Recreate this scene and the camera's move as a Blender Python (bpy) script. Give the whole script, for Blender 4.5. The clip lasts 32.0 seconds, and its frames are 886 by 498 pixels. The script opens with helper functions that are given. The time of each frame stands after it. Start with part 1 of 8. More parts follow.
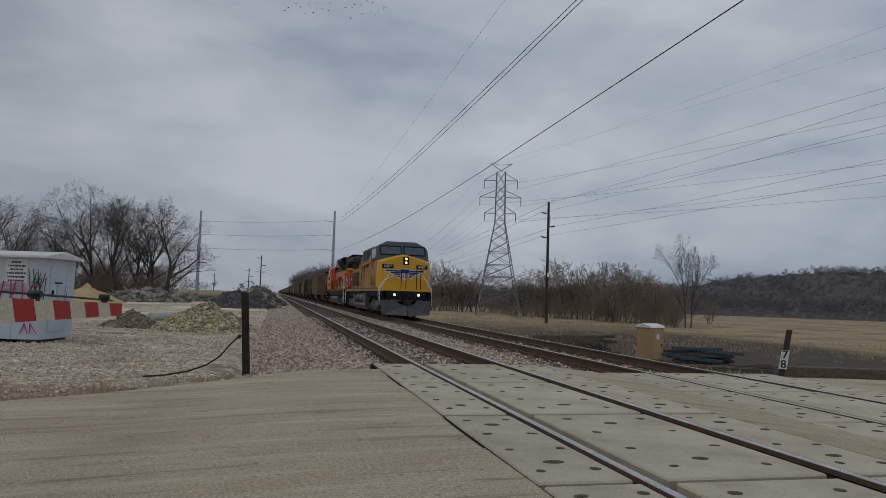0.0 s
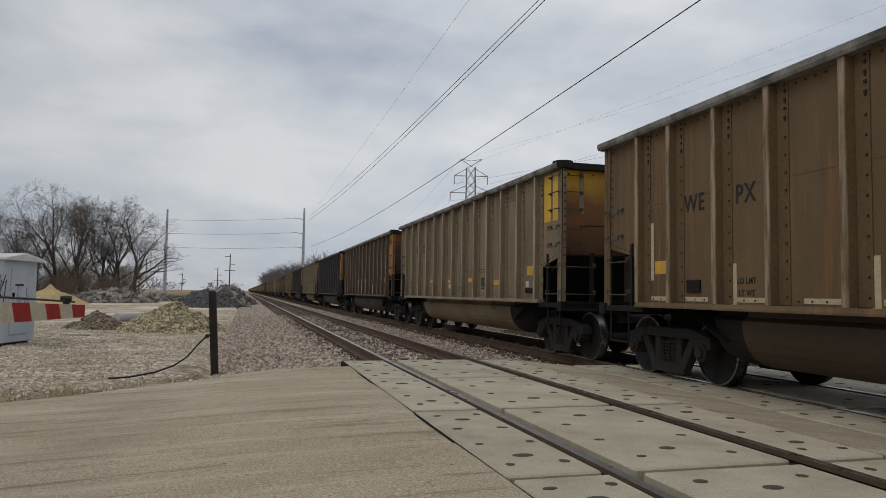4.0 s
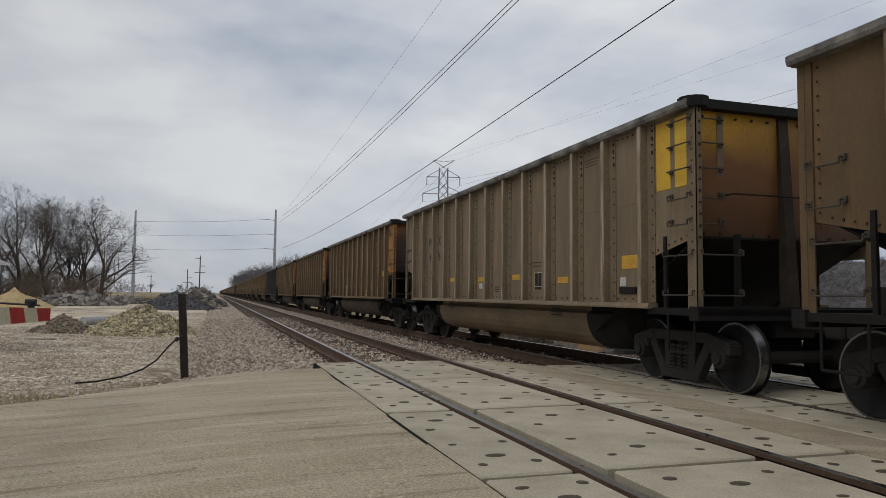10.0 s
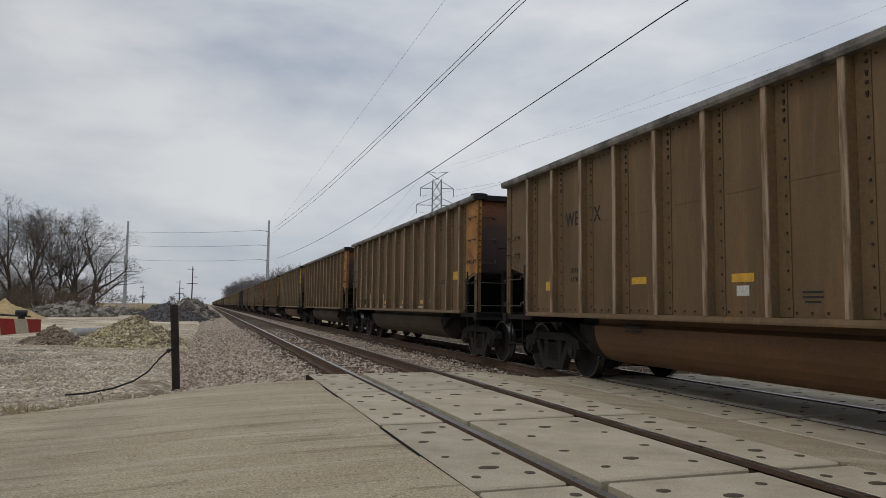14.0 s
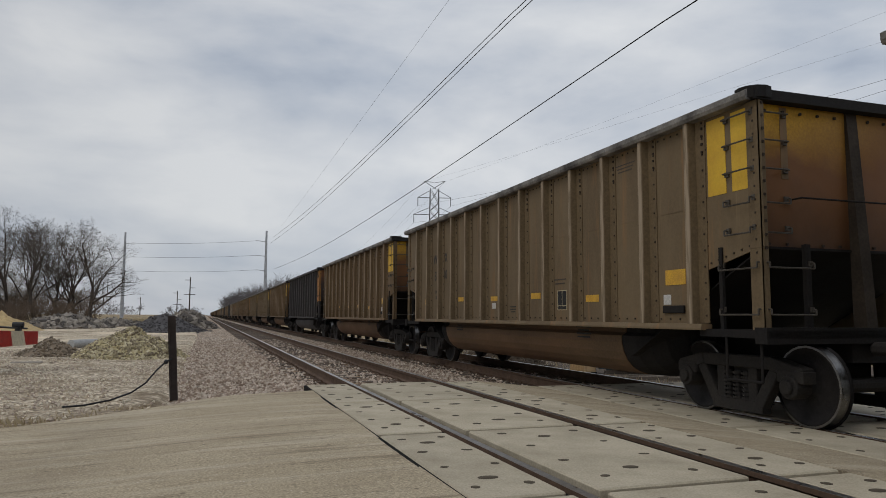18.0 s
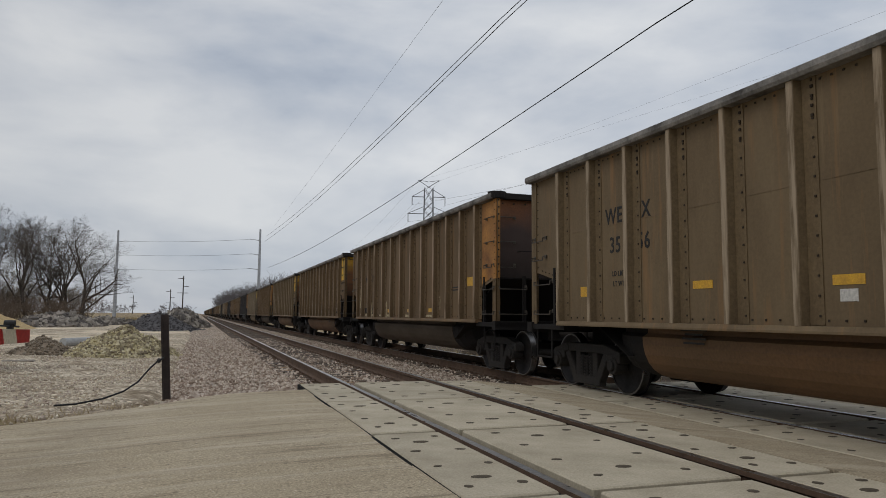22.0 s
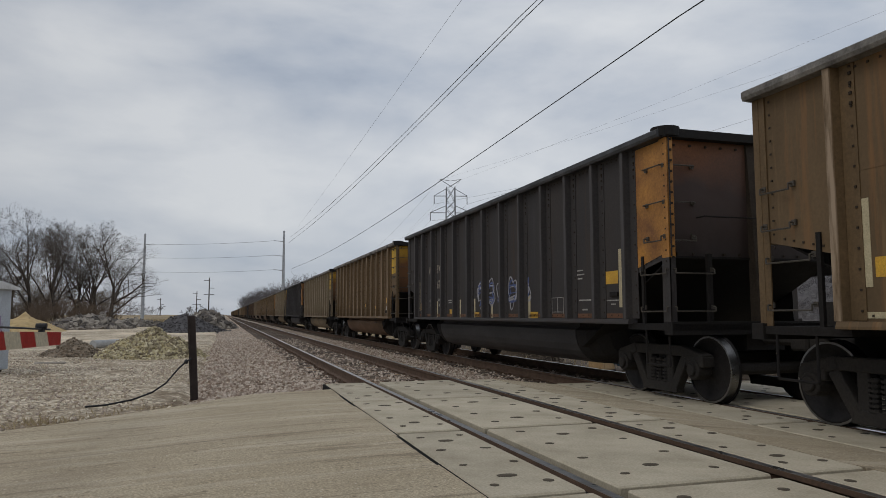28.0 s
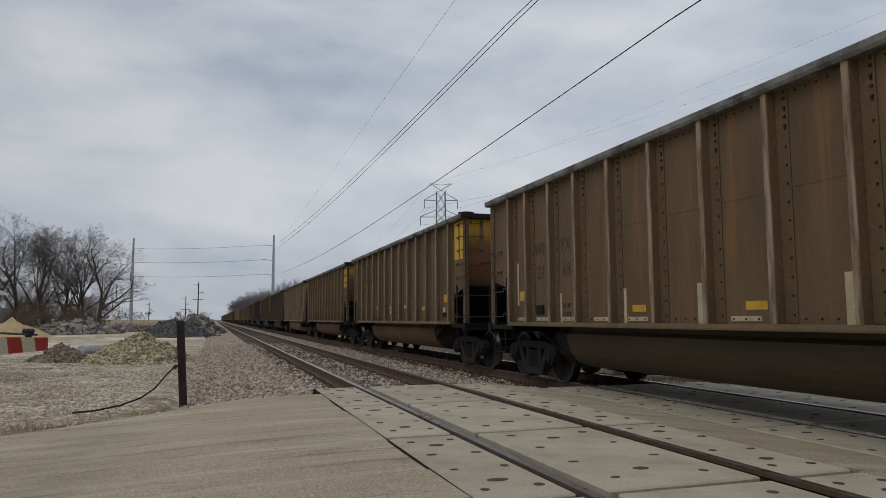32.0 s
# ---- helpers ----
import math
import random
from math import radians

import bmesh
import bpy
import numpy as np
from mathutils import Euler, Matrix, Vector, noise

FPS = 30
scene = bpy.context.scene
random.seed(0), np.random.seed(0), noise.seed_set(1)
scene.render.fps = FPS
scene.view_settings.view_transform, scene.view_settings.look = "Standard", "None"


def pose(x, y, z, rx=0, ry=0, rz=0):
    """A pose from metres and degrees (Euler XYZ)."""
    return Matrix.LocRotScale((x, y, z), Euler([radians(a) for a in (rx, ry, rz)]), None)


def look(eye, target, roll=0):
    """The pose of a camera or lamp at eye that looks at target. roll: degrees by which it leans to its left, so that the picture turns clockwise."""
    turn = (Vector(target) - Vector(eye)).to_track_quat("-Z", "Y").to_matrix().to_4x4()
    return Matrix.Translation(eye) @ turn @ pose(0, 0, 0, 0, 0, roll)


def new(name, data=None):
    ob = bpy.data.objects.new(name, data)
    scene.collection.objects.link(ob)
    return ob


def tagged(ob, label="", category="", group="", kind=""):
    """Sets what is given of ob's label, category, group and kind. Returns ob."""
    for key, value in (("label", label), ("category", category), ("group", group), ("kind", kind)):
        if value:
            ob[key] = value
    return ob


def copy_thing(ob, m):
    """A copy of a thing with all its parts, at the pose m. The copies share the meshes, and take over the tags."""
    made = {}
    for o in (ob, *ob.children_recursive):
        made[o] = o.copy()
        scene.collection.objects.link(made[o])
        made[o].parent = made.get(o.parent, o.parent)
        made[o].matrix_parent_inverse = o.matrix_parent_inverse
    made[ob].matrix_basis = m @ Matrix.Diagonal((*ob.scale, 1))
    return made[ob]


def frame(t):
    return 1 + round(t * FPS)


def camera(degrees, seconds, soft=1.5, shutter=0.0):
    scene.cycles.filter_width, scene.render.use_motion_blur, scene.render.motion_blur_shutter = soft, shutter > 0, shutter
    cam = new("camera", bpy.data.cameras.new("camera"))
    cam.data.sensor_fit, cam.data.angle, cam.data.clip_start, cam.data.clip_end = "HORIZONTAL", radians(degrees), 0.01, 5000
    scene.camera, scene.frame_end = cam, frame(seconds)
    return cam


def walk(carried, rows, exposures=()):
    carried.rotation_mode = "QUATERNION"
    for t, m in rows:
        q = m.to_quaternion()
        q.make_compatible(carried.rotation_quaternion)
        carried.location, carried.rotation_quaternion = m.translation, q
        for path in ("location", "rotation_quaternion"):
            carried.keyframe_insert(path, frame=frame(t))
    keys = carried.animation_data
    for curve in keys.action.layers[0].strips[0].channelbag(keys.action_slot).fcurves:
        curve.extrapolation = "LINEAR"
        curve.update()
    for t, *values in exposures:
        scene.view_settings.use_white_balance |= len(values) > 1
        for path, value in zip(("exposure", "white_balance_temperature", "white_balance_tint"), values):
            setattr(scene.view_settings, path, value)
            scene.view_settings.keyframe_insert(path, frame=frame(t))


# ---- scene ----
cam = camera(63.94, 32.0, soft=0.85)
PATH = [
    (0, (-0.026, 0.011, 1.364), (2.246, 9.726, 2.046), 1.85),
    (0.5, (-0.014, 0.075, 1.347), (2.245, 9.793, 2.022), 1.78),
    (1, (-0.031, 0.053, 1.349), (2.205, 9.775, 2.046), 2.08),
    (1.5, (-0.044, 0.069, 1.349), (2.208, 9.786, 2.061), 2.58),
    (2, (-0.060, 0.027, 1.356), (2.263, 9.725, 2.094), 2.92),
    (2.5, (-0.038, 0.075, 1.350), (2.416, 9.745, 2.037), 2.66),
    (4.5, (0.000, 0.000, 1.366), (2.688, 9.611, 1.997), 0.76),
    (5, (0.000, 0.000, 1.366), (2.693, 9.607, 2.035), 0.73),
    (5.5, (0.000, 0.000, 1.366), (2.676, 9.609, 2.081), 0.72),
    (6, (0.000, 0.000, 1.366), (2.787, 9.577, 2.075), 0.43),
    (6.5, (0.000, 0.000, 1.366), (2.930, 9.533, 2.097), 0.29),
    (7, (0.000, 0.000, 1.366), (3.051, 9.500, 2.032), 0.39),
    (7.5, (0.000, 0.000, 1.366), (3.106, 9.487, 1.962), 0.55),
    (8, (0.000, 0.000, 1.366), (3.066, 9.500, 1.956), 0.47),
    (8.5, (0.000, 0.000, 1.366), (3.056, 9.500, 2.009), 0.46),
    (9, (0.000, 0.000, 1.366), (3.107, 9.481, 2.045), 0.48),
    (9.5, (0.000, 0.000, 1.366), (3.080, 9.493, 2.000), 0.83),
    (10, (0.000, 0.000, 1.366), (3.036, 9.506, 2.019), 0.64),
    (10.5, (0.000, 0.000, 1.366), (2.982, 9.519, 2.075), 0.68),
    (11, (0.000, 0.000, 1.366), (2.964, 9.521, 2.114), 0.43),
    (11.5, (0.000, 0.000, 1.366), (3.001, 9.506, 2.159), 0.38),
    (12, (0.000, 0.000, 1.366), (3.040, 9.492, 2.179), 0.35),
    (12.5, (0.000, 0.000, 1.366), (3.094, 9.475, 2.172), 0.34),
    (13, (0.000, 0.000, 1.366), (3.078, 9.480, 2.183), 0.56),
    (13.5, (0.000, 0.000, 1.366), (3.107, 9.471, 2.166), 0.70),
    (15.5, (0.000, 0.000, 1.366), (3.134, 9.455, 2.245), 0.59),
    (16, (0.000, 0.000, 1.366), (3.125, 9.461, 2.214), 0.54),
    (16.5, (0.000, 0.000, 1.366), (3.069, 9.479, 2.217), 0.41),
    (17, (0.000, 0.000, 1.366), (3.084, 9.471, 2.253), 0.43),
    (17.5, (0.000, 0.000, 1.366), (3.123, 9.454, 2.294), 0.32),
    (18, (0.000, 0.000, 1.366), (3.144, 9.446, 2.309), 0.33),
    (18.5, (0.000, 0.000, 1.366), (3.182, 9.436, 2.278), 0.45),
    (19, (0.000, 0.000, 1.366), (3.191, 9.434, 2.271), 0.63),
    (19.5, (0.000, 0.000, 1.366), (3.219, 9.423, 2.281), 0.25),
    (20, (0.000, 0.000, 1.366), (3.225, 9.423, 2.266), 0.42),
    (20.5, (0.000, 0.000, 1.366), (3.234, 9.421, 2.257), 0.29),
    (21, (0.000, 0.000, 1.366), (3.241, 9.417, 2.271), 0.33),
    (21.5, (0.000, 0.000, 1.366), (3.231, 9.420, 2.275), 0.32),
    (22, (0.000, 0.000, 1.366), (3.223, 9.420, 2.299), 0.49),
    (22.5, (0.000, 0.000, 1.366), (3.205, 9.425, 2.312), 0.42),
    (23, (0.000, 0.000, 1.366), (3.194, 9.428, 2.325), 0.20),
    (23.5, (0.000, 0.000, 1.366), (3.188, 9.427, 2.354), 0.23),
    (24, (0.000, 0.000, 1.366), (3.184, 9.431, 2.326), 0.06),
    (24.5, (0.000, 0.000, 1.366), (3.178, 9.434, 2.318), 0.01),
    (25, (0.000, 0.000, 1.366), (3.162, 9.442, 2.292), 0.02),
    (25.5, (0.000, 0.000, 1.366), (3.161, 9.444, 2.269), 0.05),
    (26, (0.000, 0.000, 1.366), (3.159, 9.443, 2.290), 0.08),
    (26.5, (0.000, 0.000, 1.366), (3.059, 9.472, 2.325), 0.17),
    (28.5, (0.000, 0.000, 1.366), (2.914, 9.523, 2.276), -0.11),
    (29, (0.000, 0.000, 1.366), (2.949, 9.511, 2.283), -0.02),
    (29.5, (0.000, 0.000, 1.366), (2.950, 9.510, 2.294), 0.18),
    (30, (0.000, 0.000, 1.366), (2.914, 9.522, 2.281), 0.16),
    (30.5, (0.000, 0.000, 1.366), (2.942, 9.511, 2.303), 0.01),
    (31, (0.000, 0.000, 1.366), (3.013, 9.487, 2.324), -0.10),
    (31.5, (0.000, 0.000, 1.366), (3.025, 9.484, 2.319), -0.18),
    (32, (0.000, 0.000, 1.366), (3.049, 9.474, 2.342), -0.23),
]
walk(cam, [(t, look(eye, target, roll)) for t, eye, target, roll in PATH],
     [(0, -0.5, 6150, 10), (1.0, -0.48, 6150, 10), (2.0, -0.15, 6370, 10), (5, 0.0, 6500, 10), (27, 0.0, 6450, 10), (29.0, -0.12, 6350, 10), (32, -0.12, 6350, 10)])

# ---- world and light ----
world = bpy.data.worlds.new("overcast_sky")
scene.world = world
world.use_nodes = True


def node(tree, kind, **values):
    n = tree.nodes.new(kind)
    for key, value in values.items():
        n.inputs[key.replace("_", " ")].default_value = value
    return n


def ramp(tree, source, stops):
    n = tree.nodes.new("ShaderNodeValToRGB")
    while len(n.color_ramp.elements) < len(stops):
        n.color_ramp.elements.new(0.5)
    for e, (p, c) in zip(n.color_ramp.elements, stops):
        e.position = p
        e.color = (*c, 1) if len(c) == 3 else c
    tree.links.new(source, n.inputs[0])
    return n


def mix(tree, a, b, factor, blend="MIX"):
    n = tree.nodes.new("ShaderNodeMix")
    n.data_type, n.blend_type = "RGBA", blend
    for socket, value in ((n.inputs[6], a), (n.inputs[7], b), (n.inputs[0], factor)):
        if isinstance(value, bpy.types.NodeSocket):
            tree.links.new(value, socket)
        elif isinstance(value, tuple):
            socket.default_value = (*value, 1)
        else:
            socket.default_value = value
    return n.outputs[2]


def grey(v):
    return (v, v, v)


def build_sky():
    tree = world.node_tree
    back = tree.nodes["Background"]
    sky = tree.nodes.new("ShaderNodeTexSky")
    sky.sky_type, sky.sun_disc = "NISHITA", False
    sky.sun_elevation, sky.sun_rotation = radians(42), radians(-30)
    coord = tree.nodes.new("ShaderNodeTexCoord")
    flat = tree.nodes.new("ShaderNodeMapping")
    flat.inputs["Scale"].default_value = (1.0, 1.0, 2.6)
    tree.links.new(coord.outputs["Generated"], flat.inputs[0])
    big = node(tree, "ShaderNodeTexNoise", Scale=1.7, Detail=7.0, Roughness=0.52, Distortion=0.35)
    fine = node(tree, "ShaderNodeTexNoise", Scale=4.2, Detail=6.0, Roughness=0.5, Distortion=0.2)
    for n in (big, fine):
        tree.links.new(flat.outputs[0], n.inputs["Vector"])
    both = mix(tree, big.outputs[0], fine.outputs[0], 0.36)
    cloud = ramp(tree, both, [(0.36, (0.27, 0.32, 0.41)), (0.455, (0.43, 0.475, 0.545)),
                              (0.53, (0.55, 0.58, 0.625)), (0.64, (0.70, 0.715, 0.73))])
    dim = mix(tree, sky.outputs[0], (0.09, 0.09, 0.09), 1.0, "MULTIPLY")
    total = mix(tree, cloud.outputs[0], dim, 0.06)
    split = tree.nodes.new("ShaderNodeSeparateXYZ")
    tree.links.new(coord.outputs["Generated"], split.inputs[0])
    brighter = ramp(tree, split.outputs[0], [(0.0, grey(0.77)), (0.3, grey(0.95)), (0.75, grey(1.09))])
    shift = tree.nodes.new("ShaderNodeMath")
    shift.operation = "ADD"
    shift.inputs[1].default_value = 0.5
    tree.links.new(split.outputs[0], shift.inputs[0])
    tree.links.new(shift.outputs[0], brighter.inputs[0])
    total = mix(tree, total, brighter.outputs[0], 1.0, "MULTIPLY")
    behind = ramp(tree, split.outputs[1], [(0.0, grey(1.28)), (0.5, grey(1.05)), (1.0, grey(0.93))])
    half = tree.nodes.new("ShaderNodeMath")
    half.operation = "MULTIPLY_ADD"
    half.inputs[1].default_value = half.inputs[2].default_value = 0.5
    tree.links.new(split.outputs[1], half.inputs[0])
    tree.links.new(half.outputs[0], behind.inputs[0])
    total = mix(tree, total, behind.outputs[0], 1.0, "MULTIPLY")
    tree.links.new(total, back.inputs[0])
    back.inputs[1].default_value = 1.0


build_sky()
sun = new("sun", bpy.data.lights.new("sun", "SUN"))
sun.data.energy, sun.data.angle, sun.data.color = 0.7, radians(35), (1.0, 0.96, 0.9)
sun.matrix_world = look((-75, 10, 110), (10, 30, 0))


# ---- materials ----
def material(name, base, dark=None, rough=0.8, metal=0.0, scale=3.0, fine=40.0, bump=0.15, amount=0.6,
             stretch=(1, 1, 1), offset=0.0, varied=0.0, fine_amount=0.25, spec=0.5):
    """Base colour with large stains in a darker tone, fine grain, and relief."""
    m = bpy.data.materials.new(name)
    m.use_nodes = True
    tree = m.node_tree
    shader = tree.nodes["Principled BSDF"]
    dark = dark or tuple(c * 0.6 for c in base)
    coord = tree.nodes.new("ShaderNodeTexCoord")
    place = tree.nodes.new("ShaderNodeMapping")
    place.inputs["Scale"].default_value = stretch
    place.inputs["Location"].default_value = (offset, offset * 1.7, offset * 0.6)
    tree.links.new(coord.outputs["Object"], place.inputs[0])
    stains = node(tree, "ShaderNodeTexNoise", Scale=scale, Detail=8.0, Roughness=0.62)
    grain = node(tree, "ShaderNodeTexNoise", Scale=fine, Detail=4.0, Roughness=0.6)
    tree.links.new(place.outputs[0], stains.inputs["Vector"])
    tree.links.new(coord.outputs["Object"], grain.inputs["Vector"])
    where = ramp(tree, stains.outputs[0], [(0.38, grey(0.0)), (0.66, grey(1.0))])
    strength = mix(tree, grey(0.0), where.outputs[0], amount)
    colour = mix(tree, base, dark, strength)
    speck = ramp(tree, grain.outputs[0], [(0.3, grey(1 - fine_amount)), (0.7, grey(1 + fine_amount * 0.6))])
    colour = mix(tree, colour, speck.outputs[0], 1.0, "MULTIPLY")
    if varied:
        info = tree.nodes.new("ShaderNodeObjectInfo")
        tone = ramp(tree, info.outputs["Random"], [(0.0, grey(1 - varied)), (1.0, grey(1 + varied))])
        colour = mix(tree, colour, tone.outputs[0], 1.0, "MULTIPLY")
    tree.links.new(colour, shader.inputs["Base Color"])
    gloss = ramp(tree, stains.outputs[0], [(0.3, grey(max(0.02, rough - 0.12))), (0.7, grey(min(1.0, rough + 0.1)))])
    tree.links.new(gloss.outputs[0], shader.inputs["Roughness"])
    shader.inputs["Metallic"].default_value = metal
    shader.inputs["Specular IOR Level"].default_value = spec
    if bump:
        b = node(tree, "ShaderNodeBump", Strength=bump, Distance=0.02)
        tree.links.new(grain.outputs[0], b.inputs["Height"])
        tree.links.new(b.outputs[0], shader.inputs["Normal"])
    return m


def glowing(name, colour, power):
    m = bpy.data.materials.new(name)
    m.use_nodes = True
    s = m.node_tree.nodes["Principled BSDF"]
    s.inputs["Base Color"].default_value = (*colour, 1)
    s.inputs["Emission Color"].default_value = (*colour, 1)
    s.inputs["Emission Strength"].default_value = power
    return m


def glass(name, tint=(0.03, 0.04, 0.05)):
    m = bpy.data.materials.new(name)
    m.use_nodes = True
    s = m.node_tree.nodes["Principled BSDF"]
    s.inputs["Base Color"].default_value = (*tint, 1)
    s.inputs["Roughness"].default_value = 0.05
    s.inputs["Specular IOR Level"].default_value = 0.8
    return m


# ---- mesh helpers ----
def box(bm, x0, x1, y0, y1, z0, z1, m=None):
    made = bmesh.ops.create_cube(bm, size=1.0, matrix=Matrix.Translation(((x0 + x1) / 2, (y0 + y1) / 2, (z0 + z1) / 2))
                                 @ Matrix.Diagonal((x1 - x0, y1 - y0, z1 - z0, 1)))
    if m is not None:
        bmesh.ops.transform(bm, matrix=m, verts=made["verts"])
    return made["verts"]


def rod(bm, a, b, r, r2=None, sides=8):
    a, b = Vector(a), Vector(b)
    d = b - a
    m = Matrix.Translation((a + b) / 2) @ d.to_track_quat("Z", "Y").to_matrix().to_4x4()
    bmesh.ops.create_cone(bm, cap_ends=True, segments=sides, radius1=r, radius2=r if r2 is None else r2,
                          depth=d.length, matrix=m)


def bent(bm, points, r, sides=6):
    for a, b in zip(points, points[1:]):
        rod(bm, a, b, r, sides=sides)


def ball(bm, c, r, sub=1, squash=(1, 1, 1)):
    bmesh.ops.create_icosphere(bm, subdivisions=sub, radius=r,
                               matrix=Matrix.Translation(c) @ Matrix.Diagonal((*squash, 1)))


def prism(bm, outline, axis, a, b):
    """Extrude a closed outline along an axis (0, 1 or 2) from a to b. The outline is in the two other axes, in order."""
    def at(p, v):
        c = list(p)
        c.insert(axis, v)
        return bm.verts.new(c)
    lower, upper = [at(p, a) for p in outline], [at(p, b) for p in outline]
    n = len(outline)
    bm.faces.new(lower)
    bm.faces.new(upper[::-1])
    for i in range(n):
        bm.faces.new((lower[i], upper[i], upper[(i + 1) % n], lower[(i + 1) % n]))


def mesh_of(bm, mat, name="part", bevel=0.0, smooth=False):
    bmesh.ops.recalc_face_normals(bm, faces=bm.faces)
    if bevel:
        bmesh.ops.bevel(bm, geom=[e for e in bm.edges if len(e.link_faces) == 2 and e.calc_face_angle(0) > 0.6],
                        offset=bevel, segments=1, affect="EDGES", clamp_overlap=True)
    data = bpy.data.meshes.new(name)
    bm.to_mesh(data)
    bm.free()
    data.materials.append(mat)
    if smooth:
        data.shade_smooth()
    return data


def part(name, bm, mat, parent, label="", bevel=0.0, smooth=False):
    ob = new(name, mesh_of(bm, mat, name, bevel, smooth))
    ob.parent = parent
    return tagged(ob, label)


def share(name, data, parent, m=None, label=""):
    ob = new(name, data)
    ob.parent = parent
    if m is not None:
        ob.matrix_local = m
    return tagged(ob, label)


def thing(name, bm, mat, label, category, group="", kind="", bevel=0.0, smooth=False):
    return tagged(new(name, mesh_of(bm, mat, name, bevel, smooth)), label, category, group, kind)


def empty(name, label, category, group="", kind=""):
    ob = new(name)
    ob.empty_display_size = 0.3
    return tagged(ob, label, category, group, kind)


LETTERS = {}


def prepare_lettering(texts):
    """Meshes of text in the built-in font, centred, in the xy plane, made while the scene is still empty."""
    made = []
    for text, height in texts:
        curve = bpy.data.curves.new("lettering", "FONT")
        curve.body, curve.size, curve.extrude, curve.offset = text, height * 1.34, 0.002, height * 0.018
        curve.space_character = 1.12
        curve.align_x, curve.align_y, curve.resolution_u = "CENTER", "CENTER", 2
        ob = bpy.data.objects.new("lettering", curve)
        scene.collection.objects.link(ob)
        made.append((text, height, ob))
    graph = bpy.context.evaluated_depsgraph_get()
    for text, height, ob in made:
        data = bpy.data.meshes.new_from_object(ob.evaluated_get(graph))
        data.materials.clear()
        LETTERS[text, height] = data
    for text, height, ob in made:
        bpy.data.objects.remove(ob)


def lettering(text, height, mat):
    key = (text, height, mat.name)
    if key not in LETTERS:
        LETTERS[key] = LETTERS[text, height].copy()
        LETTERS[key].materials.append(mat)
    return LETTERS[key]


PAIRS = ("WE PX 21 45 20 77 34 64 80 42 76 25 50 24 01 27 63 61 3 29 87 26 40 37 30 54 23 07 35 56 49 39 83 43 66 67 44 06 68").split()
NUMBERS = "2145 2077 2164 2180 2550 2401 2763 2061 2587 2640 2327 2483 2166 2306 2768".split()
prepare_lettering([(p, 0.25) for p in PAIRS] + [(n, 0.2) for n in NUMBERS] + [("LD LMT", 0.08), ("LT WT", 0.08), ("244600", 0.08), ("41400", 0.08), ("241700", 0.08), ("44300", 0.08), ("242000", 0.08), ("44000", 0.08),
                   ("6557", 0.46), ("6557", 0.155), ("BUILDING AMERICA", 0.17), ("9385", 0.22), ("9385", 0.25), ("7", 0.17), ("8", 0.17)])

SIDEWAYS = Matrix(((0, 0, -1, 0), (-1, 0, 0, 0), (0, 1, 0, 0), (0, 0, 0, 1)))  # text on a wall that faces -x
FRONTWARD = Matrix(((1, 0, 0, 0), (0, 0, -1, 0), (0, 1, 0, 0), (0, 0, 0, 1)))  # text on a wall that faces -y


def smoothstep(a, b, x):
    t = max(0.0, min(1.0, (x - a) / (b - a)))
    return t * t * (3 - 2 * t)

# ---- the ground, the road and the two tracks ----
NEAR, NEAR_Z, FAR, FAR_Z, SPEED = 3.03, 0.273, 7.30, 0.142, 22.41  # track centre lines and rail heights, the train's pace
GAUGE = 1.435


def ground_height(x, y):
    z = -0.32 + 0.337 * smoothstep(-0.1, -0.65, x)  # the yard lies higher than the field beyond the tracks
    if x > 9:
        z += (-1.6 * smoothstep(9.4, 15.6, x) - 0.4 * smoothstep(15, 60, x)) * smoothstep(11.0, 19, y) - 0.2 * smoothstep(60, 220, x)
    z += 0.10 * noise.noise((x * 0.09, y * 0.06, 1.0)) * smoothstep(14, 30, abs(y - 6) + abs(x - 5))
    z += 0.05 * noise.noise((x * 0.5, y * 0.4, 5.0))
    if x < 0 and y > 150:
        z += 0.9 * smoothstep(150, 320, y)
    return z


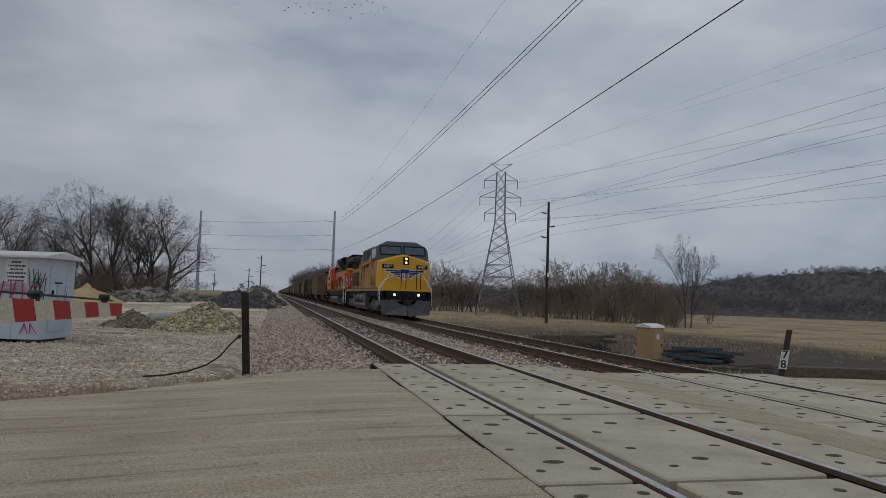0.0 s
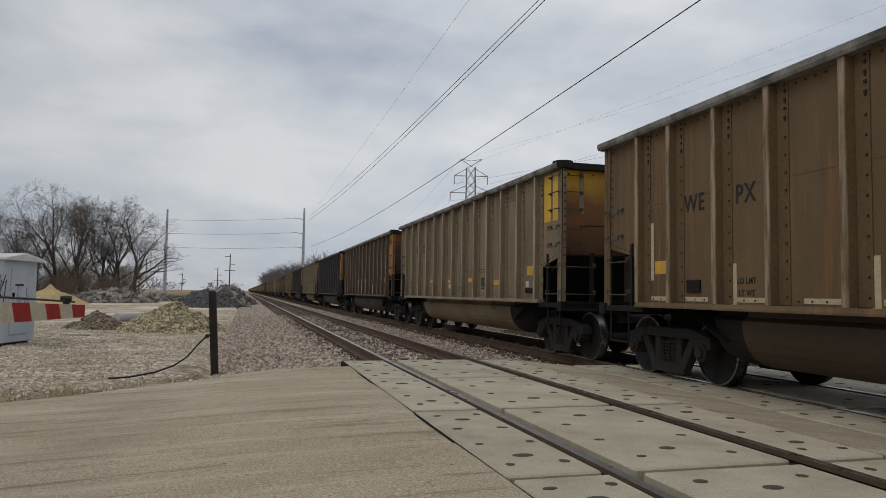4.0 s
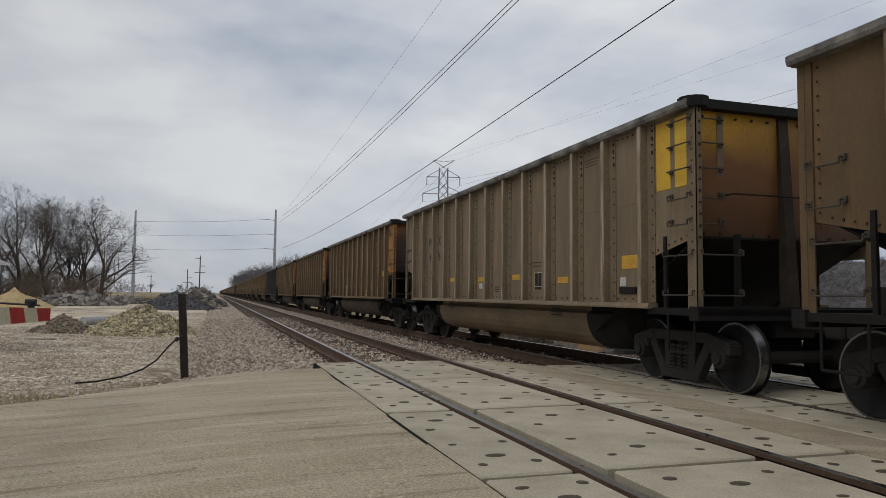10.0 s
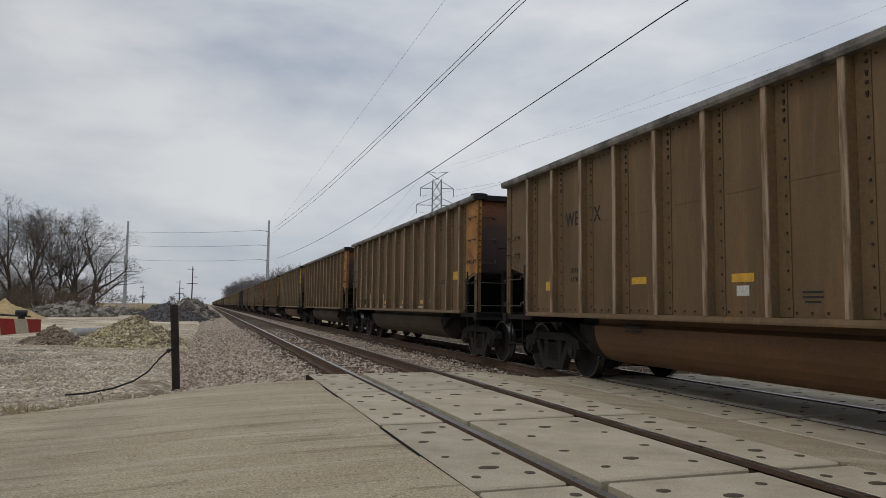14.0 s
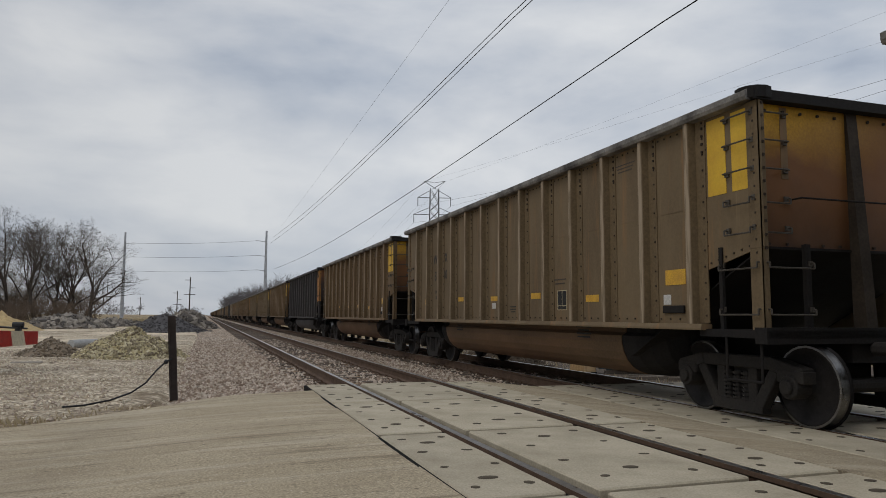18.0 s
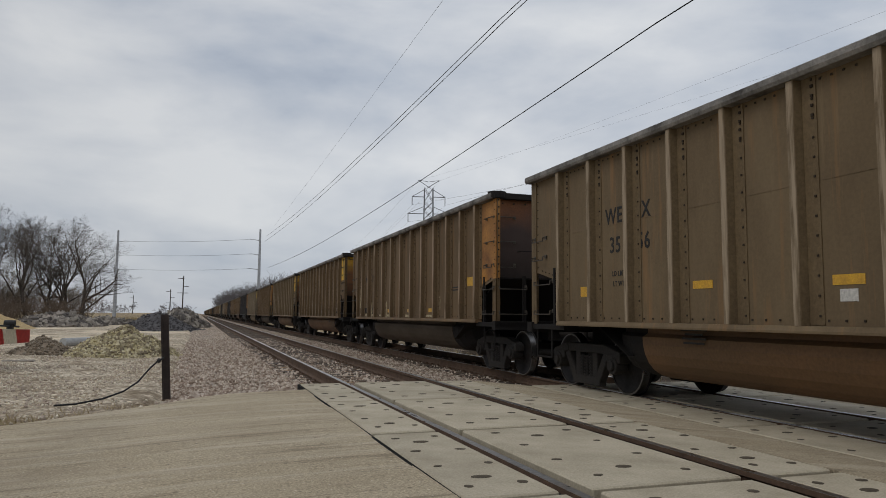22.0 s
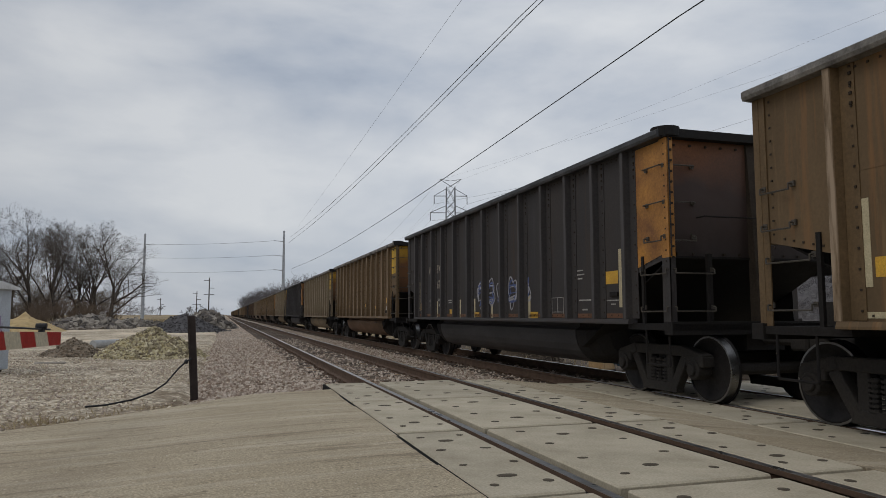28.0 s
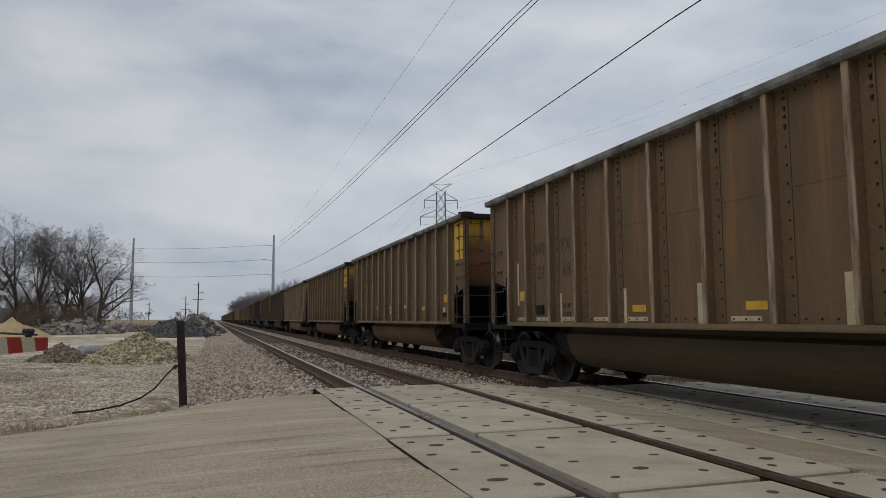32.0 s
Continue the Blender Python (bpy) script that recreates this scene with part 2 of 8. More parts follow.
def ground_material():
    m = bpy.data.materials.new("ground")
    m.use_nodes = True
    tree = m.node_tree
    shader = tree.nodes["Principled BSDF"]
    coord = tree.nodes.new("ShaderNodeTexCoord")
    split = tree.nodes.new("ShaderNodeSeparateXYZ")
    wide = node(tree, "ShaderNodeTexNoise", Scale=0.12, Detail=6.0, Roughness=0.6)
    mid = node(tree, "ShaderNodeTexNoise", Scale=0.9, Detail=7.0, Roughness=0.65)
    fine = node(tree, "ShaderNodeTexNoise", Scale=14.0, Detail=5.0, Roughness=0.7)
    pebble = node(tree, "ShaderNodeTexVoronoi", Scale=16.0)
    for n in (wide, mid, fine, pebble):
        tree.links.new(coord.outputs["Object"], n.inputs["Vector"])
    tree.links.new(coord.outputs["Object"], split.inputs[0])

    def band(axis, lo, hi, wobble=6.0, source=wide):
        """1 past hi, 0 before lo, with an uneven border."""
        add = tree.nodes.new("ShaderNodeMath")
        add.operation = "MULTIPLY_ADD"
        tree.links.new(source.outputs[0], add.inputs[0])
        add.inputs[1].default_value = wobble
        tree.links.new(split.outputs[axis], add.inputs[2])
        r = tree.nodes.new("ShaderNodeMapRange")
        tree.links.new(add.outputs[0], r.inputs[0])
        r.inputs[1].default_value, r.inputs[2].default_value = lo + wobble / 2, hi + wobble / 2
        return r.outputs[0]

    stone = ramp(tree, pebble.outputs["Color"], [(0.1, (0.22, 0.17, 0.12)), (0.5, (0.60, 0.50, 0.37)), (0.9, (0.88, 0.77, 0.60))])
    dirt = ramp(tree, mid.outputs[0], [(0.35, (0.21, 0.16, 0.105)), (0.6, (0.44, 0.35, 0.24))])
    # shade between the pebbles, multiplied into their colour
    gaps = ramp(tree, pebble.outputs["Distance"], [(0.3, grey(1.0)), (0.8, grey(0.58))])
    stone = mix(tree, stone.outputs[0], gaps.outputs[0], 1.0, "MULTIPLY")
    yard = mix(tree, dirt.outputs[0], stone, ramp(tree, mid.outputs[0], [(0.40, grey(0.05)), (0.52, grey(0.95))]).outputs[0])
    pale = mix(tree, yard, (0.80, 0.67, 0.49), ramp(tree, wide.outputs[0], [(0.46, grey(0.0)), (0.60, grey(0.75))]).outputs[0])
    grass = ramp(tree, fine.outputs[0], [(0.3, (0.17, 0.125, 0.07)), (0.5, (0.37, 0.285, 0.165)), (0.75, (0.52, 0.42, 0.26))])
    straw = mix(tree, grass.outputs[0], (0.17, 0.125, 0.08), ramp(tree, wide.outputs[0], [(0.45, grey(0.0)), (0.62, grey(0.8))]).outputs[0])
    soil = ramp(tree, fine.outputs[0], [(0.3, (0.050, 0.037, 0.027)), (0.7, (0.125, 0.095, 0.068))])
    colour = mix(tree, yard, pale, band(1, 29, 35, 2.5))
    slant = tree.nodes.new("ShaderNodeMath")
    slant.operation = "MULTIPLY_ADD"
    tree.links.new(split.outputs[0], slant.inputs[0])
    slant.inputs[1].default_value = -0.62
    tree.links.new(split.outputs[1], slant.inputs[2])
    ragged = tree.nodes.new("ShaderNodeMath")
    ragged.operation = "MULTIPLY_ADD"
    tree.links.new(mid.outputs[0], ragged.inputs[0])
    ragged.inputs[1].default_value = 4.0
    tree.links.new(slant.outputs[0], ragged.inputs[2])
    verge = tree.nodes.new("ShaderNodeMapRange")
    tree.links.new(ragged.outputs[0], verge.inputs[0])
    verge.inputs[1].default_value, verge.inputs[2].default_value = 13.3, 14.9
    litter = ramp(tree, fine.outputs[0], [(0.3, (0.085, 0.060, 0.038)), (0.5, (0.21, 0.155, 0.10)), (0.72, (0.36, 0.29, 0.19))])
    colour = mix(tree, litter.outputs[0], colour, verge.outputs[0])
    far_grass = mix(tree, colour, straw, band(1, 80, 87, 6.0))
    right = mix(tree, straw, soil.outputs[0], band(0, 13.5, 16.0, 3.0))
    right = mix(tree, right, straw, band(0, 48, 54, 9.0))
    right = mix(tree, right, straw, band(1, 70, 110, 50.0))
    colour = mix(tree, far_grass, right, band(0, 9.0, 9.8, 0.6))
    speck = ramp(tree, fine.outputs[0], [(0.3, grey(0.72)), (0.7, grey(1.2))])
    colour = mix(tree, colour, speck.outputs[0], 1.0, "MULTIPLY")
    tree.links.new(colour, shader.inputs["Base Color"])
    shader.inputs["Roughness"].default_value = 0.95
    shader.inputs["Specular IOR Level"].default_value = 0.2
    b = node(tree, "ShaderNodeBump", Strength=0.6, Distance=0.04)
    tree.links.new(mix(tree, fine.outputs[0], pebble.outputs["Distance"], 0.5), b.inputs["Height"])
    tree.links.new(b.outputs[0], shader.inputs["Normal"])
    return m


def axis_steps(points):
    out = []
    for (a, step), (b, _) in zip(points, points[1:]):
        out += list(np.arange(a, b - 1e-6, step))
    return out + [points[-1][0]]


def sheet(xs, ys, height):
    verts = [(x, y, height(x, y)) for y in ys for x in xs]
    n = len(xs)
    faces = [(j * n + i, j * n + i + 1, (j + 1) * n + i + 1, (j + 1) * n + i)
             for j in range(len(ys) - 1) for i in range(n - 1)]
    data = bpy.data.meshes.new("sheet")
    data.from_pydata(verts, [], faces)
    data.shade_smooth()
    return data


data = sheet(axis_steps([(-3000, 400), (-600, 60), (-120, 6), (-24, 0.8), (-4, 0.3), (2, 0.8), (18, 1.5), (60, 8), (300, 60), (900, 420), (3000, 1)]),
             axis_steps([(-400, 60), (-40, 4), (8, 0.8), (60, 3), (160, 15), (600, 120), (4000, 1)]), ground_height)
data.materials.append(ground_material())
tagged(new("ground", data), "gravel yard, bare soil and dry winter grass beside the railway", "ground", kind="structure")

def road_material():
    """Dusty worn asphalt: blotches of tan dust, thin dragged dirt marks, grit and loose crumbs."""
    m = material("worn_road", (0.51, 0.425, 0.295), (0.39, 0.315, 0.21), rough=0.92, scale=0.5, fine=60, bump=0.7, amount=0.8, stretch=(0.7, 1.1, 1), fine_amount=0.5, spec=0.25)
    tree = m.node_tree
    shader = tree.nodes["Principled BSDF"]
    paint = shader.inputs["Base Color"].links[0].from_socket
    coord = tree.nodes.new("ShaderNodeTexCoord")
    for turn, squeeze, lo, hi, much, tint in ((0.14, (0.55, 7.0, 1), 0.56, 0.62, 0.55, (0.17, 0.13, 0.085)), (0.05, (0.22, 1.8, 1), 0.50, 0.62, 0.36, (0.32, 0.255, 0.18)), (-0.1, (0.3, 3.0, 1), 0.52, 0.66, 0.38, (0.66, 0.58, 0.45))):
        place = tree.nodes.new("ShaderNodeMapping")
        place.inputs["Scale"].default_value = squeeze
        place.inputs["Rotation"].default_value = (0, 0, turn)
        place.inputs["Location"].default_value = (turn * 30, 3, 0)
        tree.links.new(coord.outputs["Object"], place.inputs[0])
        streak = node(tree, "ShaderNodeTexNoise", Scale=1.0, Detail=8.0, Roughness=0.68)
        tree.links.new(place.outputs[0], streak.inputs["Vector"])
        paint = mix(tree, paint, tint, ramp(tree, streak.outputs[0], [(lo, grey(0.0)), (hi, grey(much))]).outputs[0])
    for size, tint in ((6.0, (0.16, 0.125, 0.085)), (14.0, (0.72, 0.65, 0.52))):
        crumbs = node(tree, "ShaderNodeTexVoronoi", Scale=size)
        tree.links.new(coord.outputs["Object"], crumbs.inputs["Vector"])
        paint = mix(tree, paint, tint, ramp(tree, crumbs.outputs["Distance"], [(0.07, grey(0.7)), (0.12, grey(0.0))]).outputs[0])
    tree.links.new(paint, shader.inputs["Base Color"])
    return m


def gravel_material(name, colours, size, rust, lines=()):
    """Broken stone: every cell a stone of its own tone, with shade painted into the gaps and drifts of fines."""
    m = material(name, colours[1], rough=0.95, spec=0.2)
    tree = m.node_tree
    shader = tree.nodes["Principled BSDF"]
    coord = tree.nodes.new("ShaderNodeTexCoord")
    cells = node(tree, "ShaderNodeTexVoronoi", Scale=size, Randomness=1.0)
    wide = node(tree, "ShaderNodeTexNoise", Scale=0.7, Detail=7.0, Roughness=0.65)
    for n in (cells, wide):
        tree.links.new(coord.outputs["Object"], n.inputs["Vector"])
    stone = ramp(tree, cells.outputs["Color"], [(0.1, colours[0]), (0.5, colours[1]), (0.9, colours[2])])
    # stone colour darkens towards cell edges as painted shade between stones
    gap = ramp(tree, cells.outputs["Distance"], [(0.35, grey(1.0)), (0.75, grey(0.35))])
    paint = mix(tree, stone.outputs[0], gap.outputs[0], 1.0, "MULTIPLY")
    paint = mix(tree, paint, rust, ramp(tree, wide.outputs[0], [(0.50, grey(0.0)), (0.68, grey(0.55))]).outputs[0])
    for line in lines:
        split = tree.nodes.new("ShaderNodeSeparateXYZ")
        tree.links.new(coord.outputs["Object"], split.inputs[0])
        away = tree.nodes.new("ShaderNodeMath")
        away.operation = "SUBTRACT"
        tree.links.new(split.outputs[0], away.inputs[0])
        away.inputs[1].default_value = line
        far = tree.nodes.new("ShaderNodeMath")
        far.operation = "ABSOLUTE"
        tree.links.new(away.outputs[0], far.inputs[0])
        drift = tree.nodes.new("ShaderNodeMath")
        drift.operation = "MULTIPLY_ADD"
        tree.links.new(wide.outputs[0], drift.inputs[0])
        drift.inputs[1].default_value = 1.1
        tree.links.new(far.outputs[0], drift.inputs[2])
        paint = mix(tree, paint, rust, ramp(tree, drift.outputs[0], [(0.75, grey(0.75)), (1.0, grey(0.0))]).outputs[0])
    tree.links.new(paint, shader.inputs["Base Color"])
    b = node(tree, "ShaderNodeBump", Strength=1.0, Distance=0.03)
    b.invert = True
    tree.links.new(cells.outputs["Distance"], b.inputs["Height"])
    tree.links.new(b.outputs[0], shader.inputs["Normal"])
    return m


ROAD = road_material()
CONCRETE = material("panel_concrete", (0.515, 0.448, 0.33), (0.33, 0.28, 0.195), rough=0.88, scale=1.2, fine=55, bump=0.2, fine_amount=0.2,
                    amount=0.9, varied=0.07)
RUBBER = material("flangeway_rubber", (0.016, 0.015, 0.013), rough=0.9, scale=5, fine=80, spec=0.1)
STEEL = material("worn_rail_top", (0.58, 0.57, 0.56), (0.34, 0.31, 0.28), rough=0.34, metal=1.0, scale=3, fine=30, bump=0.03)
RUST = material("rusty_rail", (0.115, 0.066, 0.038), (0.06, 0.037, 0.024), rough=0.9, scale=4, fine=40)
TIE = material("creosoted_tie", (0.12, 0.088, 0.062), (0.05, 0.037, 0.028), rough=0.9, scale=3, fine=60, bump=0.5, stretch=(0.4, 6, 6), varied=0.3)
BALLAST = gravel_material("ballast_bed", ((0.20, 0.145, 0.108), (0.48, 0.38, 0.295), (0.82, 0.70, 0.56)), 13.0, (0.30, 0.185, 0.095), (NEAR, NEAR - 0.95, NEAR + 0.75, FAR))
STONES = [material("ballast_stone", c, rough=0.9, scale=3, fine=30, bump=0.2) for c in
          ((0.48, 0.39, 0.31), (0.31, 0.225, 0.165), (0.64, 0.54, 0.44))]


def edge_y(x):
    """The far edge of the road on the yard side."""
    return 11.24 + 0.12 * (x - 1.52) if x > 0.16 else 11.08 + 0.62 * (x - 0.16) * (0.75 if x < -3.2 else 1.0)


def road_height(x, y):
    if x < 5:
        z = NEAR_Z - 0.010 - 0.176 * smoothstep(1.52, -2.8, x)
    else:
        z = 0.125 - 0.22 * smoothstep(9.0, 16, x)
    return z + 0.012 * noise.noise((x * 0.6, y * 0.6, 3.0))


def build_road():
    xs = axis_steps([(-60, 6), (-12, 0.4), (1.54, 1)])
    ys = [i / 44 for i in range(45)]
    verts, faces, n = [], [], len(xs)
    for v in ys:
        for x in xs:
            e = edge_y(x) + 0.10 * noise.noise((x * 1.3, 0, 0)) + 0.04 * noise.noise((x * 5, 0, 2))
            y = -30 + (e + 30) * v ** 0.6
            z = road_height(x, y) - (0.09 if v == 1 else 0)
            verts.append((x, y, z))
    faces = [(j * n + i, j * n + i + 1, (j + 1) * n + i + 1, (j + 1) * n + i) for j in range(len(ys) - 1) for i in range(n - 1)]
    data = bpy.data.meshes.new("road")
    data.from_pydata(verts, [], faces)
    data.materials.append(ROAD)
    data.shade_smooth()
    tagged(new("road", data), "worn grey-beige asphalt road dusted with dirt", "road", kind="structure")
    data = sheet(axis_steps([(9.03, 0.7), (14, 3), (60, 1)]), axis_steps([(-30, 2), (11.2, 1)]), road_height)
    data.materials.append(ROAD)
    tagged(new("road_beyond", data), "worn grey-beige road on the far side of the tracks", "road", kind="structure")


build_road()


def rail_outline(side):
    """Rail section about its gauge corner; side is -1 for the rail on the camera's side."""
    s = side
    half = [(0, 0), (0.073, 0), (0.073, -0.035), (0.048, -0.05), (0.045, -0.145), (0.108, -0.168), (0.108, -0.182),
            (-0.035, -0.182), (-0.035, -0.168), (0.028, -0.145), (0.025, -0.05), (0.0, -0.035)]
    return [(s * a, z) for a, z in half]


def build_track(name, centre, z, rows):
    track = empty(name, "straight railway track with worn steel rails on timber ties", "railway track", kind="structure")
    for side in (-1, 1):
        g = centre + side * GAUGE / 2
        bm = bmesh.new()
        prism(bm, [(g + a, z + b) for a, b in rail_outline(side)], 1, -60, 1600)
        rail = part("rail", bm, RUST, track)
        bm = bmesh.new()
        box(bm, min(g + side * 0.004, g + side * 0.069), max(g + side * 0.004, g + side * 0.069), -60, 1600, z - 0.002, z + 0.003)
        part("running_surface", bm, STEEL, rail, "bright worn rail top")
    bm = bmesh.new()
    box(bm, -1.3, 1.3, -0.115, 0.115, -0.17, 0)
    tie = mesh_of(bm, TIE, "tie", bevel=0.012)
    bm = bmesh.new()
    for side in (-1, 1):
        box(bm, side * 0.76 - 0.18, side * 0.76 + 0.18, -0.09, 0.09, 0, 0.014)
        for dx in (-0.115, 0.085):
            for dy in (-0.05, 0.05):
                box(bm, side * 0.76 + dx, side * 0.76 + dx + 0.03, dy - 0.012, dy + 0.012, 0.014, 0.04)
    plate = mesh_of(bm, RUST, "tie_plate")
    rnd = random.Random(7)
    y = rows
    for i in range(96):
        ob = share("tie", tie, track, pose(centre + rnd.uniform(-0.03, 0.03), y, z - 0.19 + rnd.uniform(-0.006, 0.004), 0, 0, rnd.uniform(-1, 1)))
        if i < 40:
            share("tie_plate", plate, ob, pose(0, 0, 0.001))
        y += 0.52
    bm = bmesh.new()
    while y < 330:
        box(bm, centre - 1.3, centre + 1.3, y - 0.115, y + 0.115, z - 0.36, z - 0.19)
        y += 0.52
    tagged(part("far_ties", bm, TIE, track), kind="stuff")
    return track


build_track("track_near", NEAR, NEAR_Z, 11.78)
build_track("track_far", FAR, FAR_Z, 11.95)


def ballast_height(x, y):
    rise = 0.03 * noise.noise((x * 3, y * 3, 0)) + 0.02 * noise.noise((x * 9, y * 9, 4))
    if x < NEAR:
        z = NEAR_Z - 0.215 - 0.05 * smoothstep(NEAR - 1.5, NEAR - 2.6, x) - 0.22 * smoothstep(-0.2, -0.95, x)
    elif x < FAR:
        u = smoothstep(NEAR + 1.3, FAR - 1.3, x)
        z = -0.215 + NEAR_Z + (FAR_Z - NEAR_Z) * u - 0.10 * math.sin(math.pi * min(1, max(0, (x - NEAR - 1.3) / (FAR - NEAR - 2.6))))
    else:
        z = -0.215 + FAR_Z - 0.75 * smoothstep(FAR + 1.5, FAR + 3.6, x)
    return z + rise


def build_ballast():
    xs = axis_steps([(-1.0, 0.15), (11.2, 1)])
    ys = axis_steps([(11.3, 0.15), (24, 0.4), (60, 2), (300, 50), (1600, 1)])

    def height(x, y):
        z = ballast_height(x, y)
        if y < (11.5 if x < 5.0 else 11.62):
            z = -0.45
        return z
    data = sheet(xs, ys, height)
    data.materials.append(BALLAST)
    bed = tagged(new("ballast", data), "pinkish grey crushed-stone ballast under both tracks", "ballast", kind="stuff")
    data = sheet(axis_steps([(-1.0, 1), (11.2, 1)]), axis_steps([(-60, 6), (11.4, 1)]), lambda x, y: -0.42)
    data.materials.append(BALLAST)
    tagged(new("ballast_under_crossing", data), "ballast under the crossing panels", "ballast", kind="stuff")
    rnd = random.Random(3)
    base = [Vector(v).normalized() for v in ((1, 0, 0), (-1, 0, 0), (0, 1, 0), (0, -1, 0), (0, 0, 1), (0, 0, -1))]
    tris = ((0, 2, 4), (2, 1, 4), (1, 3, 4), (3, 0, 4), (2, 0, 5), (1, 2, 5), (3, 1, 5), (0, 3, 5))
    for k, mat in enumerate(STONES):
        verts, faces = [], []
        for i in range(7500):
            y = 11.2 + 28 * rnd.random() ** 2.0
            x = rnd.choice((rnd.uniform(-0.7, 1.8), rnd.uniform(-0.7, 1.8), rnd.uniform(1.8, 4.4), rnd.uniform(4.2, 6.0), rnd.uniform(5, 10.4)))
            if y < (11.3 if x < 1.5 else 11.6 if x < 5.0 else 11.75):
                continue
            if min(abs(x - NEAR + 0.76), abs(x - NEAR - 0.76), abs(x - FAR + 0.76), abs(x - FAR - 0.76)) < 0.14:
                continue
            r = rnd.uniform(0.022, 0.048)
            z = ballast_height(x, y) + r * 0.25
            turn = Euler((rnd.random() * 6, rnd.random() * 6, rnd.random() * 6)).to_matrix()
            n = len(verts)
            verts += [tuple(turn @ (v * r * rnd.uniform(0.7, 1.25)) + Vector((x, y, z))) for v in base]
            faces += [(n + a, n + b, n + c) for a, b, c in tris]
        data = bpy.data.meshes.new("stones")
        data.from_pydata(verts, [], faces)
        data.materials.append(mat)
        ob = tagged(new("ballast_stones", data), "loose crushed ballast stones", "ballast", kind="stuff")


build_ballast()


# ---- the level crossing ----
PITCH = 2.49  # length of the crossing panels


def build_crossing():
    crossing = empty("level_crossing", "concrete panels of a level crossing between the rails", "level crossing", kind="structure")
    hole = bmesh.new()
    bmesh.ops.create_cone(hole, cap_ends=True, segments=12, radius1=0.038, radius2=0.038, depth=0.006)
    hollow = material("dirty_hollow", (0.115, 0.094, 0.068), (0.05, 0.042, 0.033), rough=0.95, scale=9, fine=60, bump=0, spec=0.1)
    small = mesh_of(hole, hollow, "lag_hole")
    hole = bmesh.new()
    bmesh.ops.create_cone(hole, cap_ends=True, segments=12, radius1=0.062, radius2=0.062, depth=0.006)
    large = mesh_of(hole, hollow, "lifting_hole")
    rnd = random.Random(11)

    def panel_mesh(width, length):
        bm = bmesh.new()
        box(bm, 0, width, 0, length, -0.2, 0)
        return mesh_of(bm, CONCRETE, "panel", bevel=0.012)
    for centre, z, end in ((NEAR, NEAR_Z, 11.54), (FAR, FAR_Z, 11.67)):
        for k in range(9):
            y = end - PITCH * k
            bm = bmesh.new()
            box(bm, centre - 1.46, centre + 1.39, y - 0.06, y + 0.06, z - 0.24, z - 0.15)
            part("joint_dirt", bm, RUBBER, crossing, "dark dirt in the panel joint")
    for centre, z, end, first in ((NEAR, NEAR_Z, 11.54, -9.0), (FAR, FAR_Z, 11.67, -9.0)):
        outer = (1.475, 1.41) if centre == NEAR else (1.645, 1.70)
        strips = [(centre - outer[0], centre - 0.815), (centre - 0.605, centre + 0.605), (centre + 0.815, centre + outer[1])]
        for x0, x1 in strips:
            data = panel_mesh(x1 - x0 - 0.024, PITCH - 0.09)
            w = x1 - x0
            y = end - PITCH
            while y > first:
                p = share("crossing_panel", data, crossing, pose(x0 + 0.012, y + 0.045, z + rnd.uniform(-0.006, 0.0), rnd.uniform(-0.08, 0.08), rnd.uniform(-0.15, 0.15), 0))
                if y > -4:
                    for v in (0.30, 0.92, 1.55, 2.16):
                        for u in (0.2, 0.8):
                            share("lag_hole", small, p, pose(w * (u + rnd.uniform(-0.02, 0.02)), v + rnd.uniform(-0.04, 0.04), 0.0, 0, 0, rnd.uniform(-20, 20)) @ Matrix.Diagonal((rnd.uniform(0.8, 1.3), rnd.uniform(0.6, 1.1), 1, 1)))
                    for v in (0.52, 1.93):
                        share("lifting_hole", large, p, pose(w * 0.47, v, 0.0) @ Matrix.Diagonal((rnd.uniform(0.9, 1.3), 0.75, 1, 1)))
                y -= PITCH
        for side in (-1, 1):
            g = centre + side * GAUGE / 2
            for a, b in ((-0.112, -0.003), (0.074, 0.096)):
                lo, hi = sorted((g + side * a, g + side * b))
                bm = bmesh.new()
                box(bm, lo, hi, first - 1, end, z - 0.15, z - (0.11 if a < 0 else 0.035))
                part("flangeway_filler", bm, RUBBER, crossing, "black rubber flangeway filler")
    bm = bmesh.new()
    prism(bm, [(NEAR + 1.415, -0.25), (NEAR + 1.415, NEAR_Z - 0.008), (FAR - 1.65, FAR_Z - 0.006), (FAR - 1.65, -0.25)], 1, -9, 11.5)
    strip = part("asphalt_strip", bm, ROAD, crossing, "asphalt strip between the two tracks")
    bm = bmesh.new()
    box(bm, 1.525, 1.557, -9, 11.52, 0.05, NEAR_Z - 0.012)
    part("edge_gap", bm, RUBBER, crossing, "dark dirt-filled gap along the road edge")


build_crossing()

# ---- the coal train ----
TOP, SILL, HALF = 3.80, 1.13, 7.24  # car heights above the rail and half length of the side
BLACK_STEEL = material("sooty_black_steel", (0.016, 0.0145, 0.014), (0.027, 0.023, 0.020), rough=0.8, scale=3, fine=30, spec=0.15)
TRUCK = material("dusty_truck_iron", (0.027, 0.024, 0.022), (0.050, 0.043, 0.036), rough=0.8, scale=4, fine=35, bump=0.2, spec=0.2)
WHEEL = material("rolled_wheel_steel", (0.020, 0.017, 0.016), (0.011, 0.010, 0.010), rough=0.7, scale=6, fine=40, spec=0.25)
TREAD = material("polished_wheel_tread", (0.24, 0.235, 0.23), (0.12, 0.115, 0.11), rough=0.36, metal=1.0, scale=5, fine=60, bump=0.02)
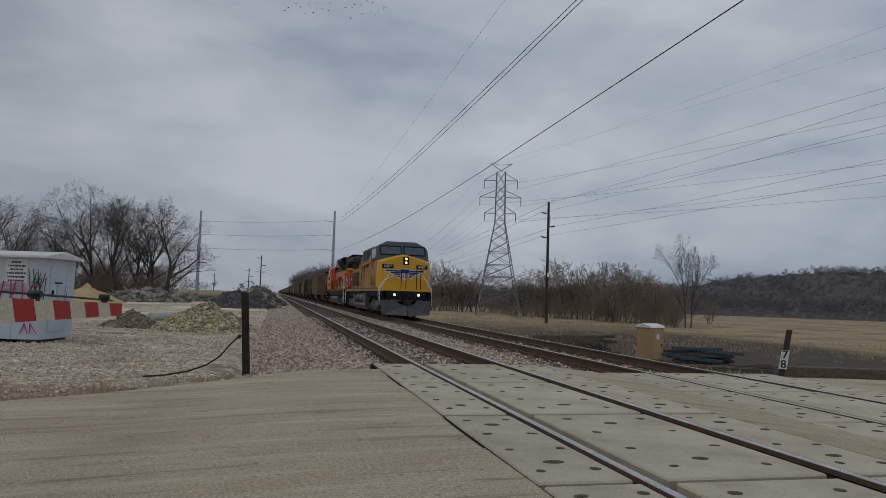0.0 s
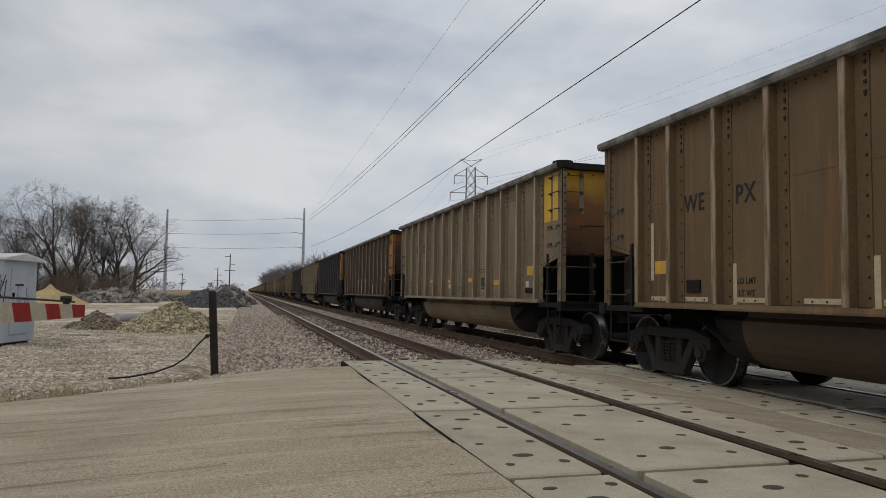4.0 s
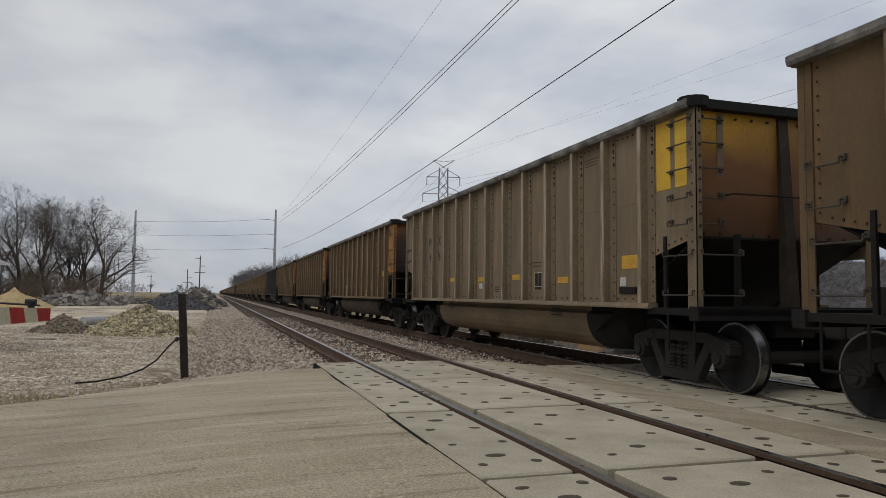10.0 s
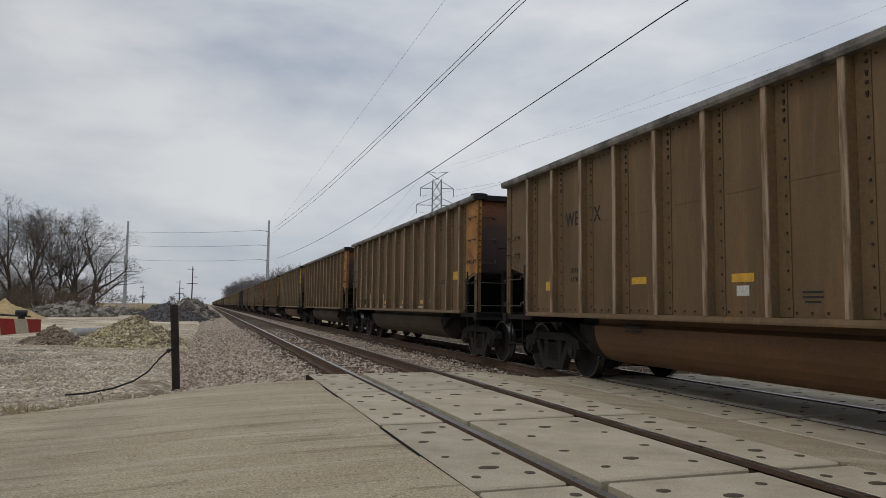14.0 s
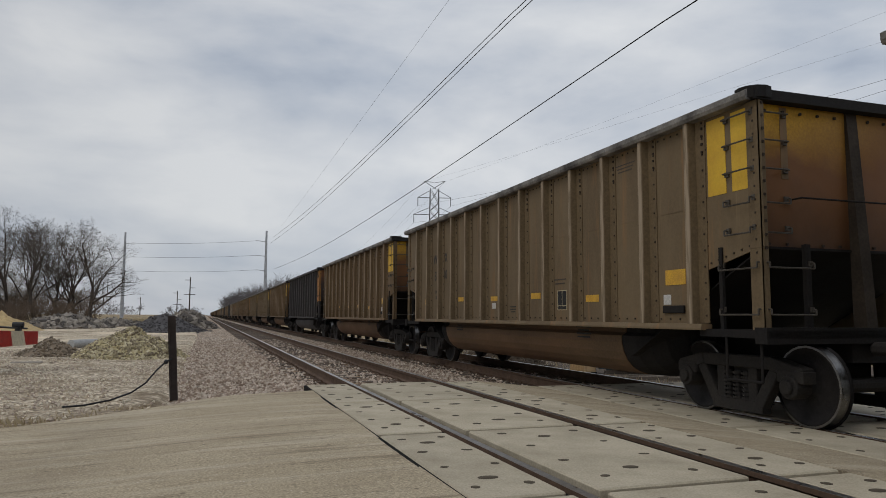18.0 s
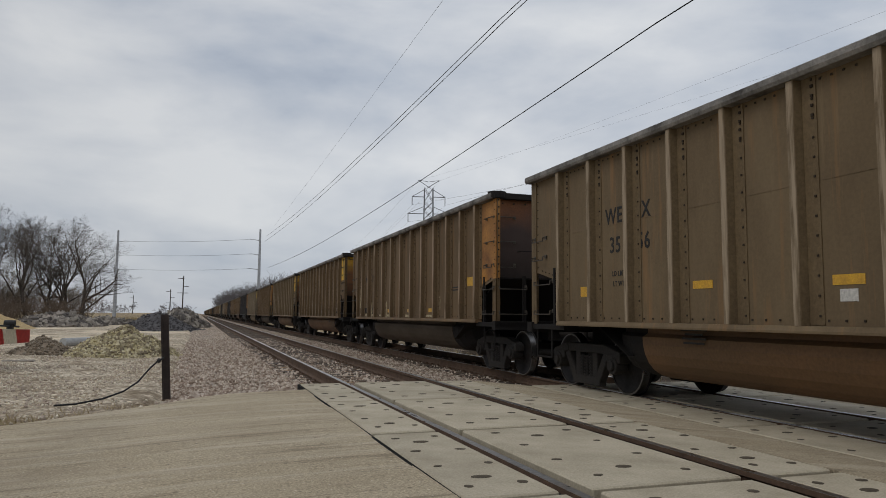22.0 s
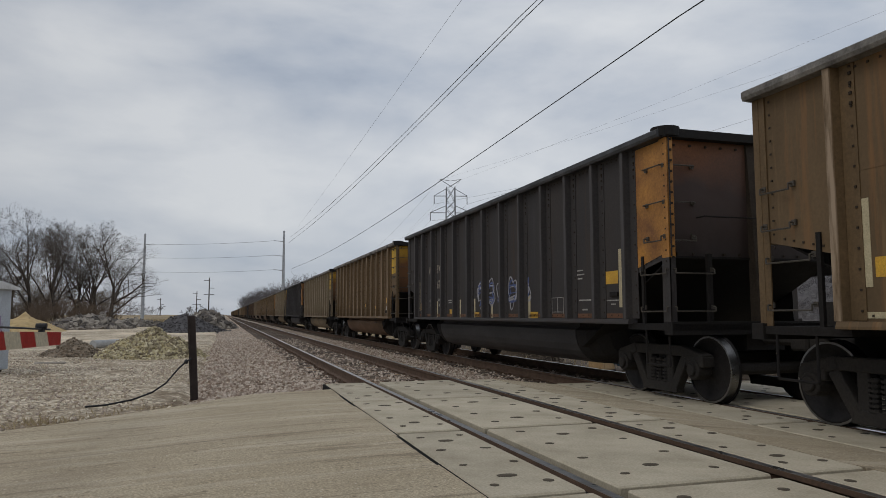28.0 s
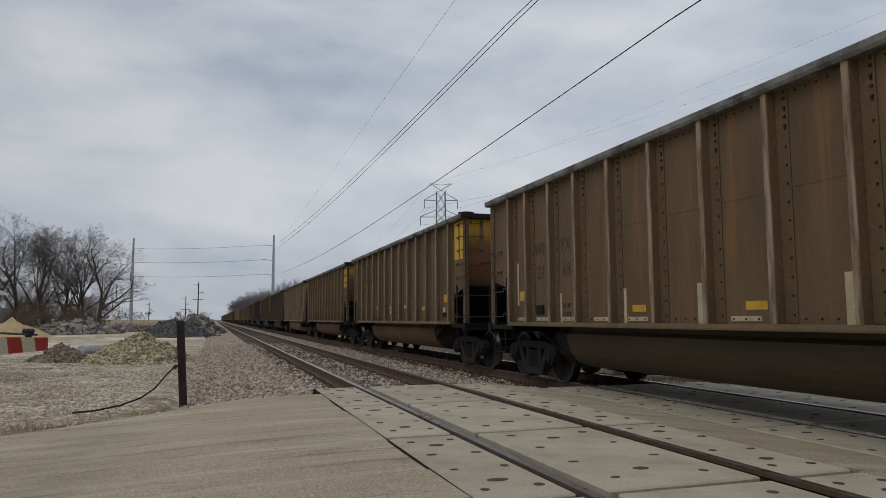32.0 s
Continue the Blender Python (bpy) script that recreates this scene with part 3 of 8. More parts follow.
YELLOW = material("faded_yellow_paint", (0.68, 0.42, 0.02), (0.42, 0.20, 0.03), rough=0.6, scale=1.3, fine=30, bump=0.05, amount=0.5, fine_amount=0.08)
ORANGE = material("weathered_orange_paint", (0.43, 0.19, 0.030), (0.15, 0.060, 0.022), rough=0.65, scale=1.3, fine=30, bump=0.05, amount=0.95)
REFLECT = material("yellow_reflector", (0.66, 0.37, 0.02), (0.40, 0.20, 0.03), rough=0.4, scale=6, fine=50, bump=0.0)
STRIPE = material("aged_cream_strip", (0.52, 0.44, 0.27), (0.33, 0.27, 0.17), rough=0.6, scale=5, fine=50, bump=0.0)
INK = material("black_stencil", (0.013, 0.012, 0.011), rough=0.7, scale=6, fine=60, bump=0)
WHITE_INK = material("worn_white_stencil", (0.40, 0.38, 0.34), (0.15, 0.135, 0.12), rough=0.7, scale=4, fine=30, bump=0, amount=0.8)
CREAM_INK = material("worn_cream_stencil", (0.36, 0.31, 0.23), (0.14, 0.12, 0.095), rough=0.7, scale=4, fine=30, bump=0, amount=0.8)
DIM_INK = material("rubbed_cream_stencil", (0.19, 0.16, 0.115), (0.085, 0.07, 0.05), rough=0.7, scale=4, fine=30, bump=0, amount=0.9)
FAINT_INK = material("faded_ink", (0.055, 0.042, 0.030), (0.09, 0.07, 0.05), rough=0.8, scale=5, fine=40, bump=0)
CHORD = material("scuffed_top_chord", (0.26, 0.24, 0.215), (0.045, 0.04, 0.036), rough=0.65, metal=0.2, scale=2.2, fine=30, amount=0.95)
CHORD_DARK = material("dark_top_chord", (0.050, 0.050, 0.053), (0.022, 0.022, 0.023), rough=0.6, scale=2.2, fine=30, amount=0.9)
LOCO_PAPER = material("white_paper", (0.55, 0.53, 0.49), (0.4, 0.38, 0.34), rough=0.7, scale=4, fine=40, bump=0)
RIVET = material("dark_rivets", (0.045, 0.033, 0.024), rough=0.8, scale=5, fine=40, bump=0, spec=0.2)
RUST_PLATE = material("rust_orange_plate", (0.155, 0.064, 0.025), (0.09, 0.042, 0.02), rough=0.7, scale=4, fine=40, bump=0)
COAL = material("coal", (0.018, 0.017, 0.017), rough=0.6, scale=4, fine=20, bump=0.6)

TONES = {"black": ((0.040, 0.0355, 0.0345), (0.058, 0.049, 0.044)), "brown": ((0.150, 0.095, 0.045), (0.092, 0.060, 0.030)),
         "umber": ((0.100, 0.065, 0.042), (0.060, 0.041, 0.028)),
         "olive": ((0.165, 0.115, 0.060), (0.112, 0.076, 0.041)), "tan": ((0.215, 0.165, 0.102), (0.140, 0.100, 0.060))}


def body_paint(tone, i):
    """Dusty paint with rust-brown and pale streaks that run down the sheet."""
    base, dark = TONES[tone]
    m = material("dusty_" + tone + "_paint", base, dark, rough=0.75, metal=0.0, scale=0.7, fine=26, bump=0.08,
                 amount=0.75, stretch=(1, 1.7, 0.45), offset=i * 3.7, fine_amount=0.1, spec=0.25 if tone in ("black", "umber") else 0.4)
    tree = m.node_tree
    shader = tree.nodes["Principled BSDF"]
    paint = shader.inputs["Base Color"].links[0].from_socket
    coord = tree.nodes.new("ShaderNodeTexCoord")
    for k, (tint, squeeze, lo, much) in enumerate((((1.5, 1.15, 0.9), (1, 5.0, 0.35), 0.54, 0.75), ((1.45, 1.45, 1.45), (1, 9.0, 0.6), 0.60, 0.6))):
        place = tree.nodes.new("ShaderNodeMapping")
        place.inputs["Scale"].default_value = squeeze
        place.inputs["Location"].default_value = (i * 2.1, i * 5.3 + k * 7, k * 3.0)
        tree.links.new(coord.outputs["Object"], place.inputs[0])
        streak = node(tree, "ShaderNodeTexNoise", Scale=1.0, Detail=7.0, Roughness=0.65)
        tree.links.new(place.outputs[0], streak.inputs["Vector"])
        where = ramp(tree, streak.outputs[0], [(lo, grey(0.0)), (lo + 0.14, grey(much))])
        paint = mix(tree, paint, tuple(c * t for c, t in zip(base, tint)), where.outputs[0])
    tree.links.new(paint, shader.inputs["Base Color"])
    return m


def rib_paint(tone):
    """The same paint, paler on the proud faces of the ribs: scuffs, and painted light against shaded flanks."""
    base, dark = TONES[tone]
    rise, lift = {"black": (1.3, 0.020), "umber": (1.8, 0.11), "brown": (1.6, 0.10), "olive": (1.5, 0.09), "tan": (1.4, 0.09)}[tone]
    worn = tuple(min(0.5, c * rise + lift) for c in base)
    m = material("scuffed_" + tone + "_rib", tuple(c * 0.95 for c in base), dark, rough=0.7, scale=2.6, fine=26, bump=0.05,
                 amount=0.7, stretch=(1.5, 1.5, 0.5), fine_amount=0.2, spec=0.3)
    tree = m.node_tree
    shader = tree.nodes["Principled BSDF"]
    paint = shader.inputs["Base Color"].links[0].from_socket
    coord = tree.nodes.new("ShaderNodeTexCoord")
    split = tree.nodes.new("ShaderNodeSeparateXYZ")
    tree.links.new(coord.outputs["Object"], split.inputs[0])
    # outer face only: scuffs plus the light it catches, painted as a paler tone
    crest = ramp(tree, split.outputs[0], [(0.0, grey(1.0)), (0.014, grey(0.0))])
    shift = tree.nodes.new("ShaderNodeMath")
    shift.operation = "ADD"
    shift.inputs[1].default_value = 1.58
    tree.links.new(split.outputs[0], shift.inputs[0])
    tree.links.new(shift.outputs[0], crest.inputs[0])
    place = tree.nodes.new("ShaderNodeMapping")
    place.inputs["Scale"].default_value = (8, 14, 1.3)
    tree.links.new(coord.outputs["Object"], place.inputs[0])
    info = tree.nodes.new("ShaderNodeObjectInfo")
    tree.links.new(info.outputs["Random"], place.inputs["Location"])
    rub = node(tree, "ShaderNodeTexNoise", Scale=1.0, Detail=7.0, Roughness=0.6)
    tree.links.new(place.outputs[0], rub.inputs["Vector"])
    rubbed_lit = mix(tree, crest.outputs[0], ramp(tree, rub.outputs[0], [(0.42, grey(0.12)), (0.62, grey(1.0))]).outputs[0], 1.0, "MULTIPLY")
    tree.links.new(mix(tree, paint, worn, rubbed_lit), shader.inputs["Base Color"])
    return m


PAINT = {tone: [body_paint(tone, i) for i in range(3)] for tone in TONES}
RIB_PAINT = {tone: rib_paint(tone) for tone in TONES}
# Steel tubs: body paint darkened to carry the shade of the downward-facing underside.
SHADED_TUB = {tone: material("shaded_" + tone + "_tub", tuple(v * (1.0 if tone == "black" else 0.38) for v in base), tuple(v * (0.7 if tone == "black" else 0.24) for v in base), rough=0.75, scale=0.9, fine=26, bump=0.08, stretch=(1, 0.5, 1.5), fine_amount=0.2)
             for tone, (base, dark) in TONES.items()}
# Alloy tubs: redder dusty paint, underside shade included in its darker tone.
TUB_SHADED_PAINT = {tone: material("dusty_" + tone + "_tub", tuple(v * t for v, t in zip(base, (0.95, 0.86, 0.70) if tone == "tan" else (0.88, 0.64, 0.48))), tuple(v * 0.42 for v in base), rough=0.75, scale=0.9, fine=26, bump=0.08, stretch=(1, 0.5, 1.5), fine_amount=0.2)
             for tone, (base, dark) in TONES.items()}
UNEVEN = [-6.10, -5.16, -4.19, -3.18, -2.10, -1.03, 0.08, 1.19, 2.30, 3.38, 4.35, 5.36, 6.20]
RIB_ROWS = {"steel": UNEVEN, "alloy": [-6.0 + 1.0167 * i for i in range(13)], "dark": UNEVEN}


def stained_end(name, top, mid):
    """End sheet: paint at the top that fades under soot sideways and downwards."""
    m = material(name, top, tuple(c * 0.7 for c in top), rough=0.7, scale=1.6, fine=30, bump=0.05, amount=0.6)
    tree = m.node_tree
    shader = tree.nodes["Principled BSDF"]
    paint = shader.inputs["Base Color"].links[0].from_socket
    coord = tree.nodes.new("ShaderNodeTexCoord")
    split = tree.nodes.new("ShaderNodeSeparateXYZ")
    tree.links.new(coord.outputs["Object"], split.inputs[0])
    cloud = node(tree, "ShaderNodeTexNoise", Scale=1.8, Detail=6.0, Roughness=0.6)
    tree.links.new(coord.outputs["Object"], cloud.inputs["Vector"])

    def fade(axis, lo, hi):
        add = tree.nodes.new("ShaderNodeMath")
        add.operation = "MULTIPLY_ADD"
        tree.links.new(cloud.outputs[0], add.inputs[0])
        add.inputs[1].default_value = 0.8
        tree.links.new(split.outputs[axis], add.inputs[2])
        r = tree.nodes.new("ShaderNodeMapRange")
        tree.links.new(add.outputs[0], r.inputs[0])
        r.inputs[1].default_value, r.inputs[2].default_value = lo + 0.4, hi + 0.4
        return r.outputs[0]
    soot = tuple(c * 0.36 for c in mid)
    across = mix(tree, paint, mid, fade(0, -1.2, 0.9))
    down = mix(tree, mid, across, fade(2, 2.95, 3.6))
    tree.links.new(mix(tree, soot, down, fade(2, 1.95, 2.75)), shader.inputs["Base Color"])
    return m


END_YELLOW = stained_end("yellow_end_under_soot", (0.62, 0.33, 0.010), (0.17, 0.068, 0.018))
SOOTY_POST = material("sooty_brown_post", (0.046, 0.034, 0.024), (0.022, 0.018, 0.015), rough=0.8, scale=2.5, fine=30, bump=0.08, spec=0.2)
END_ORANGE = stained_end("orange_end_under_soot", (0.21, 0.075, 0.02), (0.052, 0.031, 0.025))


def side_sheet(s):
    """Plain sheet of the ribbed side; the ribs are parts of their own."""
    bm = bmesh.new()
    prism(bm, [(-6.2, SILL), (6.2, SILL), (6.2, 1.80), (7.29, 2.04), (7.29, TOP - 0.05), (-7.16, TOP - 0.05), (-7.16, 2.02), (-6.2, 1.80)], 0, s * 1.475, s * 1.455)
    box(bm, *sorted((s * 1.474, s * 1.479)), -6.2, 6.2, 2.60, 2.612)
    return bm


def pressed_sheet(s, ribs):
    """A sheet with its ribs pressed into it, in one piece."""
    bm = bmesh.new()
    edge = [(s * 1.455, -7.16)]
    for y in ribs:
        edge += [(s * 1.475, y - 0.07), (s * 1.585, y - 0.05), (s * 1.585, y + 0.05), (s * 1.475, y + 0.07)]
    edge += [(s * 1.475, 7.29), (s * 1.44, 7.29), (s * 1.44, -7.16)]
    prism(bm, edge, 2, 1.80, TOP - 0.05)
    edge = [p for p in edge if abs(p[1]) < 6.2]
    prism(bm, [(s * 1.44, -6.2)] + edge + [(s * 1.44, 6.2)], 2, SILL, 1.80)
    return bm


def rib_mesh():
    bm = bmesh.new()
    prism(bm, [(-1.455, -0.07), (-1.585, -0.042), (-1.585, 0.042), (-1.455, 0.07)], 2, SILL + 0.02, TOP - 0.05)
    box(bm, -1.487, -1.474, -0.245, -0.07, SILL + 0.03, TOP - 0.06)
    z = SILL + 0.12
    while z < TOP - 0.1:
        box(bm, -1.498, -1.486, -0.211, -0.189, z - 0.011, z + 0.011)
        z += 0.20
    for i in range(4):
        z = TOP - 0.22 - 0.1 * i
        box(bm, -1.504, -1.486, -0.216, -0.188, z - 0.014, z + 0.014)
    for f in bm.faces:
        p = f.calc_center_median()
        if -1.51 < p.x < -1.4855 and -0.23 < p.y < -0.18:
            f.material_index = 1
    return bm


def rivet_row(points, face):
    bm = bmesh.new()
    for x, y, z in points:
        if face == "x":
            box(bm, x - 0.010, x, y - 0.011, y + 0.011, z - 0.011, z + 0.011)
        else:
            box(bm, x - 0.014, x + 0.014, y - 0.012, y + 0.012, z - 0.014, z + 0.014)
    return bm


def wheel_mesh():
    bm = bmesh.new()
    outline = [(0.0, 0.12), (0.09, 0.12), (0.09, 0.10), (0.16, 0.07), (0.36, 0.05), (0.40, 0.095), (0.457, 0.10), (0.457, -0.02), (0.485, -0.04), (0.40, -0.045), (0.36, 0.02), (0.16, 0.03), (0.09, -0.04), (0.0, -0.04)]
    n = 28
    rings = []
    for r, a in outline:
        if r == 0:
            rings.append([bm.verts.new((-a, 0, 0))])
        else:
            rings.append([bm.verts.new((-a, r * math.cos(2 * math.pi * i / n), r * math.sin(2 * math.pi * i / n))) for i in range(n)])
    for p, q in zip(rings, rings[1:]):
        for i in range(n):
            j = (i + 1) % n
            if len(p) == 1:
                bm.faces.new((p[0], q[i], q[j]))
            elif len(q) == 1:
                bm.faces.new((p[i], q[0], p[j]))
            else:
                bm.faces.new((p[i], q[i], q[j], p[j]))
    return bm


def tread_mesh():
    bm = bmesh.new()
    n = 28
    for (r1, a1), (r2, a2) in (((0.4595, 0.102), (0.4595, -0.018)), ((0.4595, 0.102), (0.435, 0.1035))):
        p = [bm.verts.new((-a1, r1 * math.cos(2 * math.pi * i / n), r1 * math.sin(2 * math.pi * i / n))) for i in range(n)]
        q = [bm.verts.new((-a2, r2 * math.cos(2 * math.pi * i / n), r2 * math.sin(2 * math.pi * i / n))) for i in range(n)]
        for i in range(n):
            bm.faces.new((p[i], q[i], q[(i + 1) % n], p[(i + 1) % n]))
    return bm


def side_frame_mesh():
    """Cast side frame with its two openings, seen from the side."""
    bm = bmesh.new()
    # built of bars so that the openings stay open
    for a, b, h in (((-1.02, 0.60), (-0.6, 0.70), 0.09), ((-0.6, 0.70), (0.6, 0.70), 0.075), ((0.6, 0.70), (1.02, 0.60), 0.09),
                    ((-0.62, 0.60), (-0.36, 0.19), 0.07), ((0.62, 0.60), (0.36, 0.19), 0.07), ((-0.40, 0.17), (0.40, 0.17), 0.07),
                    ((-0.27, 0.66), (-0.27, 0.2), 0.06), ((0.27, 0.66), (0.27, 0.2), 0.06)):
        d = Vector((0, b[0] - a[0], b[1] - a[1]))
        m = Matrix.Translation((0, (a[0] + b[0]) / 2, (a[1] + b[1]) / 2)) @ d.to_track_quat("Z", "X").to_matrix().to_4x4()
        box(bm, -h, h, -0.075, 0.075, -d.length / 2 - 0.03, d.length / 2 + 0.03, m @ Matrix.Rotation(radians(90), 4, "Z"))
    for s in (-1, 1):
        rod(bm, (-0.13, s * 0.889, 0.457), (0.10, s * 0.889, 0.457), 0.135, sides=12)
        rod(bm, (-0.17, s * 0.889, 0.457), (-0.12, s * 0.889, 0.457), 0.085, sides=10)
        box(bm, -0.10, 0.10, s * 0.889 - 0.19, s * 0.889 + 0.19, 0.50, 0.64)
    return bm


def spring_mesh():
    bm = bmesh.new()
    for y in (-0.15, 0.0, 0.15):
        z = 0.24
        while z < 0.56:
            rod(bm, (0, y, z), (0, y, z + 0.028), 0.07, sides=10)
            z += 0.05
        rod(bm, (0, y, 0.22), (0, y, 0.58), 0.045, sides=8)
    return bm


def truck_parts():
    return {"side_frame": mesh_of(side_frame_mesh(), TRUCK, "side_frame", bevel=0.012), "wheel": mesh_of(wheel_mesh(), WHEEL, "wheel", smooth=True),
            "tread": mesh_of(tread_mesh(), TREAD, "tread", smooth=True), "spring_group": mesh_of(spring_mesh(), TRUCK, "spring_group")}


TRUCK_PARTS = truck_parts()


def add_truck(car, y):
    bm = bmesh.new()
    box(bm, -0.95, 0.95, -0.19, 0.19, 0.38, 0.66)
    truck = part("truck", bm, TRUCK, car, "cast-iron freight truck, black and dusty", bevel=0.03)
    truck.location = (0, y, 0)
    for s in (-1, 1):
        share("side_frame", TRUCK_PARTS["side_frame"], truck, pose(s * 1.0, 0, 0, 0, 0, 0 if s < 0 else 180))
    tagged(share("spring_group", TRUCK_PARTS["spring_group"], truck, pose(-1.02, 0, 0)), kind="stuff")
    for dy in (-0.889, 0.889):
        for s in (-1, 1):
            share("wheel", TRUCK_PARTS["wheel"], truck, pose(s * 0.745, dy, 0.457, 0, 0, 0 if s < 0 else 180))
            if s < 0:
                share("wheel_tread", TRUCK_PARTS["tread"], truck, pose(s * 0.745, dy, 0.457), "bright polished wheel tread")
        bm = bmesh.new()
        rod(bm, (-0.72, dy, 0.457), (0.72, dy, 0.457), 0.085, sides=10)
        part("axle", bm, TRUCK, truck)
    return truck


def add_far_truck(car, y):
    bm = bmesh.new()
    box(bm, -0.95, 0.95, -0.19, 0.19, 0.38, 0.66)
    for s in (-1, 1):
        prism(bm, [(-1.05, 0.66), (1.05, 0.66), (1.05, 0.42), (0.66, 0.42), (0.4, 0.14), (-0.4, 0.14), (-0.66, 0.42), (-1.05, 0.42)], 0, s * 0.93, s * 1.07)
    for dy in (-0.889, 0.889):
        rod(bm, (-0.8, dy, 0.457), (0.8, dy, 0.457), 0.457, sides=14)
    part("truck", bm, TRUCK, car).location = (0, y, 0)


TUB = [(1.27, 1.10), (1.27, 1.00), (1.36, 0.95), (1.355, 0.84), (1.32, 0.70), (1.26, 0.58), (1.17, 0.48), (1.05, 0.41), (0.90, 0.365), (0.72, 0.35), (0.42, 0.35), (0.42, 1.10)]


def tub_rows(s, rows):
    bm = bmesh.new()
    rings = [[bm.verts.new((s * (0.42 + (x - 0.42) * k), y, 1.10 - (1.10 - z) * k ** 0.8)) for x, z in TUB] for y, k in rows]
    n = len(TUB)
    for p, q in zip(rings, rings[1:]):
        for i in range(n):
            bm.faces.new((p[i], p[(i + 1) % n], q[(i + 1) % n], q[i]))
    bm.faces.new(rings[0])
    bm.faces.new(rings[-1][::-1])
    return bm


def grab_mesh(length, drop=False):
    """A grab iron across -x, along y, standing off its wall; with drop its ends step down."""
    bm = bmesh.new()
    o, h = 0.075, length / 2
    pts = [(0, -h, 0), (-o, -h, 0), (-o, -h, -0.06 if drop else 0), (-o, h, -0.06 if drop else 0), (-o, h, 0), (0, h, 0)]
    bent(bm, pts, 0.011, sides=5)
    for y in (-h, h):
        box(bm, -0.025, 0.0, y - 0.03, y + 0.03, -0.03, 0.03)
    return bm


GRAB_IRON = material("dusty_grab_iron", (0.080, 0.068, 0.054), (0.035, 0.030, 0.026), rough=0.6, scale=6, fine=40, bump=0.05, spec=0.3)
GRAB = mesh_of(grab_mesh(0.42), GRAB_IRON, "grab_iron")
RUNG = mesh_of(grab_mesh(0.62, True), GRAB_IRON, "ladder_rung")
GRAB_DROP = mesh_of(grab_mesh(0.42, True), GRAB_IRON, "grab_iron")


def build_car(style, far=False):
    """A gondola with its middle at the origin on rail level. style: steel or alloy."""
    base, ribbed = PAINT["brown"][0], RIB_PAINT["brown"]
    ribs = RIB_ROWS[style]
    car = empty("coal_gondola", "", "freight car", "coal cars of the train")
    part("body_side", pressed_sheet(-1, ribs) if far else side_sheet(-1), base, car)
    part("body_side", pressed_sheet(1, ribs), base, car)
    if not far:
        rib = mesh_of(rib_mesh(), ribbed, "rib")
        rib.materials.append(RIVET)
        for y in ribs:
            share("rib", rib, car, pose(0, y, 0))
    for s in (-1, 1):
        far_end = 0.13 if s > 0 else -0.06
        bm = bmesh.new()
        prism(bm, [(s * 1.44, TOP - 0.12), (s * 1.61, TOP - 0.12), (s * 1.63, TOP - 0.08), (s * 1.63, TOP - 0.02), (s * 1.60, TOP), (s * 1.44, TOP)], 1, -HALF + 0.12, HALF + 0.12)
        part("top_chord", bm, CHORD, car, "scuffed grey top chord")
        bm = bmesh.new()
        box(bm, -1.55, 1.55, *sorted((s * (7.10 + far_end), s * (7.24 + far_end))), TOP - 0.12, TOP)
        part("end_chord", bm, BLACK_STEEL if s < 0 else CHORD, car)
        bm = bmesh.new()
        prism(bm, [(s * 1.43, SILL - 0.055), (s * 1.60, SILL - 0.055), (s * 1.60, SILL - 0.03), (s * 1.58, SILL + 0.02), (s * 1.43, SILL + 0.02)], 1, -6.22, 6.22)
        part("side_sill", bm, base, car)
        part("tub", tub_rows(s, ((-4.10, 1.0), (4.10, 1.0))), TUB_SHADED_PAINT["brown"] if style == "alloy" else SHADED_TUB["brown"], car)
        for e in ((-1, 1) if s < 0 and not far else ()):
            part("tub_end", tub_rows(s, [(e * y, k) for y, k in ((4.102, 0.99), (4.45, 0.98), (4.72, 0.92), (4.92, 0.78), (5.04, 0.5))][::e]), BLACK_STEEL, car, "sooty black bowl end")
        bm = bmesh.new()
        box(bm, -1.46, 1.46, *sorted((s * (7.04 + far_end), s * (7.09 + far_end))), 2.0, TOP - 0.06)
        part("end_sheet", bm, base if s > 0 else END_YELLOW if style == "alloy" else END_ORANGE, car, "" if s > 0 else "end sheet painted yellow under soot")
        bm = bmesh.new()
        prism(bm, [(s * 7.05, 2.0), (s * 7.05, 2.03), (s * 4.5, 0.70), (s * 4.4, 0.66)], 0, -1.4, 1.4)
        part("slope_sheet", bm, BLACK_STEEL, car, "sooty sloping end floor")
        bm = bmesh.new()
        box(bm, -1.52, 1.52, *sorted((s * 6.1, s * (7.3 + far_end))), 1.00, 1.09)
        box(bm, -1.55, 1.55, *sorted((s * (7.12 + far_end), s * (7.3 + far_end))), 0.94, 1.12)
        part("end_platform", bm, BLACK_STEEL, car)
        bm = bmesh.new()
        rod(bm, (0, s * 7.2, 0.88), (0, s * 7.85, 0.88), 0.09, sides=8)
        box(bm, -0.14, 0.14, *sorted((s * 7.78, s * 8.08)), 0.74, 1.02)
        part("coupler", bm, TRUCK, car, bevel=0.03)
        if s < 0 and not far:
            bm = bmesh.new()
            prism(bm, [(-7.03, TOP - 0.1), (-7.06, TOP - 0.1), (-7.22, 1.06), (-7.03, 1.06)], 0, -0.09, 0.07)
            part("end_post", bm, SOOTY_POST, car, "sooty tapered middle post of the end")
        for e in (-1, 1):
            for z0, z1 in ((1.05, 2.0), (2.002, TOP - 0.05)) if s < 0 and e < 0 else ((1.05, TOP - 0.05),):
                bm = bmesh.new()
                box(bm, *sorted((e * 1.40, e * 1.50)), *sorted((s * (7.12 + far_end), s * (7.21 + far_end))), z0, z1)
                box(bm, *sorted((e * 1.478, e * 1.495)), *sorted((s * (7.03 + far_end), s * (7.21 + far_end))), z0, z1)
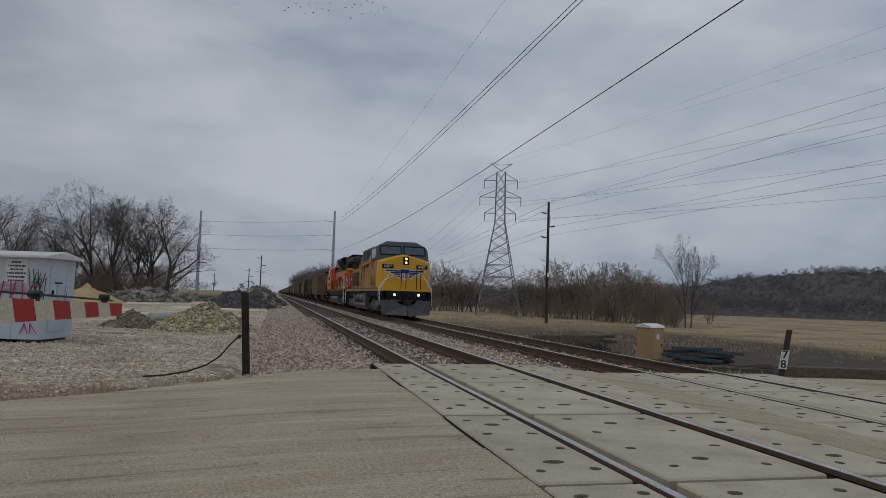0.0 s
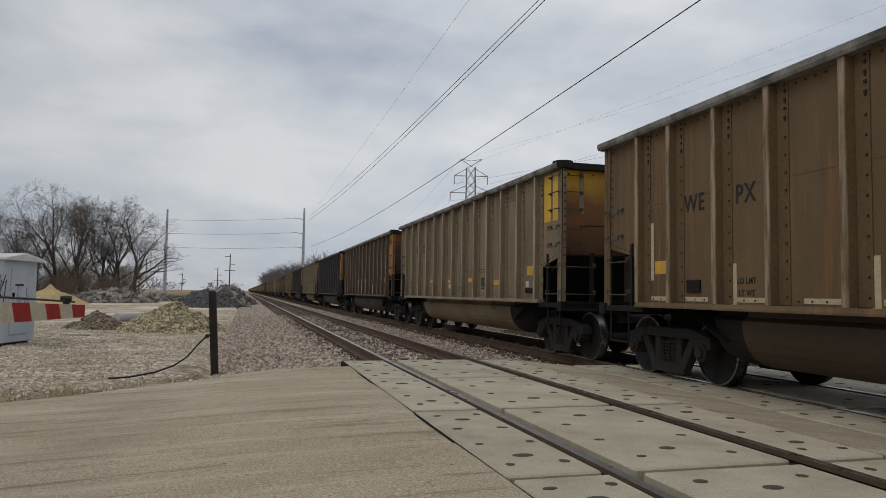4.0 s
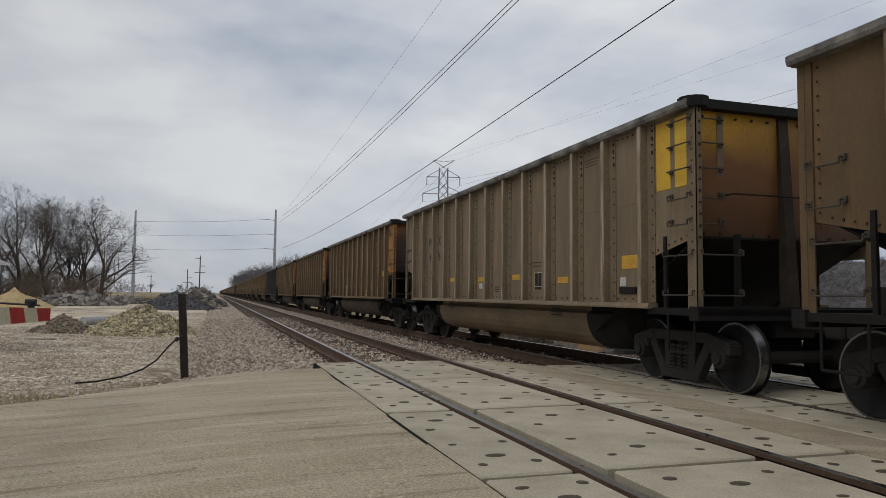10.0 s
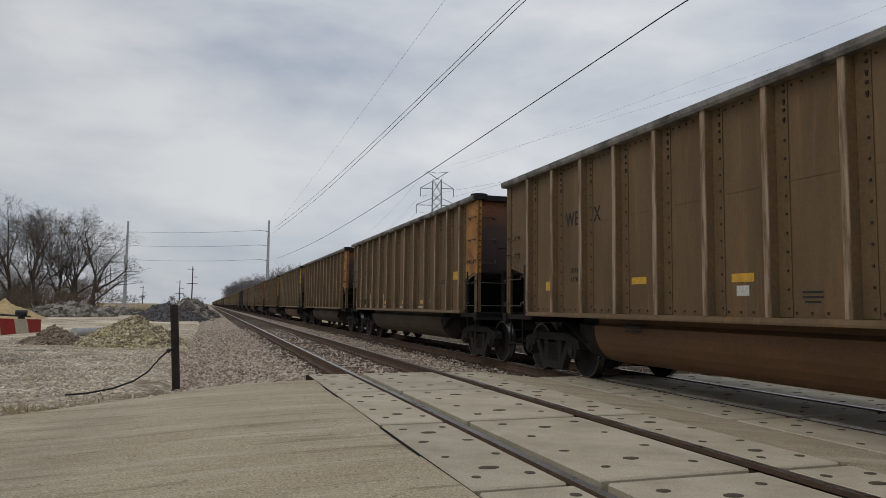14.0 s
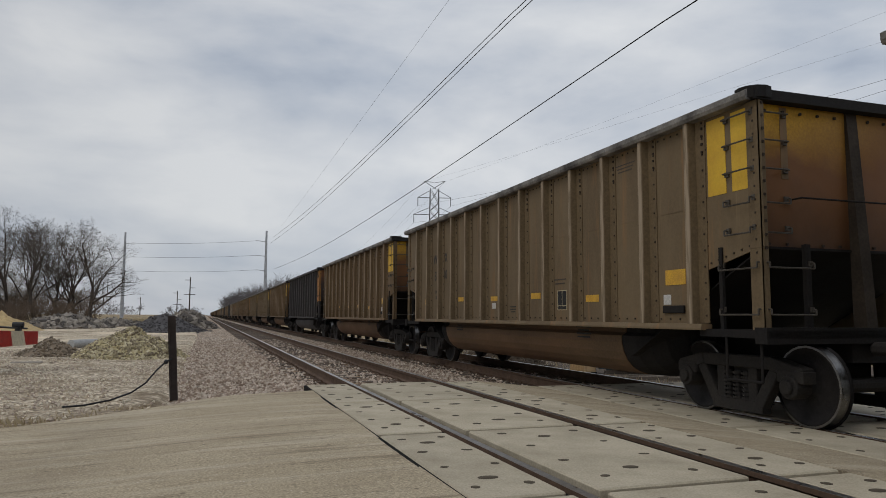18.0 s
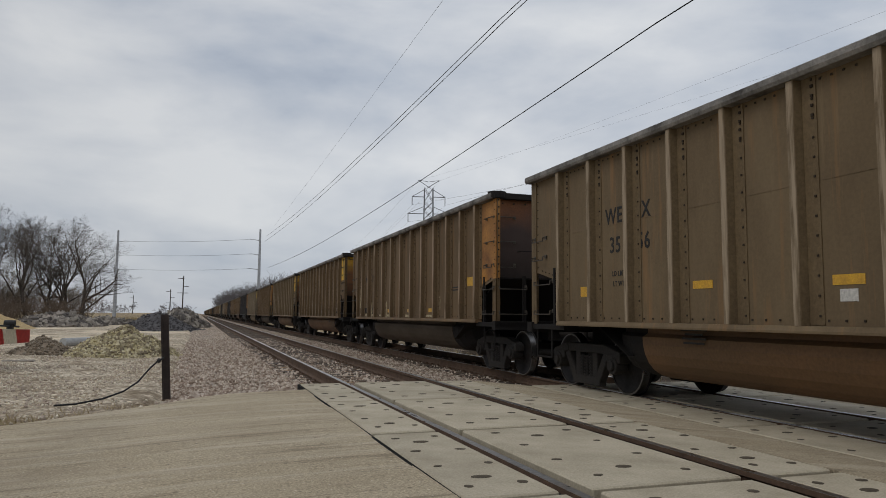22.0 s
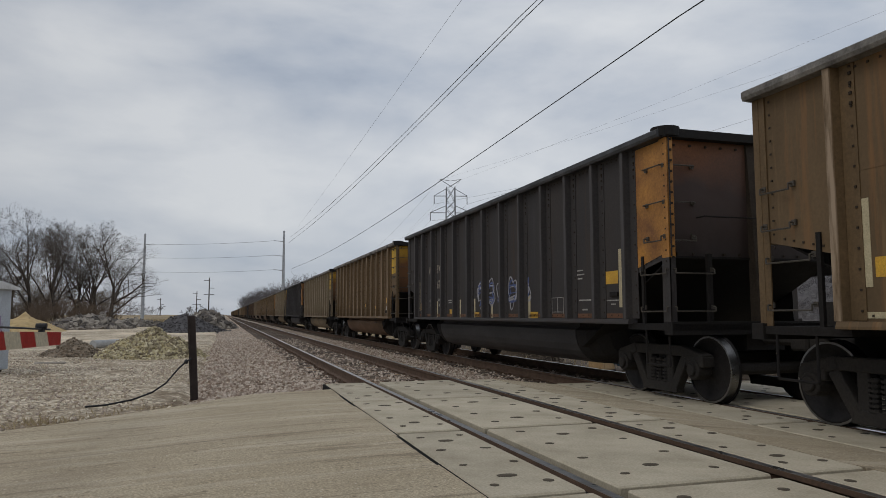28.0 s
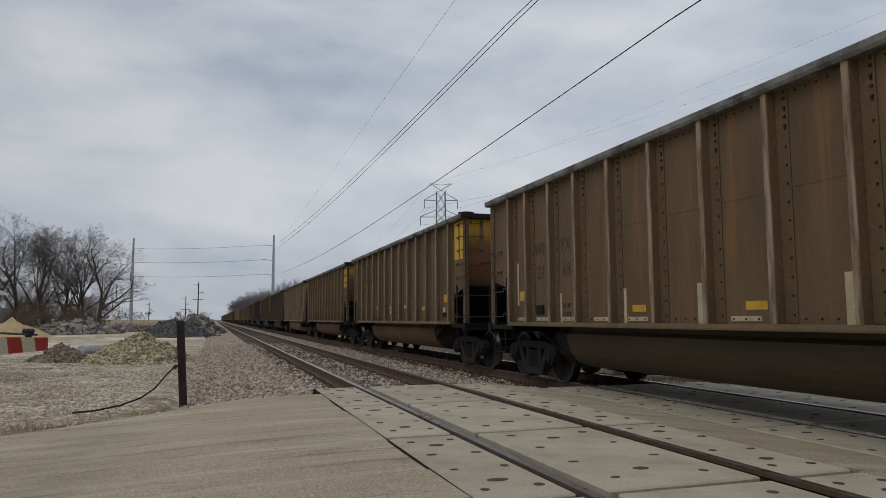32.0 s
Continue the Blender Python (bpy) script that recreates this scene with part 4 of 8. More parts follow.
                part("corner_post", bm, ORANGE if z0 > 2 and e < 0 and s < 0 and style != "alloy" else ribbed if e < 0 else base, car)
        if s > 0:
            (add_far_truck if far else add_truck)(car, s * 6.17)
            continue
        bm = bmesh.new()
        rod(bm, (-1.42, s * 7.02, TOP - 0.10), (-1.42, s * 7.02, TOP + 0.035), 0.20, sides=12)
        part("corner_cap", bm, BLACK_STEEL, car)
        (add_far_truck if far else add_truck)(car, s * 6.17)
    bm = bmesh.new()
    box(bm, -0.32, 0.32, -7.2, 7.2, 0.72, 1.04)
    part("centre_sill", bm, BLACK_STEEL, car)
    bm = bmesh.new()
    box(bm, -1.42, 1.42, -6.8, 6.8, TOP - 0.75, TOP - 0.72)
    part("coal_load", bm, COAL, car, "black coal below the rim")
    if far:
        return car
    # rivets along the bottom and the corner posts
    pts = [(-1.475, y + 0.33 + 0.2 * k, SILL + 0.075) for y in ribs[:-1] for k in range(3)] + [(-1.475, y + 0.3 + 0.14 * k, TOP - 0.17) for y in ribs[:-1] for k in range(5)]
    tagged(part("rivet_row", rivet_row(pts, "x"), RIVET, car), kind="stuff")
    for s in (-1, 1):
        pts = [(-1.495, s * 7.08, z) for z in np.arange(1.95, TOP - 0.1, 0.15)] + [(-1.475, s * 6.24, z) for z in np.arange(1.2, TOP - 0.1, 0.3)]
        pts += [(-1.475, s * (6.3 + 0.13 * k), 1.885 + 0.03 * k) for k in range(6)]
        tagged(part("rivet_row", rivet_row(pts, "x"), RIVET, car), kind="stuff")
    pts = [(x, -7.03, z) for z in (2.06, TOP - 0.2) for x in np.arange(-1.3, 1.35, 0.26)] + [(-1.44, -7.14, z) for z in np.arange(2.0, TOP - 0.1, 0.15)]
    tagged(part("rivet_row", rivet_row([(x, y - 0.02, z) for x, y, z in pts], "y"), RIVET, car), kind="stuff")
    # grab irons and ladders
    ends = {"steel": ([3.30, 2.78, 2.30], [2.62, 2.20]), "dark": ([3.30, 2.78, 2.30], [2.62, 2.20]), "alloy": ([3.56, 3.24, 2.91, 2.58, 2.24], [2.62, 2.28])}[style]
    for z in ends[0]:
        share("grab_iron", GRAB_DROP if z < 2.6 else GRAB, car, pose(-1.48, -6.84, z))
        share("grab_iron", GRAB_DROP if z < 2.6 else GRAB, car, pose(-1.24, -7.04, z, 0, 0, 90))
    for z in ends[1]:
        share("grab_iron", GRAB_DROP, car, pose(-1.48, 7.0, z))
    for s in (-1, 1):
        for y in (s * 6.48,):
            bm = bmesh.new()
            box(bm, -1.50, -1.46, y - 0.028, y + 0.028, 1.08, 2.06)
            part("ladder_stile", bm, BLACK_STEEL, car)
        for z in (1.32, 1.84):
            share("ladder_rung", RUNG, car, pose(-1.46, s * (6.80 if s < 0 else 6.87), z))
        bm = bmesh.new()
        bent(bm, [(-1.50, s * 6.55, 1.02), (-1.50, s * 6.55, 0.52), (-1.50, s * 7.1, 0.52), (-1.50, s * 7.1, 1.02)], 0.016)
        part("sill_step", bm, BLACK_STEEL, car)
    for x, z in ((-0.82, 1.32), (-0.82, 1.84)):
        share("ladder_rung", RUNG, car, pose(-1.12, -7.12, z, 0, 0, 90))
    bm = bmesh.new()
    box(bm, -0.87, -0.80, -7.14, -7.08, 1.08, 2.06)
    part("ladder_stile", bm, BLACK_STEEL, car)
    bm = bmesh.new()
    bent(bm, [(-0.95, -7.03, 2.58), (-0.95, -7.20, 2.58), (0.95, -7.20, 2.58), (0.95, -7.03, 2.58)], 0.011)
    part("end_handrail", bm, BLACK_STEEL, car)
    bm = bmesh.new()
    rod(bm, (-0.95, 6.6, 1.35), (-0.3, 6.6, 1.35), 0.16, sides=12)
    rod(bm, (-0.9, 6.95, 1.25), (-0.6, 6.95, 1.25), 0.10, sides=10)
    box(bm, -1.2, -1.0, 6.5, 6.75, 1.1, 1.35)
    part("brake_valve", bm, TRUCK, car, "black brake valve and reservoir")
    # end panels of the leading end
    def plate(x0, y0, y1, z0, z1, mat, name, label):
        bm = bmesh.new()
        box(bm, x0 - 0.004, x0, y0, y1, z0, z1)
        part(name, bm, mat, car, label)
    if style != "alloy":
        bm = bmesh.new()
        prism(bm, [(-7.0, 2.06), (-7.0, TOP - 0.14), (-6.17, TOP - 0.14), (-6.17, 1.86)], 0, -1.481, -1.475)
        part("yellow_end_panel", bm, ORANGE, car, "weathered orange-yellow end panel")
    else:
        for a, b in ((-6.60, -6.28), (-7.0, -6.70)):
            plate(-1.475, a, b, 2.70, TOP - 0.16, YELLOW, "yellow_patch", "bright yellow end patch")
        bm = bmesh.new()
        box(bm, -1.07, -0.97, -7.036, -7.03, 2.82, TOP - 0.14)
        part("end_strip", bm, base, car, "unpainted strip of the end sheet")

    # reflectors, strips and stencils
    def mark(y, z, w, h, mat, name, label=""):
        plate(-1.4755, y - w / 2, y + w / 2, z - h / 2, z + h / 2, mat, name, label)

    def lines(y, z, widths, ink, h=0.03, step=0.06):
        bm = bmesh.new()
        for i, w in enumerate(widths):
            box(bm, -1.4795, -1.4755, y - w / 2, y + w / 2, z - i * step - h / 2, z - i * step + h / 2)
        part("small_print", bm, ink, car)
    stencil = {"steel": (-3.26, 1.53), "dark": (-3.66, 1.36), "alloy": (-2.46, 1.51)}[style]
    if style == "steel":
        mark(5.66, 1.66, 0.36, 0.19, REFLECT, "reflector")
        mark(-5.60, 2.0, 0.36, 0.20, REFLECT, "reflector")
        for y in (1.66, -0.67, -2.7):
            mark(y, 1.36, 0.34, 0.10, REFLECT, "reflector")
        for y in (5.92, -5.90):
            mark(y, 1.90, 0.085, 0.85, STRIPE, "reflector_strip")
        for y in (4.09, 2.03, 0.30, -1.92):
            mark(y, 1.40, 0.10, 0.52, STRIPE, "reflector_strip")
        bm = bmesh.new()
        box(bm, -1.51, -1.475, 4.75, 5.04, 1.30, 1.47)
        part("card_holder", bm, BLACK_STEEL, car, "black card holder", bevel=0.01)
        for y in (5.75, 4.86, 3.8, 2.7, 1.7, -0.5, -2.6):
            mark(y, 1.21, 0.5, 0.06, STRIPE, "lower_strip")
        lines(-4.6, 1.9, (0.5, 0.4), INK)
    elif style == "dark":
        for y, z in ((5.64, 1.45), (-5.58, 1.80), (2.69, 1.30), (-2.62, 1.21), (0.72, 1.22)):
            mark(y, z, 0.38 if abs(y) > 5 else 0.36, 0.20 if abs(y) > 5 else 0.12, REFLECT, "reflector")
        for y in (5.96, -5.84):
            mark(y, 1.78, 0.085, 0.9, STRIPE, "reflector_strip")
        for y in (4.02, 1.96, 0.86, -0.32, -2.4):
            mark(y, 1.36, 0.10, 0.48, STRIPE, "reflector_strip")
        for y in (5.78, 4.86, 3.86, 2.84, 1.74, 0.63, -0.48, -1.57, -2.64, -3.68, -4.67, -5.62):
            mark(y, 1.20, 0.52, 0.07, RUST_PLATE, "rusty_plate")
        lines(2.69, 1.60, (0.62, 0.54), WHITE_INK)
        lines(5.62, 1.29, (0.42, 0.26), WHITE_INK, 0.022)
        lines(-4.54, 1.97, (0.20, 0.30, 0.16), WHITE_INK, 0.022, 0.07)
        lines(-4.70, 1.46, (0.42, 0.18), WHITE_INK, 0.025, 0.16)
        lines(-5.62, 1.44, (0.40, 0.14), WHITE_INK, 0.018)
        bm = bmesh.new()
        box(bm, -1.51, -1.475, -5.78, -5.56, 1.5, 1.57)
        part("card_holder", bm, BLACK_STEEL, car, "black card holder")
    else:
        for y, z, w, h in ((5.42, 1.62, 0.36, 0.16), (2.66, 1.63, 0.36, 0.10), (0.59, 1.60, 0.36, 0.10), (-1.43, 1.61, 0.40, 0.11), (-3.47, 1.52, 0.4, 0.11), (-5.59, 1.75, 0.42, 0.20)):
            mark(y, z, w, h, REFLECT, "reflector")
        mark(0.59, 1.45, 0.2, 0.12, LOCO_PAPER, "paper_notice", "small white paper notice")
        mark(-5.41, 1.46, 0.16, 0.13, LOCO_PAPER, "paper_notice", "small white paper notice")
        bm = bmesh.new()
        box(bm, -1.51, -1.475, -5.78, -5.34, 1.28, 1.38)
        part("card_holder", bm, BLACK_STEEL, car, "black card holder", bevel=0.01)
        lines(-2.39, 1.87, (0.42, 0.34), FAINT_INK, 0.02, 0.07)
        lines(-4.46, 3.48, (0.5, 0.42, 0.36), FAINT_INK, 0.016, 0.05)
        lines(-0.4, 1.42, (0.26, 0.26, 0.2), INK, 0.02, 0.05)
        for y in (-3.05, 2.95):
            bm = bmesh.new()
            for i, w in enumerate((0.5, 0.34, 0.46, 0.4)):
                box(bm, -1.404, -1.399, y - w / 2, y + w / 2, 1.055 - i * 0.055, 1.08 - i * 0.055)
            part("small_print", bm, INK, car)
    bm = bmesh.new()
    cy, cz = stencil
    for a, b, c, d in ((-0.24, 0.24, -0.17, -0.16), (-0.24, 0.24, 0.16, 0.17), (-0.24, -0.225, -0.17, 0.17), (0.225, 0.24, -0.17, 0.17), (-0.01, 0.005, -0.09, 0.16), (-0.24, 0.24, -0.1, -0.09)):
        box(bm, -1.479, -1.475, cy + a * (0.7 if style == "alloy" else 1), cy + b * (0.7 if style == "alloy" else 1), cz + c, cz + d)
    part("data_stencil", bm, WHITE_INK if style == "dark" else STRIPE, car, "white-framed data stencil")
    if style == "alloy":
        bm = bmesh.new()
        box(bm, -1.4765, -1.475, cy - 0.155, cy + 0.155, cz - 0.155, cz + 0.155)
        part("stencil_ground", bm, INK, car)
    return car


def restyle(car, tone, i, label):
    """Give a copied car its own paint and label."""
    swap = {PAINT["brown"][0].name: PAINT[tone][i % 3], RIB_PAINT["brown"].name: RIB_PAINT[tone], TUB_SHADED_PAINT["brown"].name: TUB_SHADED_PAINT[tone], SHADED_TUB["brown"].name: SHADED_TUB[tone]}
    if tone == "black":
        swap[CHORD.name] = CHORD_DARK
    for ob in car.children_recursive:
        if ob.type == "MESH" and ob.data.materials and ob.data.materials[0].name in swap:
            ob.material_slots[0].link = "OBJECT"
            ob.material_slots[0].material = swap[ob.data.materials[0].name]
    tagged(car, label)


# order of the cars behind the locomotives: tone, end style, digits on the side (left pair, right pair)
ROSTER = [("brown", "steel", "", ""), ("tan", "alloy", "", ""), ("umber", "steel", "21", "45"), ("black", "steel", "20", "77"), ("tan", "alloy", "34", ""),
          ("black", "steel", "21", "64"), ("olive", "alloy", "", ""), ("umber", "steel", "21", "80"), ("brown", "steel", "", ""), ("tan", "alloy", "42", "76"),
          ("brown", "steel", "25", "50"), ("brown", "steel", "24", "01"), ("brown", "steel", "27", "63"), ("black", "steel", "20", "61"), ("brown", "alloy", "", ""),
          ("brown", "steel", "", ""), ("brown", "steel", "", ""), ("olive", "alloy", "3", "29"), ("brown", "steel", "25", "87"), ("brown", "steel", "26", "40"),
          ("olive", "alloy", "37", "30"), ("brown", "alloy", "3", "54"), ("black", "steel", "23", "27"), ("brown", "alloy", "", ""), ("olive", "alloy", "3", "07"),
          ("olive", "alloy", "35", "56"), ("brown", "steel", "", ""), ("brown", "alloy", "35", "49"), ("olive", "alloy", "3", "39"), ("brown", "steel", "24", "83"),
          ("tan", "alloy", "43", ""), ("black", "steel", "21", "66"), ("brown", "alloy", "", ""), ("brown", "steel", "", ""), ("black", "steel", "", "67"),
          ("brown", "alloy", "35", "07"), ("tan", "alloy", "44", "24"), ("black", "steel", "23", "06"), ("tan", "alloy", "42", "64"), ("brown", "steel", "27", "68"),
          ("brown", "alloy", "", ""), ("brown", "alloy", "", "")]
FIRST = 6
WORDS = {"black": "sooty black", "brown": "dusty brown", "umber": "dark brown", "olive": "olive-brown", "tan": "pale tan"}
CARS = []


def text_part(text, height, mat, car, y, z, label="", x=-1.478):
    if text:
        share("lettering", lettering(text, height, mat), car, Matrix.Translation((x, y, z)) @ SIDEWAYS @ Matrix.Diagonal((0.84, 1, 1, 1)), label)


SPRAY = {n: material(n + "_spray", c, tuple(v * 0.55 for v in c), rough=0.7, scale=3, fine=20, bump=0, amount=0.8) for n, c in
         {"white": (0.42, 0.41, 0.42), "pink": (0.45, 0.24, 0.24), "purple": (0.09, 0.06, 0.26), "green": (0.11, 0.42, 0.16), "pale": (0.20, 0.19, 0.165), "blue": (0.09, 0.13, 0.30), "navy": (0.022, 0.028, 0.05), "teal": (0.12, 0.34, 0.29), "moss": (0.135, 0.155, 0.115), "black": (0.012, 0.012, 0.012)}.items()}
# car: left edge, foot, width, height, strokes, seed, colours
GRAFFITI = {8: [(-2.0, 1.4, 0.5, 0.5, 1, 4, ("pale",))], 11: [(-2.0, 1.45, 3.0, 0.55, 6, 5, ("white", "purple")), (0.9, 1.55, 1.7, 0.75, 3, 8, ("pink", "purple"))],
            13: [], 17: [(-5.2, 1.3, 0.3, 0.2, 2, 11, ("pale",))],
            33: [(-0.1, 1.2, 3.0, 0.72, 4, 12, ("pale", "pale")), (-1.6, 1.25, 0.9, 0.5, 3, 13, ("pale",))], 34: [(4.85, 1.55, 0.25, 0.2, 2, 14, ("teal",)), (-3.7, 1.45, 0.5, 0.35, 2, 17, ("pale",))],
            37: [(-4.85, 1.3, 0.35, 0.22, 2, 19, ("pale",)), (-2.95, 1.45, 0.3, 0.2, 2, 20, ("pale",))],
            40: [(-2.5, 1.35, 3.2, 0.7, 5, 21, ("white", "blue"))], 43: [(-1.5, 1.3, 4.0, 0.7, 6, 23, ("pale",))]}


def spray(car, y0, z0, w, h, letters, seed, colours):
    """Wild sprayed lettering without readable signs: loops and strokes of flat paint."""
    rnd = random.Random(seed)
    for layer, colour in enumerate(colours):
        bm = bmesh.new()
        r = 0.017 if h > 0.3 else 0.008
        for i in range(letters):
            cy = y0 + w * (i + 0.5) / letters
            hw, n = w / letters * 0.5, 26
            turn, squeeze = rnd.uniform(-0.5, 0.5), rnd.uniform(0.7, 1.0)
            p1, p2, sweep = rnd.uniform(0, 6), rnd.uniform(0, 6), rnd.uniform(0.75, 1.0)
            loop = []
            for j in range(n):
                a = 6.2832 * sweep * j / (n - 1) + turn
                q = (0.85 + 0.16 * math.sin(3 * a + p1) + 0.1 * math.sin(5 * a + p2)) * (1 - 0.22 * layer)
                loop.append((cy + hw * q * math.cos(a) * squeeze, z0 + h / 2 + h / 2 * q * math.sin(a)))
            for j in range(3 if h > 0.3 else 1):
                f = rnd.uniform(0.2, 0.8)
                loop += [(cy - hw * 0.6 * (-1) ** j, z0 + h * f), (cy + hw * 0.6 * (-1) ** j, z0 + h * (f + rnd.uniform(-0.1, 0.1)))]
            for (a, b), (c, d) in zip(loop, loop[1:]):
                v = Vector((0, c - a, d - b))
                if v.length > 1e-4:
                    m = Matrix.Translation((-1.4795 - 0.0012 * layer - rnd.uniform(0, 0.004), (a + c) / 2, (b + d) / 2)) @ Matrix.Rotation(math.atan2(v.z, v.y), 4, "X")
                    rr = r * rnd.uniform(0.6, 1.3)
                    box(bm, -0.001, 0.001, -v.length / 2 - rr, v.length / 2 + rr, -rr, rr, m)
        part("graffiti", bm, SPRAY[colour], car, f"{colour} sprayed graffiti")


def stroke(bm, points, r, x):
    """A flat line of paint through points (y, z) on the car's side."""
    for (a, b), (c, d) in zip(points, points[1:]):
        v = Vector((0, c - a, d - b))
        if v.length > 1e-4:
            box(bm, -0.001, 0.001, -v.length / 2 - r * 0.6, v.length / 2 + r * 0.6, -r, r, Matrix.Translation((x, (a + c) / 2, (b + d) / 2)) @ Matrix.Rotation(math.atan2(v.z, v.y), 4, "X"))


def green_tag(car):
    """Thin angular sprayed tag under a ring, with runs of paint below it."""
    bm = bmesh.new()
    for pts, r in (([(1.02, 1.60), (0.98, 1.83), (0.91, 1.66)], 0.011), ([(1.01, 1.70), (0.93, 1.72)], 0.009), ([(0.90, 1.63), (0.87, 1.85), (0.82, 1.70), (0.78, 1.86), (0.75, 1.67)], 0.011),
                   ([(0.72, 1.83), (0.71, 1.67)], 0.010), ([(0.68, 1.66), (0.66, 1.82), (0.58, 1.68), (0.56, 1.84)], 0.011),
                   ([(0.40, 1.74), (0.36, 1.80), (0.38, 1.86), (0.46, 1.84)], 0.013), ([(0.44, 1.80), (0.33, 1.72)], 0.012),
                   ([(0.87, 1.45), (0.84, 1.55), (0.78, 1.57), (0.76, 1.50), (0.83, 1.43), (0.72, 1.44)], 0.010),
                   ([(0.67, 1.44), (0.66, 1.53), (0.63, 1.47), (0.60, 1.53), (0.59, 1.44)], 0.008), ([(0.56, 1.53), (0.56, 1.44)], 0.008), ([(0.51, 1.53), (0.56, 1.48), (0.51, 1.44)], 0.008),
                   ([(0.44, 1.53), (0.48, 1.53), (0.48, 1.44), (0.44, 1.44)], 0.008), ([(0.48, 1.485), (0.45, 1.485)], 0.007),
                   ([(0.98, 1.62), (0.98, 1.50)], 0.004), ([(0.74, 1.44), (0.74, 1.30)], 0.004), ([(0.66, 1.66), (0.66, 1.58)], 0.004), ([(0.83, 1.43), (0.83, 1.36)], 0.004)):
        stroke(bm, pts, r, -1.478)
    for y, z, w, h in ((0.74, 1.925, 0.12, 0.038), (0.74, 1.922, 0.07, 0.016), (0.47, 1.75, 0.055, 0.075)):
        stroke(bm, [(y + w * math.cos(a * 0.393), z + h * math.sin(a * 0.393)) for a in range(17)], 0.009, -1.478)
    part("graffiti", bm, SPRAY["green"], car, "thin green sprayed tag with runs of paint")


def swollen(rnd, y0, y1, z0, z1, n=22):
    """Closed outline of a swollen painted shape without meaning."""
    p1, p2 = rnd.uniform(0, 6), rnd.uniform(0, 6)
    out = []
    for j in range(n):
        a = 6.2832 * j / n
        q = 1 + 0.10 * math.sin(3 * a + p1) + 0.06 * math.sin(5 * a + p2)
        u, w = math.cos(a), math.sin(a)
        u, w = math.copysign(abs(u) ** 0.6, u) * q, math.copysign(abs(w) ** 0.6, w) * q
        out.append(((y0 + y1) / 2 + (y1 - y0) / 2 * max(-1, min(1, u)), (z0 + z1) / 2 + (z1 - z0) / 2 * max(-1.05, min(1.05, w))))
    return out


def filled_graffiti(car, spans, z0, z1, seed, fill, line, ribbed_fill):
    """Large painted shapes: a filled or striped body, an outline, and a few dark and pale accents."""
    rnd = random.Random(seed)
    body, edge, accent = bmesh.new(), bmesh.new(), bmesh.new()
    for y0, y1 in spans:
        shape = swollen(rnd, y0, y1, z0 + rnd.uniform(0, 0.06), z1 - rnd.uniform(0, 0.12))
        if ribbed_fill:
            for k in range(12):
                z = z0 + 0.06 + (z1 - z0 - 0.12) * k / 11
                half = (y1 - y0) / 2 * math.sqrt(max(0.05, 1 - (2 * (k + 0.5) / 12 - 1) ** 4)) * rnd.uniform(0.75, 0.98)
                mid = (y0 + y1) / 2
                stroke(body, [(mid - half, z), (mid, z + 0.035), (mid + half, z - 0.01)], rnd.uniform(0.016, 0.028), -1.4797)
        else:
            vs = [bm_v for bm_v in (body.verts.new((-1.4795, y, z)) for y, z in shape)]
            body.faces.new(vs)
        stroke(edge, shape + shape[:1], 0.016 if ribbed_fill else 0.024, -1.4812)
        mid = (y0 + y1) / 2
        if not ribbed_fill:
            h = (z1 - z0) * rnd.uniform(0.85, 1.0)
            mid += rnd.uniform(-0.12, 0.12)
            stroke(edge, [(y1 - 0.12, z0 + 0.5 * h), (y1 - 0.05, z0 + 0.8 * h), (y1 - 0.10, z0 + 0.92 * h)], 0.055, -1.4816)
            stroke(edge, [(mid + 0.06, z0 + 0.12 * h), (mid + 0.04, z0 + 0.42 * h), (mid - 0.12, z0 + 0.36 * h), (mid + 0.04, z0 + 0.27 * h)], 0.030, -1.4816)
            stroke(edge, [(mid + 0.08, z0 + 0.62 * h), (mid, z0 + 0.75 * h)], 0.05, -1.4816)
            stroke(accent, [(y0 + 0.22, z0 + 0.93 * h), (y0 + 0.30, z0 + 0.60 * h), (y0 + 0.12, z0 + 0.52 * h), (y0 + 0.06, z0 + 0.34 * h)], 0.013, -1.4822)
        else:
            stroke(accent, [(mid - 0.1, z0 + 0.1), (mid + 0.12, z0 + 0.14)], 0.03, -1.4818)
    part("graffiti_fill", body, SPRAY[fill], car, f"{fill} sprayed fill of the graffiti")
    part("graffiti_line", edge, SPRAY[line], car, f"{line} sprayed outline of the graffiti")
    part("graffiti_accent", accent, SPRAY["white" if not ribbed_fill else "pink"], car)


